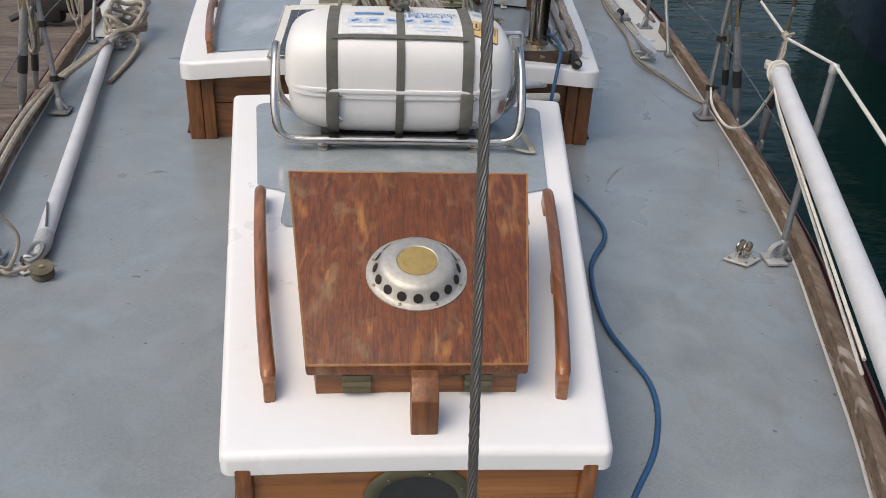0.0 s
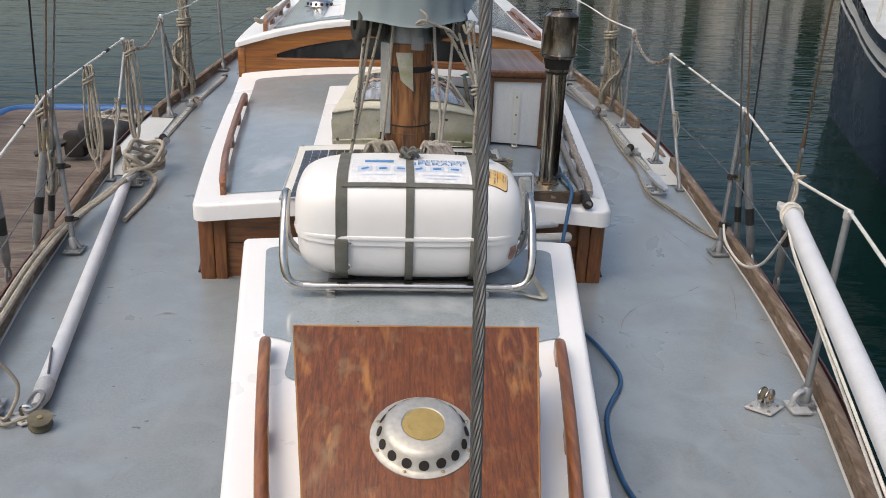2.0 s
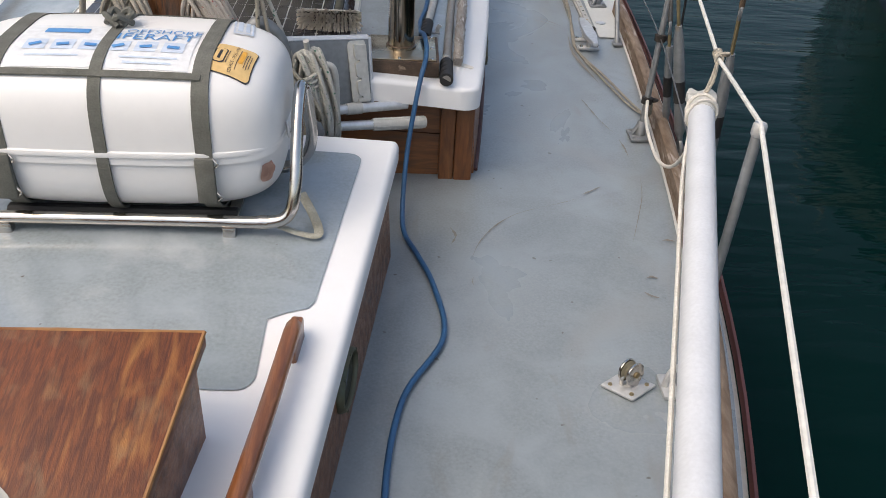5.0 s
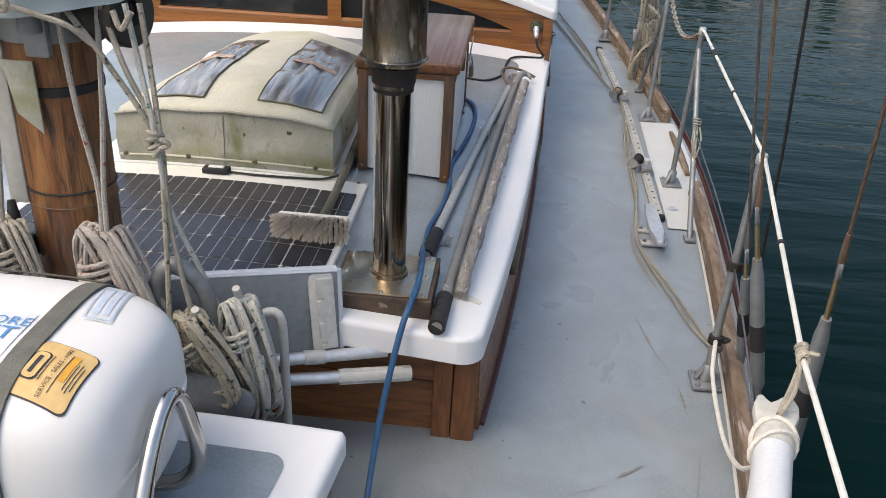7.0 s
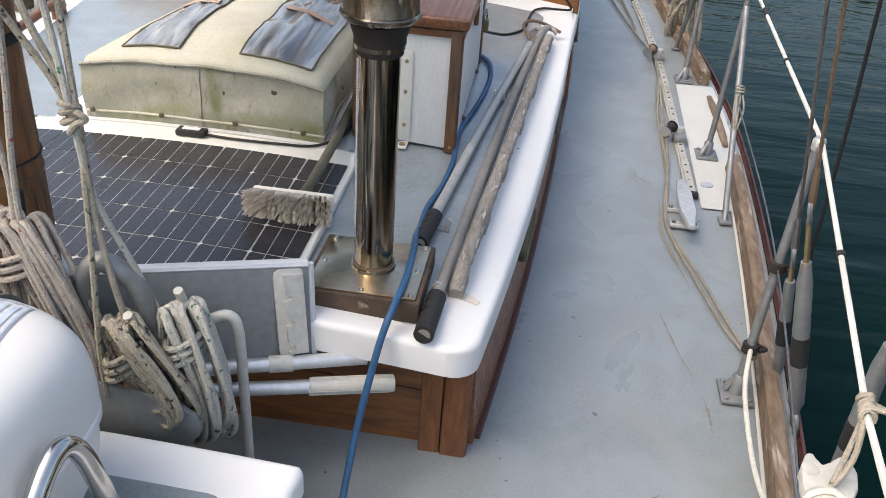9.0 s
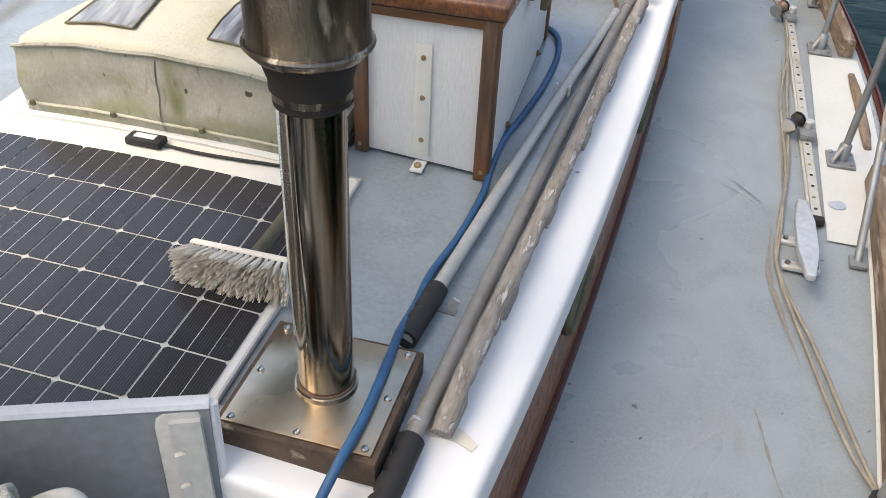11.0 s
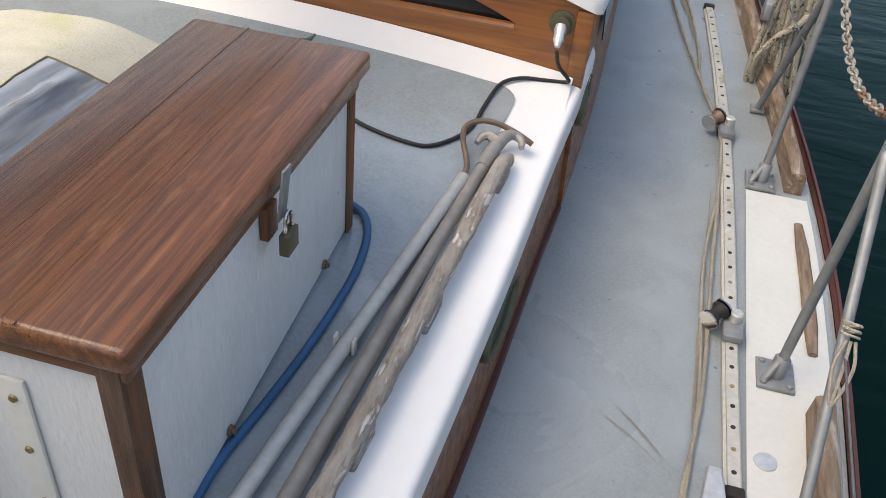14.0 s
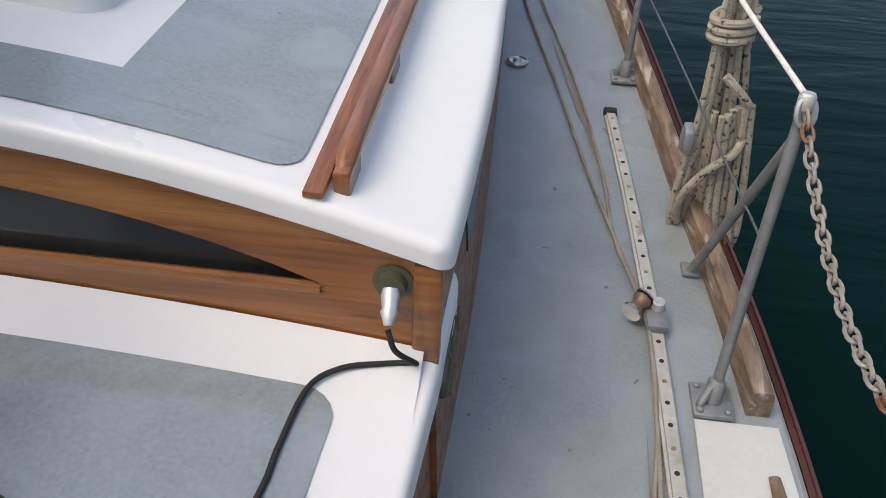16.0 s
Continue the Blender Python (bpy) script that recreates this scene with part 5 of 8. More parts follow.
def boom_point(k, y):
    a = 2 * math.pi * k / 40
    t = (y - MY) / 3.2
    fold = 1 + 0.04 * math.sin(3 * a + 5 * y) + 0.025 * math.sin(7 * a - 3 * y)
    return Vector((0.03 + 0.19 * (1 - 0.35 * t) * spow(math.cos(a), 0.7) * fold, y, 1.42 + 0.03 * t + 0.27 * (1 - 0.35 * t) * spow(math.sin(a), 0.8) * fold))


sheet(bm, boom_point, range(41), [MY + 3.3 * i / 36 for i in range(37)])
bmesh.ops.remove_doubles(bm, verts=bm.verts, dist=1e-4)
part("boom_sleeve", bm, M["sailcloth"], boomc)
bm = bm_new()
tube(bm, smooth_path([(0.03, 3.145, 1.235), (0.055, 3.14, 1.215), (0.05, 3.145, 1.19), (0.02, 3.15, 1.185), (0.04, 3.14, 1.20), (0.075, 3.15, 1.19), (0.10, 3.16, 1.18), (0.14, 3.17, 1.165), (0.17, 3.19, 1.13)], 6), 0.005, 7)
part("lacing", bm, M["rope"], boomc, "pale lacing knot")

# ---- solar panel ----


solar = thing("solar_panel", (-0.03, 3.9, 0.44), "flexible solar panel with dark cells on a cream backing", "solar panel")
SX0, SX1, SY0, SY1 = -0.52, 0.474, 3.50, 4.28


bm = bm_new()
coating(bm, lambda y: SX0, lambda y: SX1, SY0, SY1, main_top, 0.02, 0.010)
part("backing", bm, M["panel_white"], solar)
bm = bm_new()
tube(bm, [on_main(x, y, 0.008) for x, y in ((SX1, SY0), (SX1, 3.9), (SX1, SY1), (0.1, SY1), (-0.2, SY1), (SX0, SY1), (SX0, 3.9), (SX0, SY0))], 0.005, 6)
part("edge_trim", bm, M["cast"], solar, "thin grey edge trim")
for i in range(8):
    for j in range(6):
        x0, y0 = -0.4805 + 0.1177 * i, 3.4655 + 0.122 * j
        x1, y1 = x0 + 0.1130, y0 + 0.1175
        if i == 7:
            x1 = x0 + 0.1125
        y0 = max(y0, SY0 + 0.012)
        c = 0.0045
        bm = bm_new()
        out = [(x0 + c, y0), (x1 - c, y0), (x1, y0 + c), (x1, y1 - c), (x1 - c, y1), (x0 + c, y1), (x0, y1 - c), (x0, y0 + c)]
        prism(bm, [(x, y, main_top(x, y) + 0.0112) for x, y in out], (0, 0, 0.0012))
        cell = part("cell", bm, M["cell"], solar, smooth=False)
        for t in (0.333, 0.667):
            xx = x0 + (x1 - x0) * t
            bm = bm_new()
            prism(bm, [(xx + dx_, yy, main_top(xx, yy) + 0.0118) for dx_, yy in ((-0.0007, y0), (0.0007, y0), (0.0007, y1), (-0.0007, y1))], (0, 0, 0.0010))
            part("busbar", bm, M["busbar"], cell, smooth=False)
bm = bm_new()
box(bm, on_main(-0.01, 4.245, 0.020), (0.085, 0.04, 0.018), 0.005)
jb = part("junction_box", bm, M["black"], solar, "black junction box")
bm = bm_new()
box(bm, on_main(-0.01, 4.245, 0.030), (0.05, 0.018, 0.003), 0.001)
part("box_label", bm, M["paper"], jb, "white label")
bm = bm_new()
tube(bm, smooth_path([on_main(0.03, 4.245, 0.016), on_main(0.12, 4.24, 0.016), on_main(0.25, 4.25, 0.016), on_main(0.34, 4.27, 0.016), on_main(0.40, 4.36, 0.014), on_main(0.41, 4.5, 0.012)], 6), 0.004, 8)
part("cable", bm, M["black"], solar, "thin black cable")
for x, y in ((0.445, 4.275), (-0.5, 4.275), (0.445, 3.9)):
    bm = bm_new()
    lathe(bm, [(0.007, 0), (0.006, 0.003)], on_main(x, y, 0.011), 10)
    part("screw", bm, M["steel"], solar)

# ---- skylight under a canvas cover ----
sky_l = thing("skylight_cover", (0.0, 4.86, 0.47), "mildewed cream canvas cover with clear windows over the skylight", "hatch cover")


def cov_half(y):
    return 0.357 - 0.050 * (y - 4.31) / 1.10


CVX = 0.0


def cov_top(x, y):
    u = (x - CVX) / cov_half(y)
    t = (y - 4.31) / 1.10
    rise = 0.062 + 0.02 * math.sin(math.pi * min(1, max(0, t)))
    return 0.637 - 0.03 * t + rise * (1 - abs(u) ** 2.2) * (0.45 + 0.55 * min(1, t * 6)) + (0.010 * noise.noise(Vector((x * 6, y * 9, 2.0))) + 0.004 * noise.noise(Vector((x * 9, y * 24, 5.0)))) * max(0.0, 1 - u * u)


bm = bm_new()
cy0, cy1 = 4.31, 5.41
sheet(bm, lambda u, y: Vector((CVX + u * (cov_half(y) - rounded(min(y - cy0, cy1 - y), 0.03)), y - 0.0, cov_top(CVX + u * cov_half(y), y) - rounded(min((1 - abs(u)) * 0.35, y - cy0, cy1 - y), 0.022))),
      steps_in(-1, 1, 18, 0.08, 4), steps_in(cy0, cy1, 24, 0.03, 4))
part("top_cloth", bm, M["canvas_top"], sky_l, "cream canvas top")
bm = bm_new()
rim = []
n = 26
for i in range(n + 1):
    rim.append((CVX - cov_half(cy0) + 2 * cov_half(cy0) * i / n, cy0, 0))
for i in range(1, n + 1):
    y = cy0 + (cy1 - cy0) * i / n
    rim.append((CVX + cov_half(y), y, 1))
for i in range(1, n + 1):
    rim.append((CVX + cov_half(cy1) - 2 * cov_half(cy1) * i / n, cy1, 2))
for i in range(1, n):
    y = cy1 + (cy0 - cy1) * i / n
    rim.append((CVX - cov_half(y), y, 3))


def wall_point(k, v):
    x, y, sd = rim[int(k) % len(rim)]
    zt, zb = cov_top(x, y) - 0.022, main_top(x, y) + 0.006
    bulge = 0.006 * math.sin(math.pi * v) + (0.006 * math.sin(9 * (x + y) + 8 * v) + 0.016 * noise.noise(Vector((x * 5, y * 5, v * 1.2))) + 0.007 * noise.noise(Vector((x * 16 + 4 * v, y * 16, v * 3)))) * math.sin(math.pi * v)
    o = {0: (0, -1), 1: (1, 0), 2: (0, 1), 3: (-1, 0)}[sd]
    return Vector((x + o[0] * bulge, y + o[1] * bulge, zt + (zb - zt) * v))


sheet(bm, wall_point, range(len(rim) + 1), [0, 0.15, 0.3, 0.5, 0.7, 0.85, 1.0])
bmesh.ops.remove_doubles(bm, verts=bm.verts, dist=1e-4)
part("side_cloth", bm, M["canvas"], sky_l, "green-stained canvas sides")
bm = bm_new()
tube(bm, [wall_point(13, 0.02 + 0.96 * k / 10) + Vector((0, -0.0015, 0)) for k in range(11)], 0.0016, 5)
part("centre_seam", bm, M["canvas"], sky_l, "dark stitched seam down the front")
bm = bm_new()
tube(bm, [wall_point(k, 0.86) for k in range(len(rim))], 0.004, 6, loop=True)
part("hem", bm, M["canvas_top"], sky_l, "stitched hem")
bm = bm_new()
tube(bm, [Vector((CVX + cov_half(4.312) * u, 4.305, cov_top(CVX + cov_half(4.32) * u, 4.33) - 0.018)) for u in [-1 + i / 12 for i in range(25)]], 0.0045, 6)
part("piping", bm, M["canvas"], sky_l, "folded front seam")
for x in (-0.33, -0.12, 0.10, 0.30):
    bm = bm_new()
    lathe(bm, [(0.009, 0), (0.006, 0.005)], (x, 4.296, main_top(x, 4.30) + 0.035), 10, (0, -1, 0))
    part("press_stud", bm, M["bronze"], sky_l)
for xa, xb, yb0, yb1 in ((-0.252, -0.083, 4.37, 5.12), (0.098, 0.305, 4.37, 5.16)):
    bm = bm_new()

    def win(u, y):
        x = CVX + (xa + (xb - xa) * u - CVX) * cov_half(y) / cov_half(4.4)
        wr = 0.006 * math.sin(5.5 * math.pi * u + 0.9 * math.sin(4 * y)) + 0.002 * math.sin(30 * x + 12 * y)
        ends = min(1, (y - yb0) * 9, (yb1 - y) * 9)
        return Vector((x, y, cov_top(x, y) + 0.005 + (0.008 + wr) * math.sin(math.pi * u) * (0.15 + 0.85 * ends)))
    us, vs = [i / 20 for i in range(21)], [yb0 + (yb1 - yb0) * i / 24 for i in range(25)]
    sheet(bm, win, us, vs)
    w = part("clear_window", bm, M["vinyl"], sky_l, "clouded clear vinyl window")
    bm = bm_new()
    edge = [win(0, y) for y in vs] + [win(u, yb1) for u in us[1:]] + [win(1, y) for y in vs[::-1][1:]] + [win(u, yb0) for u in us[::-1][1:-1]]
    tube(bm, edge, 0.0028, 6, loop=True)
    part("window_binding", bm, surface("brown_binding", (0.12, 0.10, 0.06), (0.2, 0.18, 0.12), 20, 0.9), w, "dirty brown stitched edge")
    bm = bm_new()
    ym = (yb0 + yb1) / 2
    for j in range(2):
        pts = [win(0.12, ym) + Vector((0, 0.016 * j, 0.004)), win(0.5, ym) + Vector((0, 0.016 * j, 0.004)), win(0.88, ym) + Vector((0, 0.016 * j, 0.004))]
        tube(bm, pts, 0.008, 6, flat=0.5)
    part("bar_under_window", bm, surface("pinkish_wood_bar", (0.45, 0.33, 0.27), (0.38, 0.27, 0.21), 9, 0.5), w, "pale wooden bar seen through the vinyl")

# ---- deck locker ----
LX0, LX1, LY0, LY1 = 0.425, 0.722, 4.40, 5.12
LZT = 0.80
locker = thing("deck_locker", ((LX0 + LX1) / 2, (LY0 + LY1) / 2, 0.455), "white wooden deck locker with a varnished teak lid", "locker")


def low_z(x, y):
    return main_top(x, y) + 0.006


for nm, pts, lift in (("front_panel", [(LX0, LY0), (LX1, LY0)], (0, 0.018, 0)), ("back_panel", [(LX0, LY1), (LX1, LY1)], (0, -0.018, 0)),
                      ("side_panel", [(LX0, LY0 + 0.02), (LX0, LY1 - 0.02)], (0.018, 0, 0)), ("side_panel", [(LX1, LY0 + 0.02), (LX1, LY1 - 0.02)], (-0.018, 0, 0))):
    bm = bm_new()
    (xa, ya), (xb, yb) = pts
    prism(bm, [(xa, ya, low_z(xa, ya) + 0.008), (xb, yb, low_z(xb, yb) + 0.008), (xb, yb, LZT), (xa, ya, LZT)], lift, 0.002)
    part(nm, bm, M["box_white"], locker, "white painted panel, chipped")
for x, y in ((LX0, LY0), (LX1, LY0), (LX0, LY1), (LX1, LY1)):
    sx, sy = (1 if x > 0.5 else -1), (1 if y > 4.8 else -1)
    bm = bm_new()
    zb = low_z(x, y)
    box(bm, (x - sx * 0.012, y + sy * 0.001, (zb + LZT) / 2), (0.030, 0.024, LZT - zb), 0.003)
    box(bm, (x + sx * 0.001, y - sy * 0.010, (zb + LZT) / 2), (0.010, 0.030, LZT - zb), 0.003)
    part("corner_post", bm, M["post_brown"], locker, "bare weathered corner batten")
    bm = bm_new()
    lathe(bm, [(0.005, 0), (0.004, 0.003)], (x - sx * 0.010, y + sy * 0.013, zb + 0.02), 10, (0, sy, 0))
    part("screw", bm, M["brass"], locker)
bm = bm_new()
box(bm, ((LX0 + LX1) / 2 + 0.003, (LY0 + LY1) / 2 + 0.01, LZT + 0.018), (LX1 - LX0 + 0.036, LY1 - LY0 + 0.060, 0.036), 0.010, seg=3)
locker_lid = part("lid", bm, M["teak_lid"], locker, "varnished brown teak lid with rounded edges")
bm = bm_new()
box(bm, ((LX0 + LX1) / 2, (LY0 + LY1) / 2, LZT - 0.012), (LX1 - LX0 + 0.02, LY1 - LY0 + 0.02, 0.02), 0.003)
part("lid_batten", bm, M["teak_x"], locker_lid, "dark teak batten under the lid")
for i in range(2):
    x = LX0 + (LX1 - LX0) * (0.31 + 0.33 * i)
    bm = bm_new()
    box(bm, (x, (LY0 + LY1) / 2 + 0.01, LZT + 0.0358), (0.0014, LY1 - LY0 + 0.055, 0.0012), 0)
    part("plank_joint", bm, M["teak_z"], locker_lid, "dark seam between planks", smooth=False)
bm = bm_new()
HY = 4.75
box(bm, (LX1 + 0.008, HY, 0.752), (0.014, 0.034, 0.055), 0.002)
part("hasp_block", bm, M["teak_z"], locker, "small wooden block")
bm = bm_new()
box(bm, (LX1 + 0.033, HY, 0.802), (0.004, 0.026, 0.085), 0.001, Matrix.Rotation(0.12, 3, "Y"))
part("hasp", bm, M["galv"], locker, "galvanised hasp")
lock = thing("padlock", (LX1 + 0.034, HY, 0.72), "small brass-grey padlock hanging on the hasp", "padlock")
bm = bm_new()
box(bm, (LX1 + 0.038, HY, 0.724), (0.016, 0.038, 0.036), 0.003)
part("body", bm, M["bronze"], lock)
bm = bm_new()
tube(bm, smooth_path([(LX1 + 0.038, HY - 0.011, 0.738), (LX1 + 0.038, HY - 0.011, 0.759), (LX1 + 0.038, HY - 0.006, 0.771), (LX1 + 0.038, HY + 0.006, 0.771), (LX1 + 0.038, HY + 0.011, 0.759), (LX1 + 0.038, HY + 0.011, 0.738)], 4), 0.0032, 8)
part("shackle", bm, M["steel"], lock)
bm = bm_new()
box(bm, (0.574, LY0 - 0.004, 0.60), (0.036, 0.006, 0.26), 0.002)
box(bm, (0.574, LY0 - 0.022, main_top(0.574, LY0) + 0.009), (0.028, 0.05, 0.006), 0.002)
br = part("bracket", bm, M["panel_white"], locker, "rusty white painted angle bracket")
for z in (0.70, 0.61, 0.51):
    bm = bm_new()
    lathe(bm, [(0.006, 0), (0.005, 0.003)], (0.574, LY0 - 0.007, z), 10, (0, -1, 0))
    part("screw", bm, M["brass"], br)
bm = bm_new()
lathe(bm, [(0.009, 0), (0.008, 0.006), (0.005, 0.008)], (0.574, LY0 - 0.028, main_top(0.574, LY0) + 0.012), 8)
part("bolt", bm, M["brass"], br)

# ---- stove flue ----
FX, FY = 0.632, 3.695
flue = thing("stove_flue", (FX, FY, 0.42), "stained stainless stove chimney on a square wood-framed plate", "chimney")
bm = bm_new()
box(bm, (0.628, 3.69, 0.428), (0.256, 0.246, 0.05), 0.003)
part("plinth", bm, M["plinth"], flue, "dark weathered wooden plinth")
bm = bm_new()
box(bm, (0.628, 3.69, 0.4555), (0.236, 0.226, 0.005), 0.0015)
pt = part("base_plate", bm, M["plate"], flue, "heat-stained steel plate")
for x in (0.522, 0.628, 0.734):
    for y in (3.587, 3.69, 3.793):
        if (x, y) != (0.628, 3.69):
            bm = bm_new()
            lathe(bm, [(0.0065, 0), (0.0055, 0.003), (0.002, 0.004)], (x, y, 0.458), 12)
            part("screw", bm, M["steel"], pt)
# the pipe's dark streaks are reflections put into its colour
bm = bm_new()
lathe(bm, [(0.05, 0.0), (0.049, 0.008), (0.0425, 0.010), (0.0425, 0.51)], (FX, FY, 0.458), 40)
part("pipe", bm, M["flue"], flue, "bright stained pipe with mirrored dark streaks painted in")
bm = bm_new()
lathe(bm, [(0.044, 0.0), (0.047, 0.004), (0.046, 0.012)], (FX, FY, 0.458), 40)
part("rust_ring", bm, M["rust_wire"], flue, "rusty weld at the foot")
bm = bm_new()
lathe(bm, [(0.046, 0.95), (0.0495, 0.952), (0.0495, 0.998), (0.056, 1.003), (0.068, 1.007), (0.0735, 1.013), (0.0745, 1.018), (0.0745, 1.026), (0.0735, 1.028), (0.0735, 1.170), (0.0745, 1.172), (0.0745, 1.178), (0.050, 1.198), (0.050, 1.203), (0.045, 1.203), (0.045, 1.07)], (FX, FY, 0.0), 44)
part("cowl", bm, M["cowl"], flue, "tarnished double-walled cowl")
bm = bm_new()
tube(bm, [(FX + 0.0752 * math.cos(2 * math.pi * k / 40), FY + 0.0752 * math.sin(2 * math.pi * k / 40), 1.021) for k in range(40)], 0.0042, 8, loop=True)
part("lip", bm, M["cowl"], flue, "rolled lip under the cowl")
bm = bm_new()
for k in range(60):
    z = 0.56 + 0.0062 * k
    tube(bm, [(FX - 0.0402, FY - 0.0165, z), (FX - 0.0408, FY - 0.0150, z + 0.0042)], 0.0020, 5)
part("weld_seam", bm, M["steel"], flue, "rippled weld seam down the pipe")
bm = bm_new()
lathe(bm, [(0.045, 0.940), (0.0475, 0.942), (0.0485, 0.960), (0.0515, 0.963), (0.0515, 0.975), (0.056, 0.988), (0.060, 1.003), (0.05, 1.006)], (FX, FY, 0.0), 40)
part("collar", bm, M["soot_and_shade"], flue, "sooty collar")
bm = bm_new()
lathe(bm, [(0.0445, 1.09), (0.0, 1.09)], (FX, FY, 0.0), 24)
part("flue_mouth", bm, M["soot_and_shade"], flue, "dark sooty mouth")

# ---- deck brush ----
brush = thing("deck_brush", (0.41, 3.84, 0.45), "deck scrubbing brush with cream bristles lying on the solar panel", "brush")
bm = bm_new()
box(bm, (0.384, 3.915, 0.480), (0.205, 0.018, 0.046), 0.008, seg=3)
part("head", bm, M["bristle"], brush, "pale plastic head")
bm = bm_new()
box(bm, (0.384, 3.902, 0.478), (0.190, 0.012, 0.046), 0.004)
part("bristle_bed", bm, M["handle"], brush, "dark bed of the bristle tufts")
rnd = random.Random(5)
bm = bm_new()
for i in range(16):
    for j in range(5):
        u_, w_ = (i - 7.5) / 7.5, (j - 2) / 2
        p = Vector((0.384 + 0.090 * u_, 3.901, 0.480 + 0.022 * w_))
        tip = p + Vector((0.016 * u_ * abs(u_) + rnd.uniform(-0.003, 0.003), -0.052 + 0.006 * abs(u_), 0.003 + 0.010 * w_ + rnd.uniform(-0.003, 0.003)))
        for k in range(34):
            a, q_ = rnd.uniform(0, 6.28), math.sqrt(rnd.random()) * 0.0080
            e = tip + Vector((q_ * math.cos(a), rnd.uniform(-0.004, 0.007), q_ * math.sin(a)))
            e.z = max(e.z, main_top(e.x, e.y) + 0.014)
            b_ = p + Vector((0.0032 * math.cos(a), 0, 0.0032 * math.sin(a)))
            sd = Vector((math.sin(a), 0.2, -math.cos(a))) * 0.0014
            bm.faces.new([bm.verts.new(v) for v in (b_ - sd, b_ + sd, e + sd * 0.8, e - sd * 0.8)])
tagged(part("bristle_tuft", bm, M["bristle"], brush, "dense worn cream bristles", smooth=False), kind="stuff")
bm = bm_new()
tube(bm, smooth_path([(0.405, 3.915, 0.488), (0.408, 4.0, 0.490), (0.40, 4.25, 0.488), (0.390, 4.5, 0.495), (0.385, 5.0, 0.530), (0.396, 5.3, 0.555), (0.400, 5.45, 0.574), (0.399, 5.53, 0.587)], 5), 0.0135, 10)
part("shaft", bm, M["handle"], brush, "mossy wooden handle")
bm = bm_new()
tube(bm, smooth_path([(0.399, 5.505, 0.583), (0.399, 5.535, 0.588), (0.401, 5.575, 0.597), (0.402, 5.598, 0.603)], 3), [0.0145, 0.0145, 0.0145, 0.014, 0.013, 0.012, 0.011, 0.010, 0.010, 0.010], 10)
tube(bm, smooth_path([(0.388, 5.592, 0.600), (0.402, 5.604, 0.604), (0.425, 5.612, 0.606), (0.442, 5.620, 0.612), (0.452, 5.632, 0.622)], 3), [0.004, 0.006, 0.008, 0.009, 0.0095, 0.0095, 0.009, 0.008, 0.007, 0.006, 0.005, 0.004, 0.003], 8)
tube(bm, smooth_path([(0.398, 5.585, 0.600), (0.384, 5.588, 0.603), (0.376, 5.582, 0.606)], 3), [0.009, 0.008, 0.007, 0.006, 0.005, 0.004, 0.003], 8)
part("hook_end", bm, surface("teal_plastic", (0.05, 0.10, 0.085), (0.08, 0.13, 0.11), 9, 0.5), brush, "dull green metal hook")

# ---- boathooks on the coachroof ----
def boathook(pts, r, grip, mat, label, finger):
    root = thing("boathook", pts[0], label, "boathook", group="boathooks")
    p = smooth_path(pts, 8)
    bm = bm_new()
    tube(bm, p, r, 12)
    part("tube", bm, mat, root)
    a, b = p[0], p[0] + (p[4] - p[0]).normalized() * grip
    bm = bm_new()
    n = 36
    q_ = []
    for i in range(n + 1):
        t = i / n
        q_.append(a.lerp(b, t))
    tube(bm, q_, [r * 1.5] * (n + 1), 14)
    for v in bm.verts:
        t = (v.co - a).dot(b - a) / (b - a).length_squared
        if v.co.x < a.lerp(b, t).x - 0.3 * r and 0.1 < t < 0.95:
            v.co.x += 0.006 * max(0.0, math.cos(2 * math.pi * 4.0 * t))
    part("grip", bm, M["black"], root, "black ribbed rubber grip")
    return root, p


pa, _ = boathook([on_main(0.712, 3.85, 0.026), on_main(0.755, 4.25, 0.026), on_main(0.81, 4.73, 0.026), on_main(0.895, 5.34, 0.026)], 0.0135, 0.145, M["alloy"], "chalky white alloy boathook with a black grip", 0)
bm = bm_new()
tube(bm, smooth_path([on_main(0.895, 5.34, 0.026), (0.890, 5.385, 0.515), (0.864, 5.45, 0.533), (0.862, 5.485, 0.546), (0.891, 5.513, 0.551), (0.933, 5.524, 0.543), (0.978, 5.523, 0.527), (1.008, 5.52, 0.513)], 5), 0.0064, 8)
part("hook", bm, M["rust_wire"], pa, "bent brown brass hook")
for dx in (-0.016, 0.016):
    bm = bm_new()
    box(bm, on_main(0.822 + dx, 4.82, 0.03), (0.006, 0.016, 0.03), 0.002)
    part("clip", bm, M["plastic"], pa, "pale plastic clip")
pb, _ = boathook([on_main(0.777, 3.505, 0.026), on_main(0.790, 3.75, 0.024), on_main(0.858, 4.73, 0.024), on_main(0.925, 5.41, 0.024)], 0.0145, 0.15, M["hook_tube"], "dull grey alloy boathook with a black grip", 0)
bm = bm_new()
tube(bm, smooth_path([on_main(0.922, 5.39, 0.024), on_main(0.932, 5.455, 0.03), (0.945, 5.50, 0.527), (0.966, 5.522, 0.526), (0.984, 5.512, 0.520), (0.988, 5.492, 0.514)], 4), [0.0165] * 8 + [0.015, 0.014, 0.013, 0.0125, 0.012, 0.0115, 0.011, 0.010, 0.0095, 0.009, 0.008, 0.007, 0.006], 10)
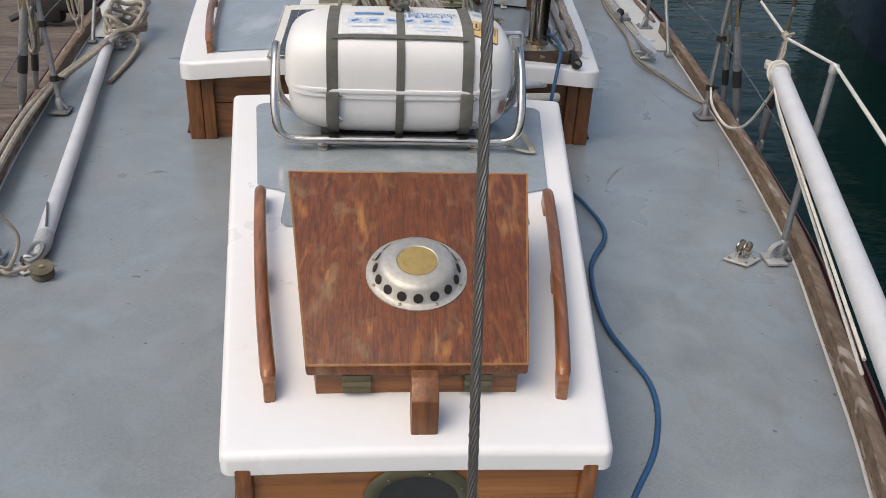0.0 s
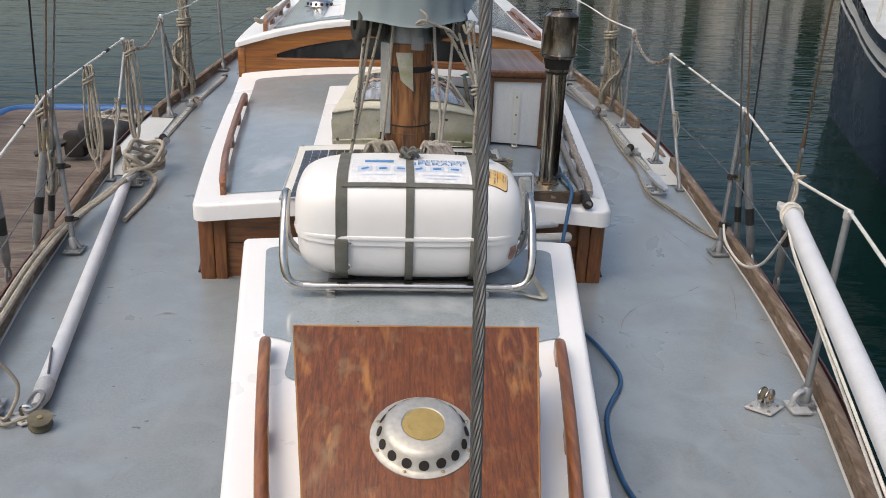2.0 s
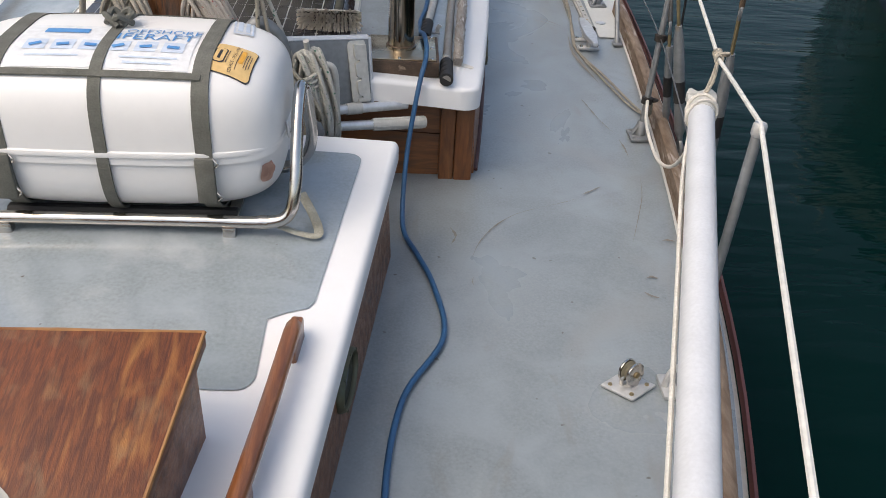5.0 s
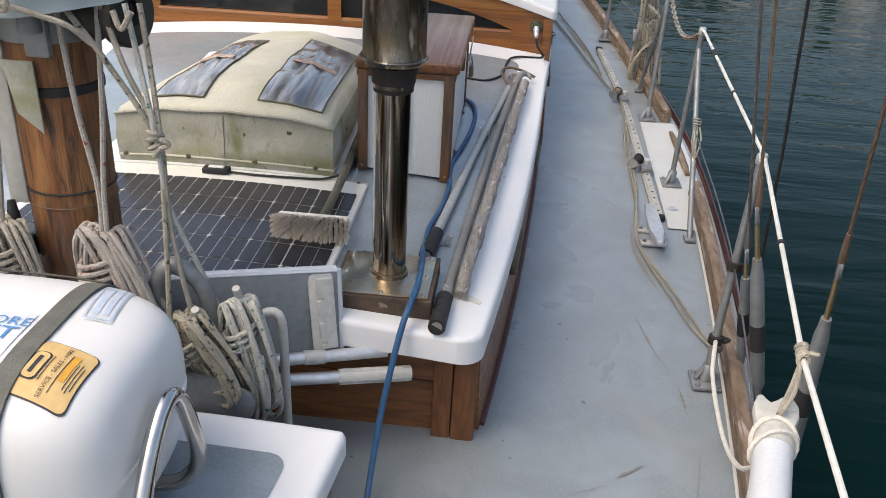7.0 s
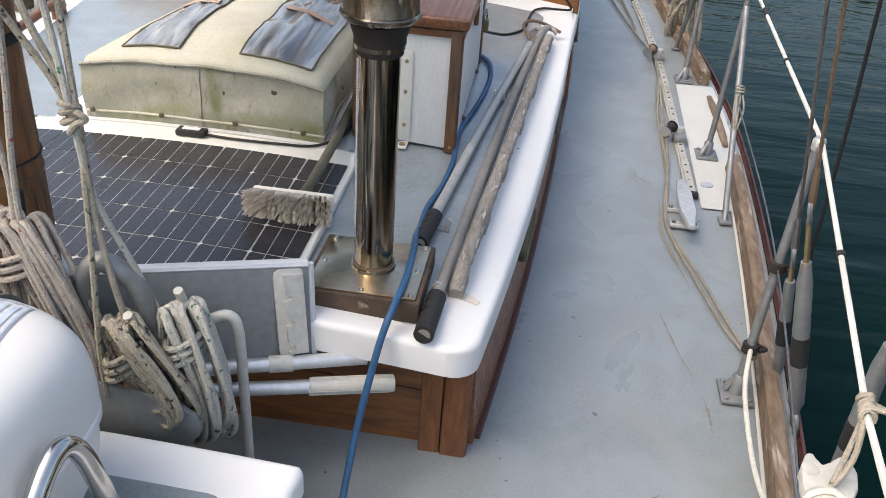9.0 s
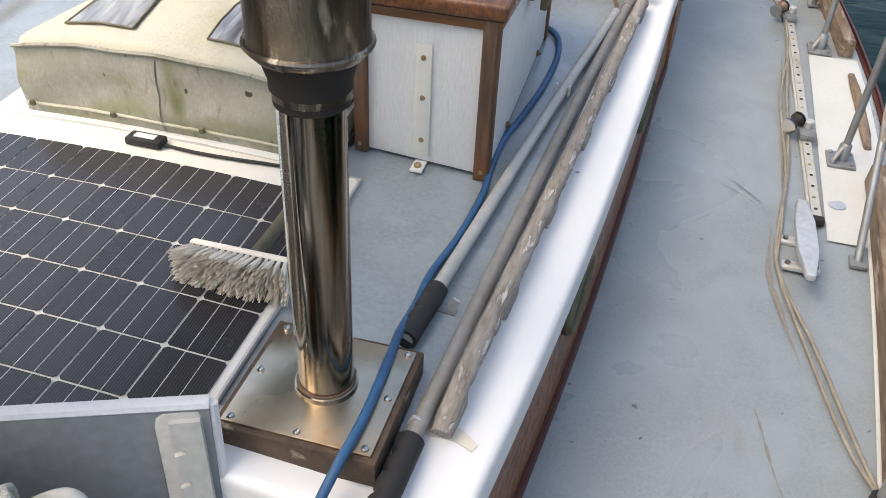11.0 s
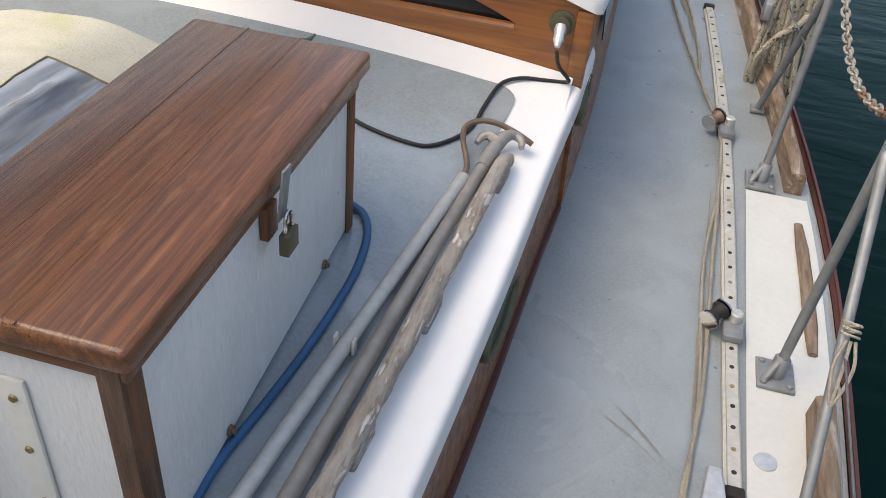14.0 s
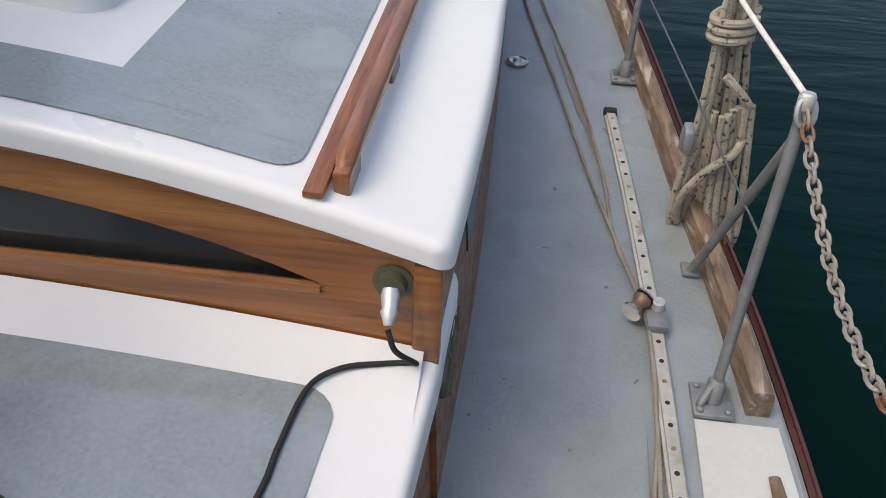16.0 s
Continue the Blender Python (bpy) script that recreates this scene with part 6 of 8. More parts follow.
tube(bm, smooth_path([(0.936, 5.478, 0.526), (0.915, 5.490, 0.530), (0.899, 5.482, 0.528), (0.893, 5.462, 0.522)], 4), [0.013, 0.013, 0.0125, 0.012, 0.0115, 0.011, 0.0105, 0.010, 0.0095, 0.009, 0.008, 0.007, 0.006], 8)
part("hook", bm, M["hook_tube"], pb, "cast alloy hook head")

for x, y, h_ in ((0.752, 3.97, 0.012), (0.765, 3.685, 0.016)):
    clip_ = thing("tube_clip", on_main(x, y), "small bent metal clip screwed to the coachroof", "clip", group="tube clips")
    bm = bm_new()
    prism(bm, [on_main(x - 0.018, y - 0.008, 0.003), on_main(x + 0.018, y - 0.008, 0.003), on_main(x + 0.018, y + 0.010, 0.003), on_main(x - 0.018, y + 0.010, 0.003)], (0, 0, 0.003))
    part("base", bm, M["galv"], clip_)
    bm = bm_new()
    tube(bm, smooth_path([on_main(x + 0.012, y, 0.005), on_main(x + 0.010, y, 0.02), on_main(x + 0.018, y, 0.024 + h_)], 4), 0.008, 8, flat=0.35)
    part("tongue", bm, M["cast"], clip_)
for y in (4.60, 4.98):
    bm = bm_new()
    lathe(bm, [(0.009, 0.0), (0.009, 0.005), (0.005, 0.006), (0.005, 0.011)], (LX1 + 0.001, y, low_z(LX1, y) + 0.022), 8, (1, 0, 0))
    part("bolt", bm, M["rust_wire"], locker, "rusty bolt head")
DV = on_dog(-0.61, 6.78, 0.004)
dvent = thing("deck_ventilator", DV, "round polished dome ventilator on the doghouse roof", "ventilator")
bm = bm_new()
lathe(bm, [(0.118, 0.0), (0.118, 0.004), (0.104, 0.005), (0.100, 0.010), (0.088, 0.036), (0.074, 0.046), (0.03, 0.052), (0.0, 0.053)], DV, 40)
part("dome", bm, M["steel"], dvent)
# no openings are cut; black discs give the air holes' shade
for i in range(14):
    a = 2 * math.pi * i / 14
    bm = bm_new()
    lathe(bm, [(0.0115, 0.0), (0.0115, 0.0015)], DV + Vector((0.0955 * math.cos(a), 0.0955 * math.sin(a), 0.0215)), 12, (math.cos(a), math.sin(a), 0.46))
    part("air_hole", bm, M["soot_and_shade"], dvent, "round air hole, its shade painted as a black disc")
bm = bm_new()
pts = []
for k in range(22):
    a = 0.95 * k
    pts.append(on_dog(-0.955 + 0.045 * math.cos(a) + 0.02 * math.sin(2.3 * k), 6.55 + 0.30 * math.sin(a * 0.5), 0.02 + 0.05 * abs(math.sin(1.7 * k))))
tube(bm, smooth_path(pts, 5), 0.010, 8)
solid("rope_hank", bm, M["rope"], "coil of weathered rope hung over the doghouse rail", "rope", at=on_dog(-0.955, 6.55))

# ---- blue hose, black shore cable ----
bm = bm_new()
pts = [(0.44, 1.28, 0.034), (0.528, 1.423, 0.034), (0.625, 1.593, 0.034), (0.675, 1.818, 0.034), (0.62, 2.12, 0.034), (0.652, 2.458, 0.034), (0.759, 2.702, 0.034), (0.74, 2.93, 0.034), (0.695, 3.09, 0.034), (0.655, 3.21, 0.036), (0.648, 3.32, 0.07), (0.66, 3.42, 0.22), (0.69, 3.485, 0.40),
       (0.708, 3.535, 0.462), (0.716, 3.64, 0.472), (0.710, 3.78, 0.469), (0.702, 3.85, 0.452), on_main(0.700, 3.95, 0.016), on_main(0.701, 4.045, 0.014), on_main(0.722, 4.175, 0.016), on_main(0.732, 4.326, 0.016), on_main(0.726, 4.43, 0.014), on_main(0.726, 4.556, 0.012), on_main(0.748, 4.69, 0.012), on_main(0.768, 4.85, 0.012), on_main(0.775, 5.02, 0.012), on_main(0.75, 5.14, 0.012), on_main(0.68, 5.18, 0.012), on_main(0.5, 5.19, 0.012)]
tube(bm, smooth_path(pts, 8), 0.0078, 12)
solid("water_hose", bm, M["blue"], "blue rubber hose trailing over deck and coachroof", "hose", at=(0.6, 2.1, 0.03))
cab_l = thing("power_cable", on_main(0.88, 5.6), "black power cable plugged into the doghouse socket", "cable")
bm = bm_new()
pts = [(1.003, 5.795, 0.620), (1.015, 5.79, 0.585), (1.043, 5.81, 0.545), (1.035, 5.825, 0.530), (0.988, 5.815, 0.530), on_main(0.929, 5.79, 0.014), on_main(0.887, 5.745, 0.010), on_main(0.871, 5.64, 0.008), on_main(0.867, 5.575, 0.008), on_main(0.851, 5.51, 0.008), on_main(0.80, 5.438, 0.008), on_main(0.745, 5.424, 0.008), on_main(0.642, 5.439, 0.008), on_main(0.533, 5.487, 0.008), on_main(0.455, 5.503, 0.008), on_main(0.391, 5.492, 0.008), on_main(0.28, 5.52, 0.012), on_main(0.12, 5.62, 0.012)]
tube(bm, smooth_path(pts, 8), 0.0048, 10)
part("lead", bm, M["black"], cab_l)
SK = Vector((1.0, 5.86, 0.665))
bm = bm_new()
lathe(bm, [(0.032, 0.0), (0.032, 0.004), (0.024, 0.006), (0.022, 0.022), (0.015, 0.024)], SK, 24, (0, -1, 0))
part("socket", bm, M["bronze"], cab_l, "green brass deck socket")
bm = bm_new()
lathe(bm, [(0.013, 0.0), (0.015, 0.012), (0.012, 0.03), (0.014, 0.036), (0.009, 0.05), (0.007, 0.056)], SK + Vector((0, -0.02, 0.0)), 18, (0.05, -0.75, -0.65))
part("plug", bm, M["alu"], cab_l, "aluminium plug")
for dx, dz in ((0.05, 0.03), (0.052, -0.005), (0.05, -0.04)):
    bm = bm_new()
    lathe(bm, [(0.009, 0), (0.008, 0.002)], SK + Vector((dx, 0.0, dz)), 12, (0, -1, 0))
    part("dowel", bm, M["teak_z"], cab_l, "round wooden plug")

# starfish ornament on the window post
bm = bm_new()
for k in range(5):
    a = math.pi / 2 + 2 * math.pi * k / 5
    tube(bm, [(0.035, 5.848, 0.80), (0.035 + 0.035 * math.cos(a), 5.85, 0.80 + 0.035 * math.sin(a))], [0.009, 0.002], 6)
solid("star_ornament", bm, M["bronze"], "green metal starfish fixed to the window post", "ornament", at=(0.035, 5.85, 0.80))

# ---- gear stowed between the coachroofs ----
u = (Vector((0.535, 3.535, 0)) - Vector((0.18, 3.30, 0))).normalized()
nrm = Vector((u.y, -u.x, 0))
bm = bm_new()
A, B = Vector((0.06, 3.23, 0.36)), Vector((0.545, 3.50, 0.315))
prism(bm, [A, B, Vector((0.532, 3.525, 0.54)), Vector((0.05, 3.262, 0.60))], nrm * -0.022, 0.003)
board = thing("washboard", (0.3, 3.38, 0.34), "grey painted board leaning against the coachroof", "board")
part("panel", bm, M["board"], board)
for P, Q in ((Vector((0.532, 3.525, 0.541)), Vector((0.05, 3.262, 0.601))), (Vector((0.546, 3.501, 0.318)), Vector((0.533, 3.526, 0.541)))):
    bm = bm_new()
    tube(bm, [P - nrm * 0.011, Q - nrm * 0.011], 0.0125, 8, flat=0.7)
    part("edge", bm, M["pole"], board, "pale worn edge of the board")
rack = thing("rod_holder", (0.49, 3.48, 0.35), "pale plastic notched holder screwed to the grey board", "holder")
bm = bm_new()
tiltv = Vector((-0.02, 0.028, 0.20))
o = Vector((0.483, 3.466, 0.352)) + nrm * 0.004


def on_plate(a, b, lift=0.0):
    return o + u * (0.062 * a) + tiltv * b * 0.93 + nrm * lift


prism(bm, [on_plate(a, b) for a, b in ((0.06, 0.0), (1.0, -0.03), (1.0, 0.97), (0.94, 1.0), (0.2, 1.02), (0.05, 0.99), (0.0, 0.93), (0.0, 0.05))], nrm * 0.005, 0.0015)
plate = part("plate", bm, M["plastic"], rack)
bm = bm_new()
edge = [(0.96, 0.02), (0.96, 0.94), (0.3, 0.97), (0.28, 0.80)]
for k in range(3):
    c_ = 0.74 - 0.30 * k
    edge += [(0.30, c_ + 0.03), (0.36, c_ - 0.012), (0.52, c_ - 0.022), (0.55, c_ - 0.06), (0.30, c_ - 0.075), (0.28, c_ - 0.11)]
edge += [(0.30, 0.02)]
prism(bm, [on_plate(a, b, 0.004) for a, b in edge], nrm * 0.009)
part("notched_lip", bm, M["plastic"], plate, smooth=False)
for k, (a, b, m_, lb) in enumerate((((0.33, 3.385, 0.348), (0.654, 3.53, 0.325), "alu", "bare aluminium tube end"), ((0.30, 3.36, 0.306), (0.699, 3.525, 0.266), "alu", "aluminium tube with a ribbed white grip"))):
    t_ = thing("telescopic_tube", b, lb, "tube", group="stowed tubes")
    a, b = Vector(a), Vector(b)
    bm = bm_new()
    tube(bm, [a, b], 0.0155, 18)
    tb = part("tube", bm, M["alu"], t_)
    bm = bm_new()
    if k == 0:
        tube(bm, [a.lerp(b, 0.42), a.lerp(b, 0.56)], 0.0185, 16)
    else:
        n = 24
        tube(bm, [a.lerp(b, 0.62), a.lerp(b, 1.04)], 0.019, 18)
    sl = part("sleeve", bm, M["plastic"], t_, "off-white plastic sleeve")
    for i in range(10 if k else 0):
        ang = 2 * math.pi * i / 10
        off = Vector((0, math.cos(ang), math.sin(ang))) * 0.0185
        bm = bm_new()
        tube(bm, [a.lerp(b, 0.63) + off, a.lerp(b, 1.03) + off], 0.0025, 5)
        part("rib", bm, M["plastic"], sl)
pin = thing("pin_rack", (0.34, 3.33, 0.02), "white painted tube rack with pegs for rope hanks", "pin rack")
bm = bm_new()
tube(bm, smooth_path([(0.235, 3.28, 0.43), (0.30, 3.30, 0.455), (0.36, 3.33, 0.49), (0.405, 3.352, 0.513), (0.428, 3.36, 0.511), (0.440, 3.36, 0.485), (0.443, 3.36, 0.40), (0.447, 3.36, 0.02)], 6), 0.0105, 12)
part("bent_tube", bm, M["plastic"], pin)
for (x, y, z), (x2, y2, z2) in (((0.305, 3.295, 0.44), (0.297, 3.225, 0.585)), ((0.375, 3.33, 0.49), (0.369, 3.275, 0.615))):
    bm = bm_new()
    tube(bm, [(x, y, z), (x2, y2, z2)], 0.0085, 10)
    part("peg", bm, M["plastic"], pin)
rope_coil((0.283, 3.225, 0.575), 0.10, 0.21, 12, 0.0062, M["rope_fleck"], "black-flecked rope hank hung on a peg", lean=-0.42, seed=7, depth=0.06)
rope_coil((0.375, 3.275, 0.585), 0.115, 0.31, 13, 0.0062, M["rope_green"], "green-flecked white rope hank hung on a peg", lean=-0.1, seed=9, depth=0.06)
bm = bm_new()
tube(bm, smooth_path([(0.205, 3.25, 0.36), (0.208, 3.25, 0.55), (0.215, 3.25, 0.63), (0.24, 3.25, 0.668), (0.27, 3.255, 0.66), (0.30, 3.265, 0.62), (0.312, 3.27, 0.55), (0.315, 3.27, 0.36)], 7), 0.0185, 14)
solid("steel_hoop", bm, M["galv"], "thick bent steel tube hoop beside the mast", "hoop", at=(0.26, 3.25, 0.36))
bm = bm_new()
out = [(0.14, 0.30), (0.34, 0.30), (0.40, 0.33), (0.42, 0.37), (0.41, 0.40), (0.37, 0.425), (0.14, 0.46)]
prism(bm, [(x, 3.20, z) for x, z in out], (0, 0.012, 0), 0.003)
solid("grey_panel", bm, M["board"], "pale grey round-cornered panel behind the coachroof", "panel", at=(0.28, 3.2, 0.3))

bm = bm_new()
prism(bm, [on_main(x, y, 0.001) for x, y in ((0.775, 3.70), (0.80, 3.69), (0.84, 3.695), (0.872, 3.685), (0.878, 3.70), (0.85, 3.72), (0.81, 3.725), (0.78, 3.72))], (0, 0, 0.002))
solid("rust_stain", bm, M["rust_stain"], "pale rust stain on the white rim beside the chimney", "stain", at=on_main(0.82, 3.70))


# ---- stanchions, lifelines and deck gear ----
def stanchion(base, top, label, brace=None, leg=None, rings=(), plate=0.085, r=0.0118):
    """A galvanised tube on a bolted plate, with an optional strut and second leg."""
    b, t = Vector(base), Vector(top)
    root = thing("stanchion", b, label, "stanchion", group="stanchions")
    bm = bm_new()
    box(bm, b + Vector((0, 0, 0.006)), (plate, plate * 1.15, 0.010), 0.002)
    pl_ = part("base_plate", bm, M["galv"], root, "square bolted foot")
    for dx in (-1, 1):
        for dy in (-1, 1):
            bm = bm_new()
            lathe(bm, [(0.008, 0), (0.007, 0.006), (0.004, 0.008)], b + Vector((dx * plate * 0.34, dy * plate * 0.42, 0.011)), 8)
            part("bolt", bm, M["galv"], pl_)
    bm = bm_new()
    lathe(bm, [(0.020, 0.008), (0.019, 0.06), (0.0145, 0.066)], b, 16, t - b)
    part("socket", bm, M["galv"], root)
    bm = bm_new()
    tube(bm, [b + (t - b).normalized() * 0.02, t], r, 14)
    part("tube", bm, M["galv"], root)
    bm = bm_new()
    lathe(bm, [(r + 0.001, -0.026), (r + 0.0035, -0.022), (r + 0.0035, 0.0), (r, 0.005)], t, 14, t - b)
    part("cap", bm, M["cast"], root)
    if brace:
        bm = bm_new()
        tube(bm, [b + Vector(brace), b + (t - b).normalized() * 0.075], 0.009, 8, flat=0.8)
        part("brace", bm, M["galv"], root)
    if leg:
        bm = bm_new()
        l = Vector(leg)
        k = b.lerp(t, 0.88)
        tube(bm, [l, k], r * 0.95, 12)
        part("second_leg", bm, M["galv"], root)
        bm = bm_new()
        box(bm, l + Vector((0, 0, 0.006)), (0.045, 0.05, 0.012), 0.003)
        part("leg_foot", bm, M["galv"], root)
    for z, m_ in rings:
        c = b + (t - b) * ((z - b.z) / (t.z - b.z))
        bm = bm_new()
        lathe(bm, [(r, -0.014), (r + 0.009, -0.012), (r + 0.009, 0.012), (r, 0.014)], c, 14, t - b)
        tube(bm, smooth_path([c + Vector((0.02, -0.012, 0)), c + Vector((0.04, 0.0, 0)), c + Vector((0.02, 0.014, 0))], 4), 0.006, 6)
        part("ring", bm, M[m_], root, "dark clamp ring")
    return root


def dz(x, y):
    return deck_z(y)


for s in (1, -1):
    px, py = (0.0, 0.0) if s > 0 else (0.055, -0.09)
    stanchion((s * 0.95, 1.08, deck_z(1.08)), (s * 0.972, 1.152, 0.71), "leaning galvanised stanchion near the bow", plate=0.06)
    stanchion((s * 1.36 + px, 2.56 + py, 0.025), (s * 1.392, 2.59 + py, 0.71), "leaning galvanised stanchion at the foredeck edge", plate=0.06)
    stanchion((s * 1.565 + 0.7 * px, 3.965 + 0.9 * py, 0.03), (s * 1.594, 4.0, 0.75), "galvanised stanchion lashed beside the shrouds", brace=(-s * 0.03, 0.0, 0.015), rings=((0.18, "soot_and_shade"), (0.42, "soot_and_shade")))
    stanchion((s * 1.655, 5.41, deck_z(5.41)), (s * 1.672, 5.40, 0.80), "two-legged galvanised gate stanchion", brace=(-s * 0.03, -0.03, 0.012), leg=(s * 1.664, 4.90, deck_z(4.9)))
    stanchion((s * 1.632, 6.18, deck_z(6.18)), (s * 1.655, 6.25, 0.85), "two-legged galvanised gate stanchion with a shackle", brace=(-s * 0.03, -0.02, 0.012), leg=(s * 1.628, 6.60, deck_z(6.6)))
    stanchion((s * 1.499, 7.55, deck_z(7.55)), (s * 1.52, 7.57, 0.93), "galvanised stanchion on the after side deck", brace=(-s * 0.03, 0.0, 0.012))


def wire_line(name, pts, r, mat, label, category, group, n=8, at=None):
    bm = bm_new()
    tube(bm, smooth_path(pts, n), r, 8)
    return solid(name, bm, mat, label, category, group, at=at or pts[0])


for s in (1, -1):
    wire_line("lifeline", [(s * 1.675, 5.40, 0.795), (s * 1.60, 4.0, 0.745), (s * 1.487, 3.14, 0.650), (s * 1.392, 2.59, 0.712), (s * 0.968, 1.145, 0.72), (s * 0.6, 0.1, 0.74)], 0.0056, M["lifeline"], "white plastic-sheathed upper lifeline", "lifeline", "lifelines", 1)
    wire_line("lifeline", [(s * 1.668, 5.15, 0.43), (s * 1.58, 3.98, 0.42), (s * 1.385, 2.60, 0.36)], 0.0026, M["wire"], "thin bare wire lower lifeline", "lifeline", "lifelines")
    wire_line("lifeline", [(s * 1.655, 6.25, 0.845), (s * 1.60, 6.8, 0.86), (s * 1.52, 7.57, 0.925), (s * 1.3, 9.2, 1.0)], 0.0055, M["lifeline"], "white upper lifeline aft of the gate", "lifeline", "lifelines")
    wire_line("lifeline", [(s * 1.65, 6.24, 0.55), (s * 1.51, 7.56, 0.58), (s * 1.3, 9.1, 0.62)], 0.0026, M["wire"], "thin lower wire aft of the gate", "lifeline", "lifelines")
    for y, l in ((5.0, 0.07), (4.55, 0.012), (3.55, 0.012)):
        bm = bm_new()
        f = lambda q: 1.60 + 0.075 * (q - 4.0) / 1.4 if q > 4 else 1.487 + 0.113 * (q - 3.14) / 0.86
        h_ = lambda q: 0.745 + 0.05 * (q - 4.0) / 1.4 if q > 4 else 0.650 + 0.095 * (q - 3.14) / 0.86
        tube(bm, [(s * f(y), y, h_(y)), (s * f(y + l), y + l, h_(y + l))], 0.009, 8)
        solid("tape_wrap", bm, M["black"], "black tape wrapped on the lifeline", "tape", "lifeline tapes", at=(s * f(y), y, 0.745))
    # cord lashing on the gate leg
    bm = bm_new()
    p0 = Vector((s * 1.668, 5.16, 0.46))
    leg_d = Vector((s * 0.007, 0.44, 0.63)).normalized()
    pts = []
    for k in range(24):
        a_ = 2 * math.pi * k / 9
        pts.append(p0 + leg_d * (0.0012 * k) + Vector((math.cos(a_), -0.8 * math.sin(a_), 0.56 * math.sin(a_))) * 0.0155)
    tube(bm, pts, 0.0028, 6)
    for dx in (-0.008, 0.0, 0.008):
        tube(bm, smooth_path([p0 + Vector((dx, -0.012, 0.0)), p0 + Vector((dx * 2.2, -0.035, -0.045)), p0 + Vector((dx, -0.055, -0.10)), p0 + Vector((0, -0.062, -0.125))], 4), 0.0034, 6)
    solid("cord_lashing", bm, M["rope"], "cream cord lashing on the gate leg", "lashing", "lashings", at=p0)


def link_loop(c, axis, side, l, w, r):
    bm = bm_new()
    a, b = Vector(axis).normalized(), Vector(side).normalized()
    pts = []
    for k in range(14):
        t = 2 * math.pi * k / 14
        pts.append(Vector(c) + a * (math.copysign(abs(math.cos(t)) ** 0.8, math.cos(t)) * l / 2) + b * (math.sin(t) * w / 2))
    tube(bm, pts, r, 6, loop=True)
    return bm


def chain(a, b, sag, n, label):
    a, b = Vector(a), Vector(b)
    root = thing("gate_chain", a, label, "chain", group="gate chains")
    P = [a.lerp(b, i / n) + Vector((0, 0, -sag * 4 * (i / n) * (1 - i / n))) for i in range(n + 1)]
    for i in range(n):
        d_ = P[i + 1] - P[i]
        sd = Vector((1, 0, 0)) if i % 2 else d_.cross(Vector((1, 0, 0)))
        part("chain_link", link_loop((P[i] + P[i + 1]) / 2, d_, sd, d_.length * 1.36, 0.019, 0.0034), M["chain"], root, smooth=True)
    bm = link_loop(a + Vector((0, 0, 0.0)), (0, -0.5, -1), (1, 0, 0), 0.05, 0.03, 0.006)
    part("shackle", bm, M["galv"], root, "galvanised shackle")
    return root


chain((1.655, 6.235, 0.825), (1.672, 5.41, 0.785), 0.11, 34, "rusty galvanised gate chain hanging in a curve")
chain((-1.655, 6.235, 0.825), (-1.672, 5.41, 0.785), 0.11, 34, "rusty galvanised gate chain hanging in a curve")


def shroud(base, knee, top, mat, label, body=0.02):
    """Rigging wire with a turnbuckle, shackle and chainplate at its foot."""
    b, k, t = Vector(base), Vector(knee), Vector(top)
    root = thing("shroud", b, label, "shroud", group="shrouds")
    ax = (k - b).normalized()
    L = (k - b).length
    bm = bm_new()
    prism(bm, [b + Vector((-0.004, -0.02, -0.10)), b + Vector((-0.004, 0.02, -0.10)), b + Vector((-0.004, 0.016, 0.03)), b + Vector((-0.004, -0.016, 0.03))], (0.008, 0, 0), 0.002)
    part("chainplate", bm, M["galv"], root)
    part("shackle", link_loop(b + ax * 0.04, ax, (0, 1, 0), 0.085, 0.036, 0.0075), M["galv"], root)
    bm = bm_new()
    lathe(bm, [(0.010, 0.0), (0.012, 0.02), (body, 0.04), (body, L * 0.42), (body * 0.9, L * 0.62), (0.014, L * 0.66), (0.012, L * 0.70)], b + ax * 0.08, 16, ax)
    tb = part("turnbuckle", bm, M["galv"], root, "grey galvanised turnbuckle")
    bm = bm_new()
    lathe(bm, [(body + 0.0015, 0), (body + 0.0015, 0.085)], b + ax * (0.08 + L * 0.25), 16, ax)
    part("tape", bm, M["black"], tb, "black tape band")
    bm = bm_new()
    tube(bm, [b + ax * (0.08 + L * 0.68), k - ax * 0.005], 0.0066, 10)
    part("threaded_rod", bm, M["brass"], root, "dull brassy threaded rod")
    part("eye", link_loop(k + ax * 0.012, ax, (0.3, 1, 0), 0.05, 0.027, 0.0058), M["galv"], root, "galvanised shackle eye")
    bm = bm_new()
    d_ = (t - k).normalized()
    sd_ = d_.cross(Vector((0, 1, 0))).normalized()
    up_ = d_.cross(sd_)
    far = min(1.6, (t - k).length)
    for q_ in range(4):
        tube(bm, [k + d_ * (far * i / 90) + (sd_ * math.cos(0.75 * i + 1.571 * q_) + up_ * math.sin(0.75 * i + 1.571 * q_)) * 0.0022 for i in range(91)], 0.0026, 5)
    tube(bm, [k + d_ * far, t], 0.0046, 6)
    part("wire", bm, mat, root)
    bm = bm_new()
    d_ = (t - k).normalized()
    tube(bm, [k + d_ * (0.02 + 0.02 * i) for i in range(6)], [0.007, 0.0095, 0.009, 0.0085, 0.0075, 0.006], 8)
    part("splice", bm, mat, root, "served splice")
    return root


def away(a, b, z):
    a, b = Vector(a), Vector(b)
    return a + (b - a) * ((z - a.z) / (b.z - a.z))


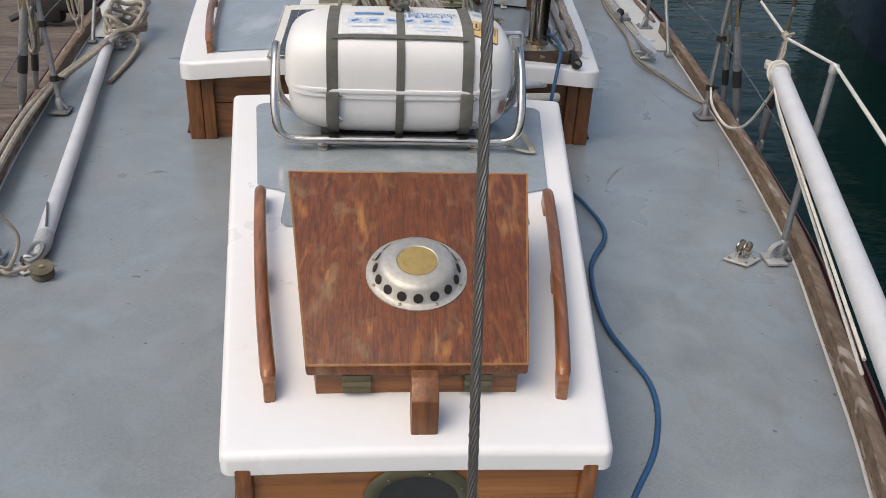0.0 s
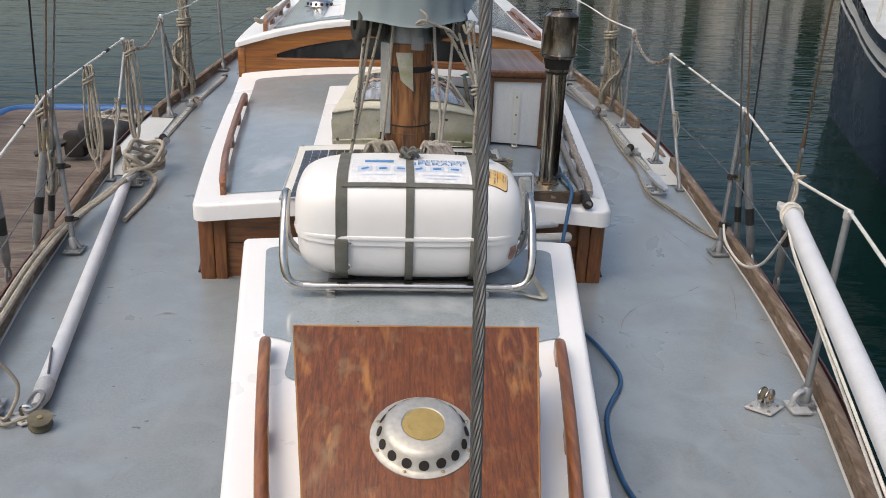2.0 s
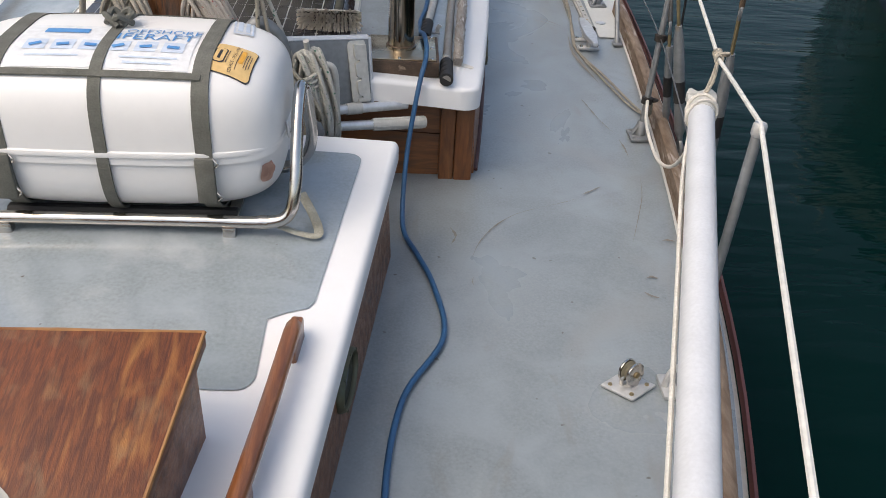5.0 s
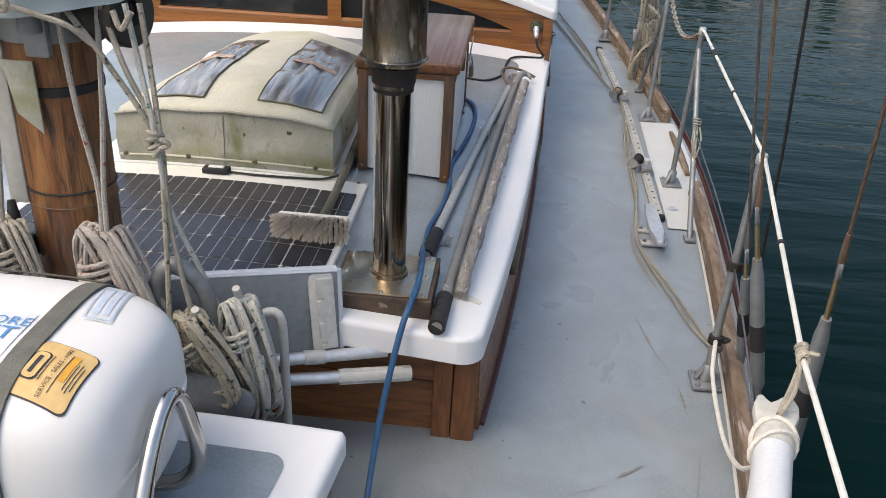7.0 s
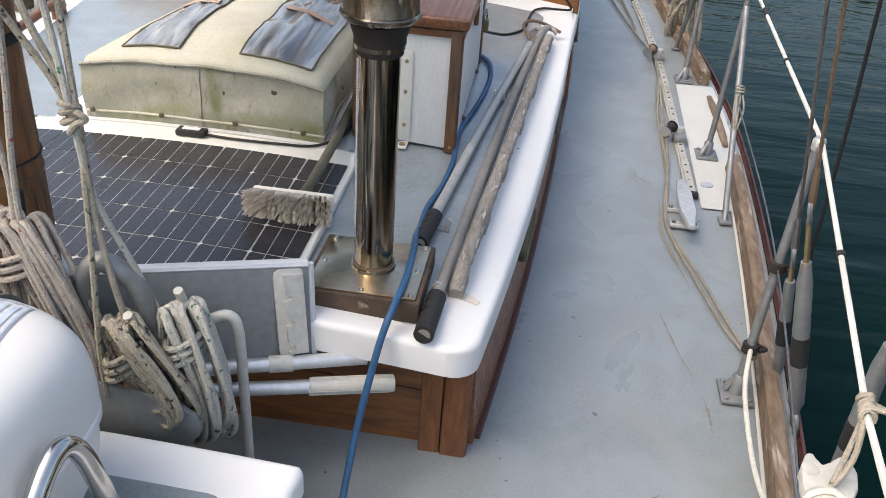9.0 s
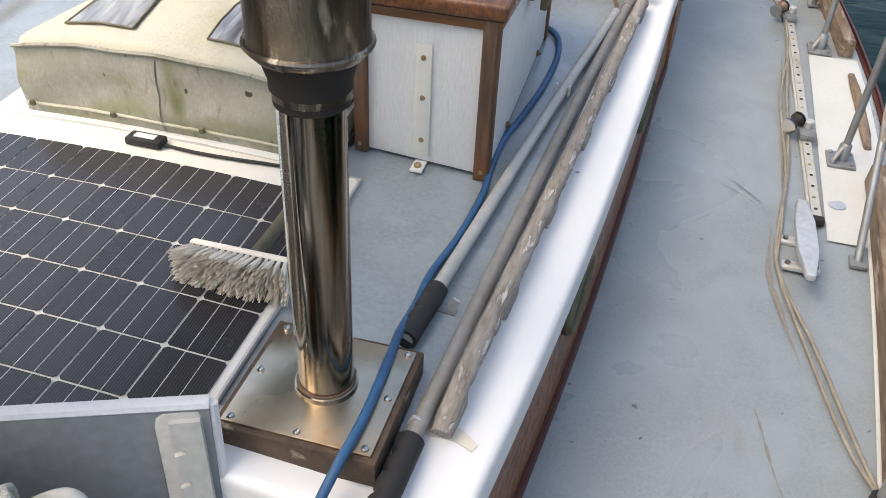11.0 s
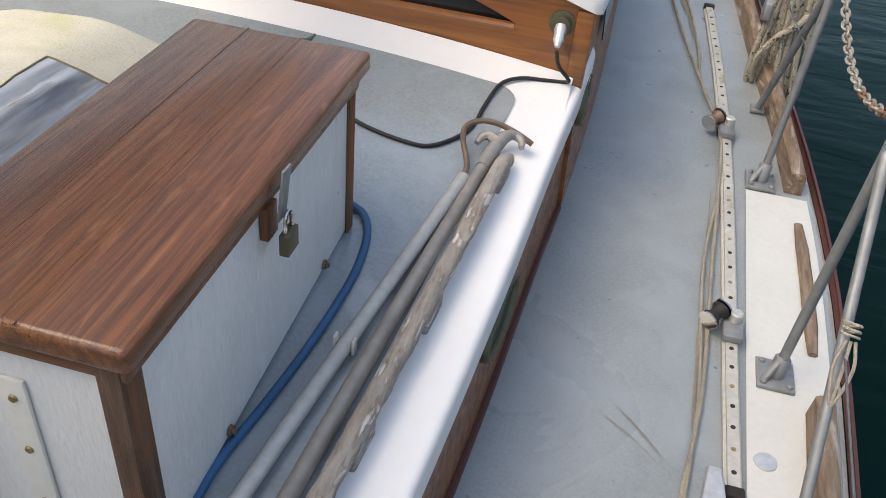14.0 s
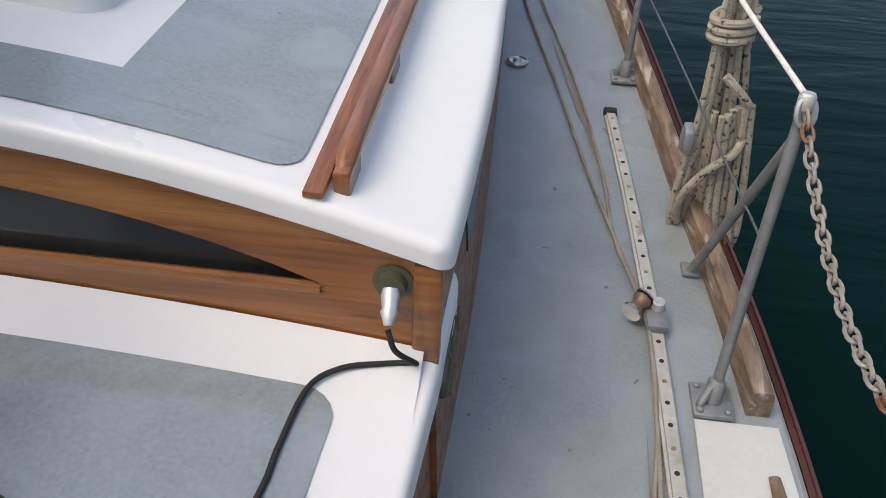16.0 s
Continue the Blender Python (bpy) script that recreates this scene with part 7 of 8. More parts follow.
for s in (1, -1):
    e = lambda p: (s * p[0], p[1], p[2])
    shroud(e((1.715, 3.885, -0.02)), e((1.575, 3.862, 0.62)), e(away((1.575, 3.862, 0.62), (1.485, 3.86, 1.30), 4.2)), M["rust_wire"], "steel shroud with a taped turnbuckle")
    shroud(e((1.69, 4.03, 0.0)), e((1.60, 3.95, 0.46)), e(away((1.60, 3.95, 0.46), (1.448, 3.86, 1.30), 4.2)), M["wire"], "steel shroud beside the stanchion", 0.015)
    shroud(e((1.73, 3.64, -0.03)), e((1.66, 3.50, 0.66)), e(away((1.66, 3.50, 0.66), (1.60, 3.372, 1.071), 4.2)), M["rust_wire"], "forward steel shroud with a taped turnbuckle")
    wire_line("shroud", [e((1.70, 4.10, 0.0)), e((1.64, 3.98, 0.7)), e((1.565, 3.86, 1.306)), e((1.25, 3.4, 4.0))], 0.0045, M["black"], "thin dark rigging line", "shroud", "shrouds", 4)

# mizzen shroud aft of the gate
for s in (1, -1):
    shroud((s * 1.70, 6.95, deck_z(6.95)), (s * 1.66, 6.93, 0.62), (s * 1.36, 6.8, 4.0), M["wire"], "after steel shroud with a turnbuckle")
    hank = thing("rope_coil", (s * 1.65, 6.84, 0.55), "big hank of weathered flecked rope hung on the after shroud", "rope", group="rope coils")
    rnd_h = random.Random(21 + s)
    # long strands that hang from the shroud and turn up again at the bottom
    for k in range(9):
        f_ = k / 8 - 0.5
        jx, jy = rnd_h.uniform(-0.008, 0.008), rnd_h.uniform(-0.03, 0.03)
        low = 0.06 + 0.13 * abs(f_ - 0.2) + rnd_h.uniform(-0.02, 0.05)
        bm = bm_new()
        tube(bm, smooth_path([(s * (1.645 + 0.06 * f_), 6.84 + jy, 1.0), (s * (1.640 + 0.075 * f_ + jx), 6.84 + jy, 0.74), (s * (1.655 + 0.11 * f_ + jx), 6.83 + 1.3 * jy, 0.52),
                              (s * (1.665 + 0.14 * f_ - jx), 6.82 + 1.5 * jy, 0.30), (s * (1.675 + 0.155 * f_), 6.82 + jy, low + 0.04), (s * (1.690 + 0.14 * f_), 6.81 - jy, low),
                              (s * (1.705 + 0.12 * f_), 6.80 - 1.5 * jy, low + 0.06), (s * (1.685 + 0.12 * f_ + jx), 6.79 - jy, 0.33), (s * (1.665 + 0.10 * f_), 6.79 - jy, 0.55 + 0.05 * f_)], 5), 0.0098, 8)
        part("strand", bm, M["rope_fleck"], hank)
    # one loose turn slung across the bundle, and the binding at the neck
    bm = bm_new()
    tube(bm, smooth_path([(s * 1.640, 6.78, 0.64), (s * 1.700, 6.765, 0.585), (s * 1.728, 6.80, 0.52), (s * 1.700, 6.752, 0.455), (s * 1.645, 6.748, 0.40), (s * 1.603, 6.76, 0.32), (s * 1.598, 6.78, 0.25), (s * 1.61, 6.79, 0.21)], 6), 0.011, 8)
    part("crossing_turn", bm, M["rope_fleck"], hank)
    bm = bm_new()
    pts = []
    for k in range(31):
        a_ = 2 * math.pi * k / 10
        pts.append((s * 1.642 + 0.047 * math.cos(a_), 6.84 + 0.058 * math.sin(a_), 0.775 - 0.0021 * k + 0.012 * math.cos(a_ + 0.6)))
    tube(bm, smooth_path(pts, 3), 0.0105, 8)
    part("binding_turn", bm, M["rope_fleck"], hank)
    bm = bm_new()
    tube(bm, smooth_path([(s * 1.655, 6.86, 0.95), (s * 1.66, 6.9, 1.02), (s * 1.645, 6.92, 1.08), (s * 1.63, 6.88, 1.0)], 5), 0.011, 7)
    solid("rope_tie", bm, M["rope"], "rope tail that ties the hank to the shroud", "rope", "rope ties", at=(s * 1.65, 6.88, 1.0))
bm = bm_new()
prism(bm, [(1.575, 6.76, 0.435), (1.575, 6.81, 0.42), (1.575, 6.83, 0.455), (1.575, 6.81, 0.50), (1.575, 6.77, 0.49)], (0.025, 0, 0), 0.006)
solid("rope_block", bm, M["galv"], "small grey pulley block in the rope hank", "block", at=(1.587, 6.79, 0.46))


def track(s):
    keys = [(5.06, 1.563), (5.5, 1.552), (6.0, 1.54), (6.4, 1.525), (6.9, 1.487), (7.30, 1.447)]
    f = curve_through(keys)
    root = thing("genoa_track", (s * 1.53, 6.1, deck_z(6.1)), "drilled alloy sheet track bolted to the side deck", "track", group="sheet tracks")
    bm = bm_new()
    ys_ = [5.06 + 2.24 * i / 40 for i in range(41)]
    prof = [(-0.019, 0.002), (-0.019, 0.009), (-0.013, 0.012), (-0.013, 0.019), (0.013, 0.019), (0.013, 0.012), (0.019, 0.009), (0.019, 0.002)]
    ring = [[bm.verts.new((s * (f(y) + a), y, deck_z(y) + b)) for a, b in prof] for y in ys_]
    for a, b in zip(ring, ring[1:]):
        for k in range(8):
            bm.faces.new((a[k], a[(k + 1) % 8], b[(k + 1) % 8], b[k]))
    bm.faces.new(ring[0])
    bm.faces.new(ring[-1])
    part("rail", bm, M["track"], root, "dull alloy rail")
    # screw heads in brass; stop holes are discs coloured with their shade
    for i in range(38):
        y = 5.10 + 2.16 * i / 37
        bm = bm_new()
        lathe(bm, [(0.0058, 0), (0.0055, 0.0012)], (s * f(y), y, deck_z(y) + 0.0188), 10)
        part("hole", bm, M["brass"] if i % 3 == 1 else M["soot_and_shade"], root, "screw head or stop hole")
    for y in (5.05, 7.305):
        bm = bm_new()
        box(bm, (s * f(y), y, deck_z(y) + 0.013), (0.042, 0.03, 0.024), 0.006)
        part("end_stop", bm, M["soot_and_shade"], root, "dark end stop")
    for y, kind_ in ((5.50, 0), (6.385, 1)):
        car = thing("track_car", (s * f(y), y, deck_z(y) + 0.02), "sheet lead car on the track", "track car", group="track cars")
        z = deck_z(y) + 0.02
        bm = bm_new()
        box(bm, (s * f(y), y, z + 0.008), (0.048, 0.07, 0.020), 0.004)
        part("slide", bm, M["galv"], car)
        bm = bm_new()
        c = Vector((s * (f(y) - 0.045), y + 0.02, z + 0.03))
        lathe(bm, [(0.022, -0.022), (0.024, -0.018), (0.016, -0.006), (0.016, 0.006), (0.024, 0.018), (0.022, 0.022)], c, 20, (0.6 * s, 0.8, 0.25))
        part("sheave", bm, M["soot_and_shade"] if kind_ == 0 else M["rust_wire"], car, "dark pulley wheel")
        bm = bm_new()
        for q_ in (-0.027, 0.027):
            lathe(bm, [(0.026, -0.002), (0.026, 0.002)], c + Vector((0.6 * s, 0.8, 0.25)).normalized() * q_, 18, (0.6 * s, 0.8, 0.25))
        part("cheek", bm, M["steel"], car, "steel cheek plates")
        bm = bm_new()
        lathe(bm, [(0.015, 0), (0.016, 0.02), (0.013, 0.024)], (s * (f(y) + 0.004), y + 0.03, z + 0.018), 14)
        part("plunger", bm, M["cast"], car)


track(1)
track(-1)


def deck_cleat(c, l, s):
    root = thing("deck_cleat", c, "polished alloy mooring cleat on two posts", "cleat", group="deck cleats")
    c = Vector(c)
    bm = bm_new()
    prism(bm, [c + Vector((x, y, 0.058)) for x, y in ((-0.012, -l / 2), (0.012, -l / 2), (0.026, -l * 0.2), (0.026, l * 0.2), (0.016, l / 2), (-0.016, l / 2), (-0.026, l * 0.2), (-0.026, -l * 0.2))], (0, 0, 0.02), 0.006)
    part("horn", bm, M["alu"], root, "bright alloy horn bar")
    for y in (-0.055, 0.065):
        bm = bm_new()
        tube(bm, [c + Vector((0, y, 0)), c + Vector((0, y, 0.064))], 0.013, 12)
        box(bm, c + Vector((0, y, 0.008)), (0.10, 0.036, 0.014), 0.005)
        ft = part("post", bm, M["cast"], root)
        for x in (-0.036, 0.036):
            bm = bm_new()
            lathe(bm, [(0.009, 0), (0.007, 0.007)], c + Vector((x, y, 0.014)), 10)
            part("bolt", bm, M["steel"], ft)


deck_cleat((1.512, 4.88, deck_z(4.88)), 0.37, 1)
deck_cleat((-1.507, 4.86, deck_z(4.86)), 0.33, -1)

# sheet ropes along the side deck
for off, r_, m_ in ((0.0, 0.0052, "dirty_rope"), (0.022, 0.0046, "dirty_rope")):
    bm = bm_new()
    pts = [(1.57 + off, 3.97, 0.17), (1.625, 4.10, 0.06), (1.60 - off, 4.25, 0.044), (1.533 - off, 4.527, 0.056), (1.455, 4.80, 0.07), (1.46 + off * 0.3, 5.0, 0.085), (1.493 - off * 0.3, 5.3, 0.105), (1.503 - off, 5.74, 0.136),
           (1.512, 6.1, 0.165), (1.505, 6.38, 0.20), (1.44, 6.70, 0.21), (1.37 + off * 2, 7.0, 0.232), (1.275 + off * 3, 7.47, 0.266), (1.14 + off * 3, 8.1, 0.314), (1.1, 8.6, 0.36)]
    tube(bm, smooth_path(pts, 8), r_, 8)
    solid("sheet_rope", bm, M[m_], "pale sheet rope lying along the side deck", "rope", "sheet ropes", at=(1.5, 5.7, 0.13))
bm = bm_new()
pts = [(1.57, 3.965, 0.19), (1.55, 3.85, 0.13), (1.53, 3.6, 0.12), (1.50, 3.35, 0.22), (1.47, 3.15, 0.40), (1.44, 3.02, 0.53)]
tube(bm, smooth_path(pts, 8), 0.0062, 8)
solid("sheet_rope", bm, M["white_rope"], "pale rope slung from stanchion to pole end", "rope", "sheet ropes", at=(1.53, 3.6, 0.12))


# white spar stowed along the starboard lifelines
def spar_end(root, c, ax, r):
    ax = Vector(ax).normalized()
    side = ax.cross(Vector((0, 0, 1))).normalized()
    bm = bm_new()
    lathe(bm, [(r * 1.04, -0.06), (r * 1.06, 0.0), (r * 0.95, 0.012), (r * 0.6, 0.02)], c, 24, ax)
    up_ = side.cross(ax)
    shape = ((-0.7, -0.01), (-1.1, 0.02), (-1.25, 0.06), (-1.1, 0.095), (-0.75, 0.10), (-0.55, 0.075), (-0.25, 0.07), (0.0, 0.095), (0.35, 0.112), (0.8, 0.11), (1.15, 0.085), (1.2, 0.05), (0.95, 0.02), (0.7, -0.01))
    prism(bm, [Vector(c) + side * (r * a_) + ax * b_ - up_ * 0.011 for a_, b_ in shape], up_ * 0.022, 0.005)
    for a_, b_ in ((-0.85, 0.06), (0.7, 0.075)):
        lathe(bm, [(0.011, -0.013), (0.013, -0.012), (0.013, 0.012), (0.011, 0.013)], Vector(c) + side * (r * a_) + ax * b_, 14, up_)
    part("jaw_fitting", bm, M["plastic"], root, "worn chalky cast end fitting")


E1, E0 = Vector((1.430, 3.04, 0.555)), Vector((0.617, 0.25, 0.498))
spar = thing("whisker_pole", E0, "white painted alloy pole stowed along the lifelines", "pole", group="stowed poles")
bm = bm_new()
tube(bm, [E0, E0.lerp(E1, 0.5), E1], 0.0335, 24)
part("tube", bm, M["pole"], spar)
spar_end(spar, E1, E1 - E0, 0.0335)
bm = bm_new()
ax = (E1 - E0).normalized()
for k in range(2):
    c = E1 - ax * (0.028 + 0.022 * k)
    sd = ax.cross(Vector((0, 0, 1))).normalized()
    up_ = sd.cross(ax)
    tube(bm, [c + (sd * math.cos(t) + up_ * math.sin(t)) * 0.0385 + ax * 0.022 * math.sin(t + 1.3 * k) for t in [2 * math.pi * i / 16 for i in range(16)]], 0.0048, 6, loop=True)
part("rope_turn", bm, M["white_rope"], spar, "white rope turns round the pole end")
for dx, zb in ((-0.034, 0.03), (-0.040, 0.012)):
    bm = bm_new()
    tube(bm, smooth_path([E1 + Vector((-0.03, -0.03, 0.0)), E1.lerp(E0, 0.12) + Vector((dx, 0, -zb)), E1.lerp(E0, 0.3) + Vector((dx, 0, -zb * 1.5)), E1.lerp(E0, 0.62) + Vector((dx, 0, -zb * 2))], 6), 0.0042, 7)
    part("lashing_line", bm, M["white_rope"], spar, "hanging white line")
bm = bm_new()
tube(bm, smooth_path([E1 + Vector((0.0, 0.02, 0.0)), (1.465, 3.09, 0.61), (1.487, 3.15, 0.652), (1.50, 3.18, 0.66), (1.48, 3.14, 0.61), E1 + Vector((0.01, 0.03, 0.02))], 6), 0.0045, 7)
for k in range(4):
    c = Vector((1.487 + 0.002 * k, 3.14 + 0.013 * k, 0.651 + 0.0015 * k))
    tube(bm, [c + Vector((0.0105 * math.cos(t_), 0.004 * math.sin(t_ + k), 0.0105 * math.sin(t_))) for t_ in [2 * math.pi * i / 12 for i in range(12)]], 0.0045, 6, loop=True)
tube(bm, smooth_path([(1.487, 3.15, 0.662), (1.505, 3.13, 0.672), (1.512, 3.16, 0.655), (1.49, 3.19, 0.648)], 5), 0.0045, 6)
solid("rope_tie", bm, M["rope"], "weathered rope that ties the pole to the lifeline", "rope", "rope ties", at=(1.5, 3.2, 0.65))

# white spar lying on the port side deck
P0, P1 = Vector((-1.182, 2.58, 0.05)), Vector((-1.552, 4.85, 0.10))
spar = thing("whisker_pole", P0, "white painted pole lying on the port side deck", "pole", group="stowed poles")
bm = bm_new()
tube(bm, [P0, P0.lerp(P1, 0.5), P1], 0.0285, 22)
part("tube", bm, M["pole"], spar)
bm = bm_new()
lathe(bm, [(0.016, -0.09), (0.030, -0.02), (0.030, 0.05)], P0, 18, P1 - P0)
part("end_cap", bm, M["cast"], spar, "grey cast end")
bm = bm_new()
tube(bm, [P0 + Vector((0.0, 0.06, 0.035)), P0.lerp(P1, 0.1) + Vector((-0.012, 0, 0.036))], 0.004, 6)
part("trip_line", bm, M["wire"], spar)


def padeye(c):
    c = Vector(c)
    root = thing("pad_eye", c, "diamond-shaped steel pad eye bolted to the deck", "pad eye", group="pad eyes")
    bm = bm_new()
    prism(bm, [c + Vector(v) for v in ((-0.07, 0, 0.001), (0, -0.055, 0.001), (0.07, 0, 0.001), (0, 0.055, 0.001))], (0, 0, 0.008), 0.003)
    part("plate", bm, M["cast"], root)
    for x, y in ((-0.046, 0), (0.046, 0), (0, 0.036), (0, -0.036)):
        bm = bm_new()
        lathe(bm, [(0.006, 0), (0.005, 0.003)], c + Vector((x, y, 0.009)), 10)
        part("screw", bm, M["brass"], root)
    part("eye", link_loop(c + Vector((0, 0, 0.022)), (0, 0, 1), (1, 0, 0), 0.046, 0.04, 0.006), M["steel"], root)
    return root


def turning_block(c, axis, r, mat, label):
    """A pulley block: a sheave between two round cheeks, with a pin through it."""
    c, ax = Vector(c), Vector(axis).normalized()
    root = thing("pulley_block", c, label, "pulley block", group="pulley blocks")
    bm = bm_new()
    lathe(bm, [(r * 0.9, -0.009), (r * 0.72, -0.003), (r * 0.72, 0.003), (r * 0.9, 0.009)], c, 20, ax)
    part("sheave", bm, M["handle"], root, "brown worn sheave")
    for k in (-1, 1):
        bm = bm_new()
        lathe(bm, [(r, -0.002), (r * 1.02, 0.0), (r, 0.003), (r * 0.55, 0.0045)], c + ax * 0.0125 * k, 20, ax * k)
        part("cheek", bm, mat, root)
    bm = bm_new()
    lathe(bm, [(0.008, -0.021), (0.008, 0.021)], c, 10, ax)
    part("pin", bm, M["brass"], root)


padeye((1.212, 2.535, 0.021))
turning_block((1.214, 2.54, 0.066), (0.55, -0.8, 0.12), 0.030, M["steel"], "small steel pulley block standing on its pad eye")
padeye((-1.19, 2.47, 0.021))
turning_block((-1.128, 2.412, 0.045), (0.12, -0.25, 1.0), 0.036, M["handle"], "brown pulley block lying on the deck by the pole")
part("shackle", link_loop((-1.178, 2.50, 0.062), (0.1, 0.9, 0.25), (1, 0, 0), 0.085, 0.042, 0.008), M["galv"], spar, "galvanised shackle at the pole end")
rnd = random.Random(14)
bm = bm_new()
tube(bm, smooth_path([(-1.17, 2.46, 0.04), (-1.205, 2.44, 0.032), (-1.235, 2.41, 0.034), (-1.265, 2.43, 0.032), (-1.30, 2.40, 0.034), (-1.325, 2.43, 0.036), (-1.30, 2.47, 0.05), (-1.27, 2.45, 0.034), (-1.24, 2.455, 0.04), (-1.22, 2.50, 0.12), (-1.27, 2.49, 0.22), (-1.31, 2.47, 0.29)], 6), 0.0065, 7)
solid("rope_tail", bm, M["rope"], "grubby white rope tangled between pole end and stanchion foot", "rope", at=(-1.24, 2.42, 0.03))
for s in (1, -1):
    bm = bm_new()
    box(bm, (s * 1.325, 2.53, 0.028), (0.07, 0.085, 0.012), 0.004)
    tube(bm, smooth_path([(s * 1.30, 2.53, 0.03), (s * 1.31, 2.53, 0.075), (s * 1.345, 2.55, 0.08), (s * 1.36, 2.57, 0.04)], 5), 0.009, 8)
    solid("deck_eye", bm, M["cast"], "galvanised deck eye at the stanchion foot", "deck eye", "deck eyes", at=(s * 1.325, 2.53, 0.02))
bm = bm_new()
lathe(bm, [(0.038, 0.0), (0.038, 0.006), (0.03, 0.010), (0.028, 0.007), (0.0, 0.007)], (1.14, 7.60, deck_z(7.6)), 28)
box(bm, (1.14, 7.60, deck_z(7.6) + 0.010), (0.03, 0.006, 0.008), 0.002)
solid("filler_cap", bm, M["steel"], "round chromed deck filler cap", "filler cap", at=(1.14, 7.6, deck_z(7.6)))
bm = bm_new()
lathe(bm, [(0.025, 0.0), (0.024, 0.003), (0.0, 0.004)], (1.63, 5.16, deck_z(5.16) + 0.003), 20)
solid("scupper_cover", bm, M["alu"], "flat round metal cover on the white gate deck", "cover", at=(1.63, 5.16, deck_z(5.16)))

# brown scuffs on the deck
rnd = random.Random(11)
for pts, w in (([(0.854, 3.082), (0.89, 3.19), (0.946, 3.286), (1.02, 3.36), (1.111, 3.411)], 0.006), ([(1.26, 3.50), (1.30, 3.53), (1.337, 3.56)], 0.012), ([(1.39, 4.30), (1.405, 4.24), (1.433, 4.107), (1.471, 3.984)], 0.009),
               ([(1.479, 3.932), (1.486, 3.86), (1.486, 3.792)], 0.010), ([(1.285, 5.235), (1.36, 5.17), (1.441, 5.085)], 0.007), ([(1.27, 5.19), (1.35, 5.14), (1.42, 5.08)], 0.005), ([(1.43, 2.95), (1.46, 2.91), (1.45, 2.85)], 0.012),
               ([(0.80, 3.27), (0.815, 3.22), (0.80, 3.17)], 0.012), ([(1.50, 4.45), (1.455, 4.66), (1.432, 4.80), (1.44, 5.0)], 0.018), ([(1.475, 5.2), (1.483, 5.6), (1.492, 6.1)], 0.014), ([(1.44, 6.85), (1.36, 7.3), (1.25, 7.8)], 0.03),
               ([(-1.0, 3.2), (-0.95, 3.24), (-0.9, 3.22)], 0.012), ([(-1.2, 3.6), (-1.1, 3.66), (-1.0, 3.62)], 0.005),
               ([(1.105, 3.407), (1.18, 3.44), (1.246, 3.475)], 0.003), ([(1.497, 3.649), (1.47, 3.50), (1.427, 3.363), (1.37, 3.195)], 0.004), ([(1.469, 3.219), (1.49, 3.222), (1.512, 3.213)], 0.012),
               ([(1.347, 2.938), (1.363, 2.921), (1.386, 2.91)], 0.016), ([(1.372, 3.01), (1.388, 3.016), (1.405, 3.005)], 0.014), ([(0.858, 2.998), (0.853, 2.975), (0.855, 2.953)], 0.005)):
    bm = bm_new()
    p = smooth_path([(x, y, 0) for x, y in pts], 8)
    n = len(p) - 1
    ed = []
    for i, q_ in enumerate(p):
        d_ = (p[min(i + 1, n)] - p[max(i - 1, 0)]).normalized()
        sd = Vector((-d_.y, d_.x, 0))
        k = 0.55 * w * math.sin(math.pi * (i + 0.3) / (n + 0.6)) * rnd.uniform(0.2, 0.9)
        ed.append([bm.verts.new(Vector((v.x, v.y, deck_z(v.y) + 0.0025))) for v in (q_ + sd * k, q_ - sd * k)])
    for a, b in zip(ed, ed[1:]):
        bm.faces.new((a[0], a[1], b[1], b[0]))
    solid("deck_stain", bm, M["scuff"], "thin brown scuff mark on the grey deck", "stain", "deck stains", kind="structure")

# rope heap and dock line on the port rail
rnd = random.Random(3)
bm = bm_new()
pts = []
for k in range(34):
    a = 0.9 * k
    r_ = 0.06 + 0.06 * rnd.random()
    pts.append((-1.49 + r_ * math.cos(a), 5.0 + 1.5 * r_ * math.sin(a), 0.11 + 0.16 * rnd.random() * (1 - abs(k - 17) / 30)))
pts += [(-1.40, 4.85, 0.10), (-1.385, 4.65, 0.07), (-1.40, 4.42, 0.055), (-1.41, 4.27, 0.05)]
tube(bm, smooth_path(pts, 5), 0.0125, 8)
solid("mooring_rope", bm, M["rope"], "thick weathered mooring rope piled on the side deck", "rope", at=(-1.49, 5.0, 0.08))
for k in range(2):
    bm = bm_new()
    pts = [(-1.48, 4.9, 0.16), (-1.555 - 0.02 * k, 4.5, 0.11), (-1.60 - 0.02 * k, 4.1, 0.10), (-1.57 - 0.03 * k, 3.6, 0.10), (-1.50 - 0.03 * k, 3.1, 0.10), (-1.42 - 0.03 * k, 2.6, 0.10), (-1.27, 1.95, 0.10), (-0.9, 0.8, 0.12)]
    tube(bm, smooth_path(pts, 6), 0.0125, 8)
    solid("mooring_line", bm, M["rope"], "thick weathered mooring line along the toe rail", "rope", "mooring lines", at=(-1.57, 3.6, 0.1))
for k in range(2):
    bm = bm_new()
    tube(bm, smooth_path([(-1.66, 5.5, 0.12), (-1.9, 6.2, 0.05), (-2.25, 7.0, -0.25), (-2.3, 7.1 + 0.1 * k, -0.42)], 6), 0.011, 8)
    solid("mooring_line", bm, M["rope"], "mooring line from the side deck to the pontoon", "rope", "mooring lines", at=(-2.3, 7.1, -0.44))
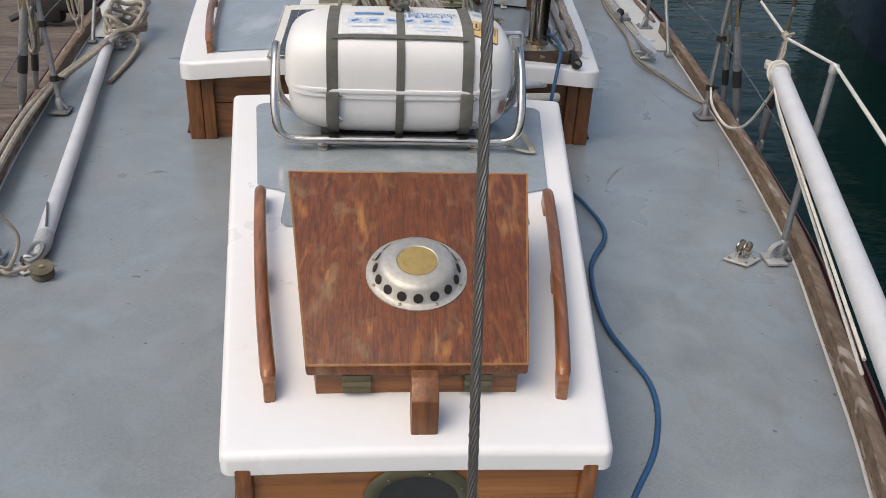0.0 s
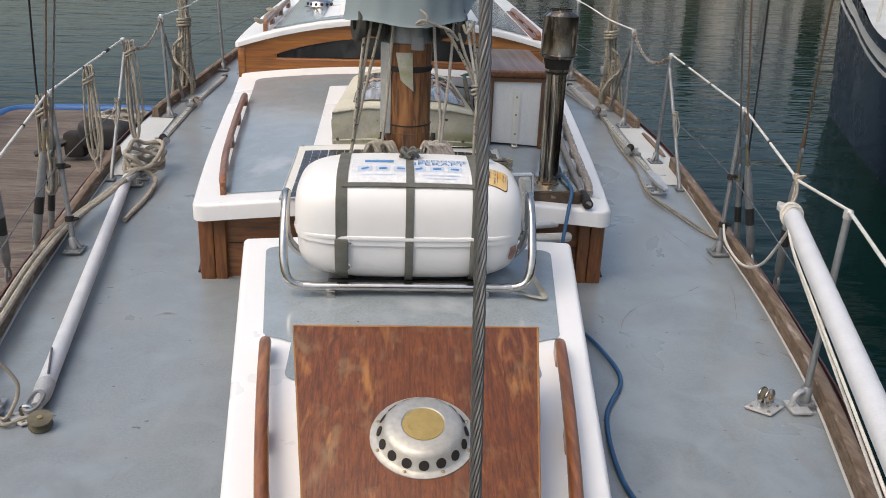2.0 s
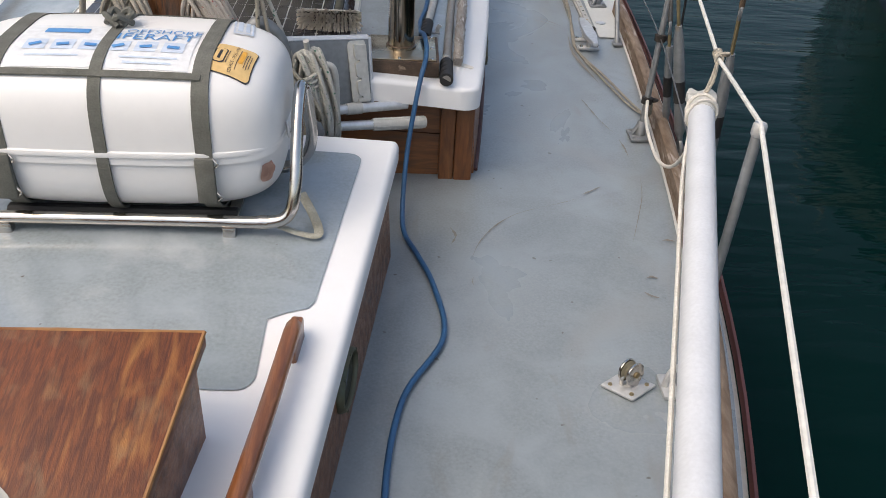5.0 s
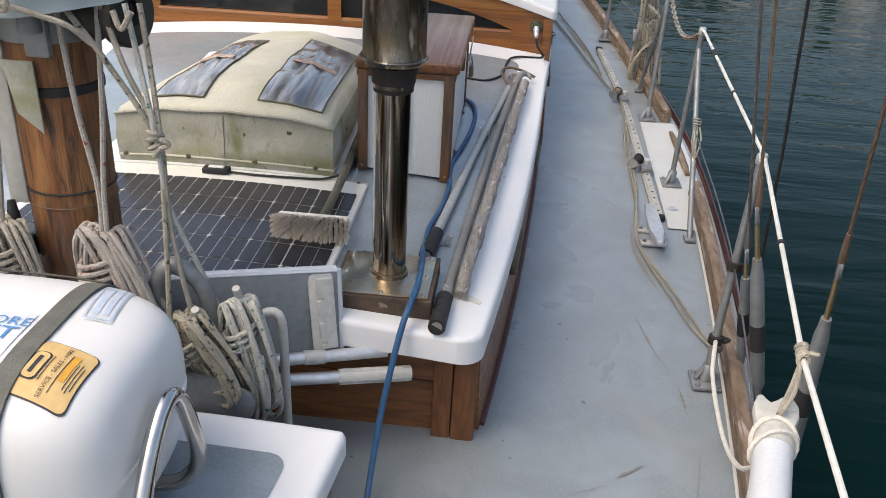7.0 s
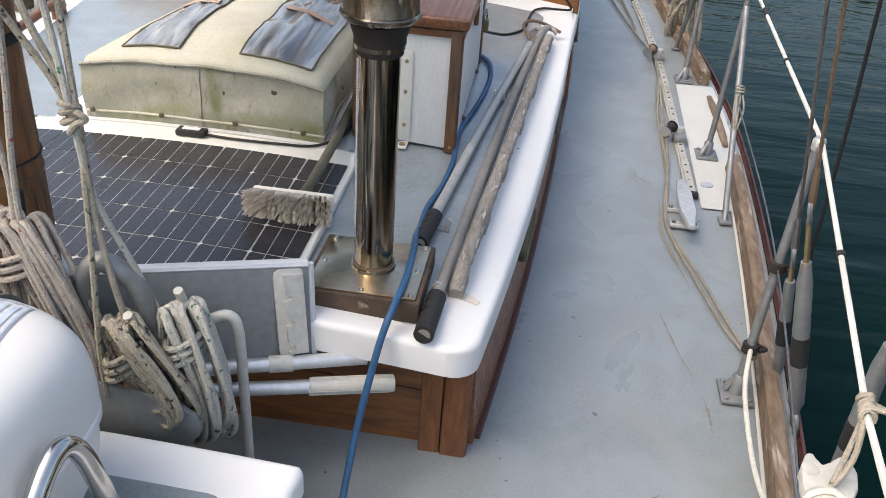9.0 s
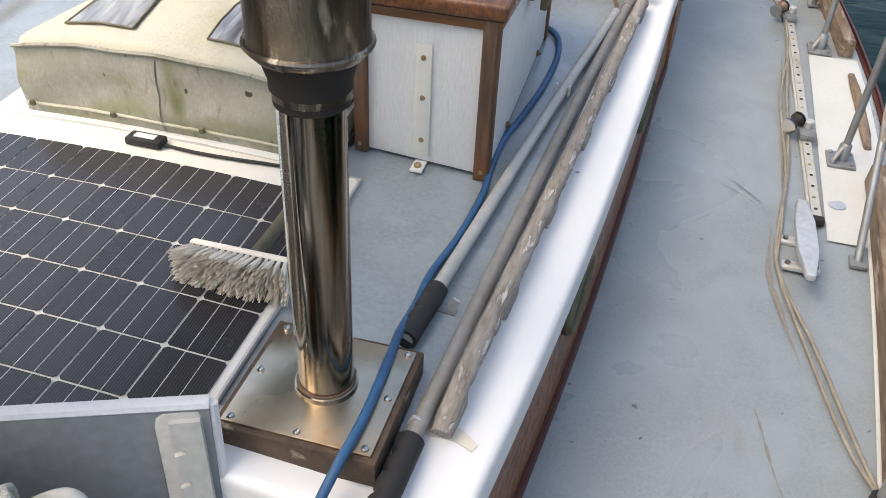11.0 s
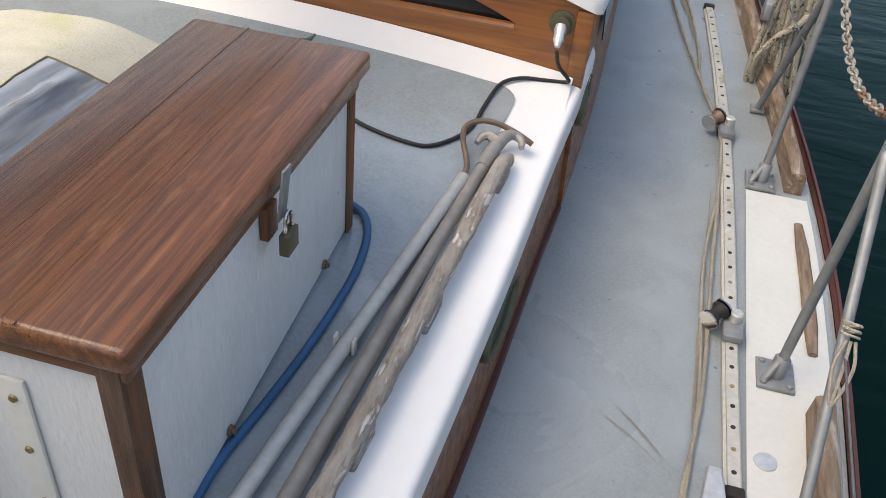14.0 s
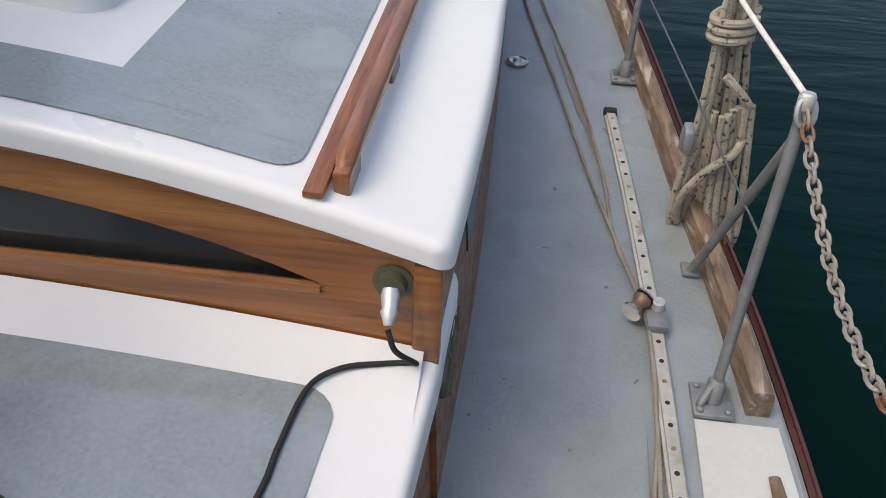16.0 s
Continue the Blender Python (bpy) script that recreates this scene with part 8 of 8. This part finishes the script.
for y, z, h in ((3.98, 0.74, 0.5), (4.6, 0.77, 0.55), (5.35, 0.80, 0.6), (2.7, 0.70, 0.3)):
    rope_coil((-1.62 if y > 3.5 else -1.44, y, z), 0.09, h, 3, 0.006, M["rope"], "thin cord loops hung over the lifeline", depth=0.05, wrap=2, seed=int(y * 10))

# ---- pontoon ----
DZ = -0.5
dock = thing("pontoon", (-3.05, 5.0, DZ - 0.3), "floating timber pontoon with grooved brown planks", "pontoon", kind="structure")
bm = bm_new()
prof = []
for k in range(6):
    a = -0.055 + 0.022 * k
    prof += [(a, -0.0), (a + 0.014, 0.0)] + ([(a + 0.0155, -0.005), (a + 0.0205, -0.005)] if k < 5 else [])
prof = [(-0.057, -0.03), (-0.057, -0.003)] + prof + [(0.071, -0.003), (0.071, -0.03)]
ra = [bm.verts.new((-1.04, y, z)) for y, z in prof]
rb = [bm.verts.new((1.04, y, z)) for y, z in prof]
for k in range(len(prof)):
    k2 = (k + 1) % len(prof)
    bm.faces.new((ra[k], ra[k2], rb[k2], rb[k]))
bm.faces.new(ra[::-1])
bm.faces.new(rb)
plank_me = link_mesh("plank", bm, M["plank"], smooth=False)
for i in range(66):
    ob = new("plank", plank_me)
    ob.parent = dock
    ob.location = (rnd.uniform(-0.004, 0.004), 0.35 + 0.137 * i - 5.0, 0.3 + rnd.uniform(-0.002, 0.002))
bm = bm_new()
box(bm, (-3.05, 4.9, DZ - 0.20), (2.0, 8.9, 0.30), 0.02)
part("float", bm, M["stone"], dock, "grey concrete float")
bm = bm_new()
tube(bm, smooth_path([(-2.0, 8.9, DZ - 0.03), (-2.05, 9.3, DZ - 0.03), (-2.3, 9.45, DZ - 0.03), (-3.05, 9.5, DZ - 0.03), (-3.8, 9.45, DZ - 0.03), (-4.08, 9.3, DZ - 0.03), (-4.12, 8.9, DZ - 0.03)], 6), 0.06, 10)
part("bumper", bm, M["blue_trim"], dock, "blue rubber bumper round the end")
bm = bm_new()
box(bm, (-2.0, 4.8, DZ - 0.02), (0.05, 8.9, 0.10), 0.01)
part("edge_beam", bm, M["toe"], dock, "weathered edge beam")

rnd = random.Random(8)
bm = bm_new()
pts = []
for k in range(60):
    a = 0.75 * k
    r_ = 0.10 + 0.22 * rnd.random()
    pts.append((-2.75 + 1.3 * r_ * math.cos(a), 8.75 + r_ * math.sin(a), DZ + 0.02 + 0.16 * rnd.random() * (1 - r_ / 0.4)))
tube(bm, smooth_path(pts, 4), 0.015, 7)
solid("mooring_rope", bm, M["rope"], "long weathered mooring rope piled on the pontoon", "rope", at=(-2.75, 8.75, DZ))
motor = thing("outboard_motor", (-2.6, 7.35, DZ), "black outboard motor lying on the pontoon", "outboard motor")
bm = bm_new()
box(bm, (-2.5, 7.4, DZ + 0.22), (0.42, 0.26, 0.24), 0.07, Matrix.Rotation(0.1, 3, "Y"), seg=4)
part("cowling", bm, M["black"], motor)
bm = bm_new()
box(bm, (-2.74, 7.36, DZ + 0.14), (0.18, 0.16, 0.22), 0.04)
part("powerhead", bm, M["soot_and_shade"], motor)
bm = bm_new()
tube(bm, [(-2.75, 7.35, DZ + 0.2), (-3.05, 7.25, DZ + 0.07)], [0.06, 0.04], 10, flat=0.6)
part("leg", bm, M["black"], motor)
bm = bm_new()
tube(bm, smooth_path([(-2.35, 7.35, DZ + 0.12), (-2.22, 7.3, DZ + 0.16), (-2.16, 7.36, DZ + 0.1), (-2.2, 7.45, DZ + 0.03)], 5), 0.018, 8)
part("fuel_line", bm, M["black"], motor)
pile = thing("fender", (-4.3, 8.5, -0.9), "big off-white cylindrical fender beside the pontoon", "fender")
bm = bm_new()
lathe(bm, [(0.05, 0.0), (0.16, 0.06), (0.19, 0.2), (0.19, 0.8), (0.15, 0.95), (0.06, 1.02), (0.05, 1.12), (0.03, 1.15)], (-4.3, 8.5, -0.9), 28)
part("body", bm, M["plastic"], pile)
bm = bm_new()
tube(bm, smooth_path([(-4.3, 8.5, 0.24), (-4.0, 8.3, -0.2), (-3.9, 8.2, -0.48)], 5), 0.012, 8)
part("lanyard", bm, M["rope"], pile)

# ---- neighbouring boat ----
NX = 6.55
nb = thing("moored_boat", (NX, 7.0, -1.0), "dark navy wooden boat moored alongside, white stripe under its rail", "boat")
nhalf = curve_through([(0.0, 1.5), (3.0, 1.75), (6.0, 1.78), (8.6, 1.52), (9.4, 1.28), (10.2, 0.98), (11.0, 0.66), (12.0, 0.30), (12.7, 0.03)])
nys = [0.0 + 12.7 * i / 48 for i in range(49)]


def nz(y):
    return 0.35 + 0.012 * (y - 5) ** 2


def hull_strip(lo, hi, m_, nm, lab="", bulge=0.0):
    bm = bm_new()
    for s in (-1, 1):
        def f(k, y, s=s):
            t = lo + (hi - lo) * k / 4
            z = -1.2 + (nz(y) + 1.2) * t
            return Vector((NX + s * max(0.005, nhalf(y) * (0.80 + 0.26 * t ** 0.8) + bulge), y + 0.4 * (t - 0.5) * max(0, (y - 9) / 4), z))
        sheet(bm, f, range(5), nys)
    return part(nm, bm, m_, nb, lab)


hull_strip(0.0, 0.80, M["navy"], "hull", "dark navy hull")
hull_strip(0.80, 0.83, M["hull"], "stripe", "thin white stripe", 0.004)
hull_strip(0.83, 0.86, M["navy"], "upper_strake", "", 0.0)
hull_strip(0.86, 0.95, M["hull"], "white_strake", "white band below the rail", 0.006)
hull_strip(0.95, 1.03, M["navy"], "rail", "dark rubbing rail", 0.03)
bm = bm_new()
sheet(bm, lambda u_, y: Vector((NX + u_ * nhalf(y) * 1.0, y, nz(y) - 0.08)), [-1, 0, 1], nys)
part("deck", bm, M["patch"], nb, "pale painted deck")
bm = bm_new()
box(bm, (NX, 6.5, nz(6.5) + 0.35), (1.9, 3.5, 0.9), 0.06)
part("cabin", bm, M["teak_x"], nb, "varnished cabin")
for s in (-1, 1):
    for y in (5.5, 6.5, 7.5):
        bm = bm_new()
        box(bm, (NX + s * 0.955, y, nz(6.5) + 0.45), (0.01, 0.5, 0.3), 0.003)
        part("cabin_window", bm, M["glass"], nb)
    for y in (8.6, 9.8, 11.0):
        bm = bm_new()
        tube(bm, [(NX + s * nhalf(y) * 0.98, y, nz(y)), (NX + s * nhalf(y) * 0.98, y, nz(y) + 0.7)], 0.02, 8)
        part("rail_post", bm, M["hull"], nb, "white rail post")

# ---- far shore of the harbour ----
bm = bm_new()
prism(bm, [(-5, 105, -1.5), (60, 80, -1.5), (95, 30, -1.5), (110, -60, -1.5), (170, -60, -1.5), (170, 160, -1.5), (-5, 160, -1.5)], (0, 0, 3.5))
solid("backdrop", bm, M["stone"], "far stone quay across the harbour", "quay", kind="structure", smooth=False)
rnd = random.Random(2)
bm = bm_new()
for k in range(190):
    t = rnd.random()
    x, y = 5 + 100 * t + 8 * rnd.random(), 118 - 70 * t ** 1.6 - (60 * rnd.random() if t > 0.75 else 0) + 22 * rnd.random()
    r_ = 3.5 + 4 * rnd.random()
    out = bmesh.ops.create_icosphere(bm, subdivisions=2, radius=r_)
    hz = 3 + 13 * rnd.random()
    for v in out["verts"]:
        v.co = Vector((x, y, hz)) + v.co * (0.75 + 0.5 * noise.noise(v.co * 0.5 + Vector((k, 0, 0))))
tagged(solid("tree_bank", bm, M["foliage"], "far wooded bank across the harbour", "trees"), kind="stuff")
for k in range(5):
    x, y = 16 + 11 * k, 98 - 1.3 * (k ** 2)
    h = 6 + 4 * ((k * 7) % 5) / 4
    hs = thing("harbour_house", (x, y, 2.0), "pale rendered house on the far quay", "house", group="far houses")
    bm = bm_new()
    box(bm, (x, y, 2.0 + h / 2), (8, 8, h), 0.05)
    part("wall", bm, M["hull"], hs)
    bm = bm_new()
    prism(bm, [(x - 4.3, y - 4.4, 2.0 + h), (x - 4.3, y + 4.4, 2.0 + h), (x - 4.3, y, 4.6 + h)], (8.6, 0, 0))
    part("roof", bm, M["navy"], hs, "slate roof", smooth=False)
    for i in range(3):
        for j in range(int(h // 3)):
            bm = bm_new()
            box(bm, (x - 2.4 + 2.4 * i, y - 4.02, 3.7 + 2.8 * j), (1.0, 0.06, 1.4), 0)
            part("window", bm, M["glass"], hs, smooth=False)
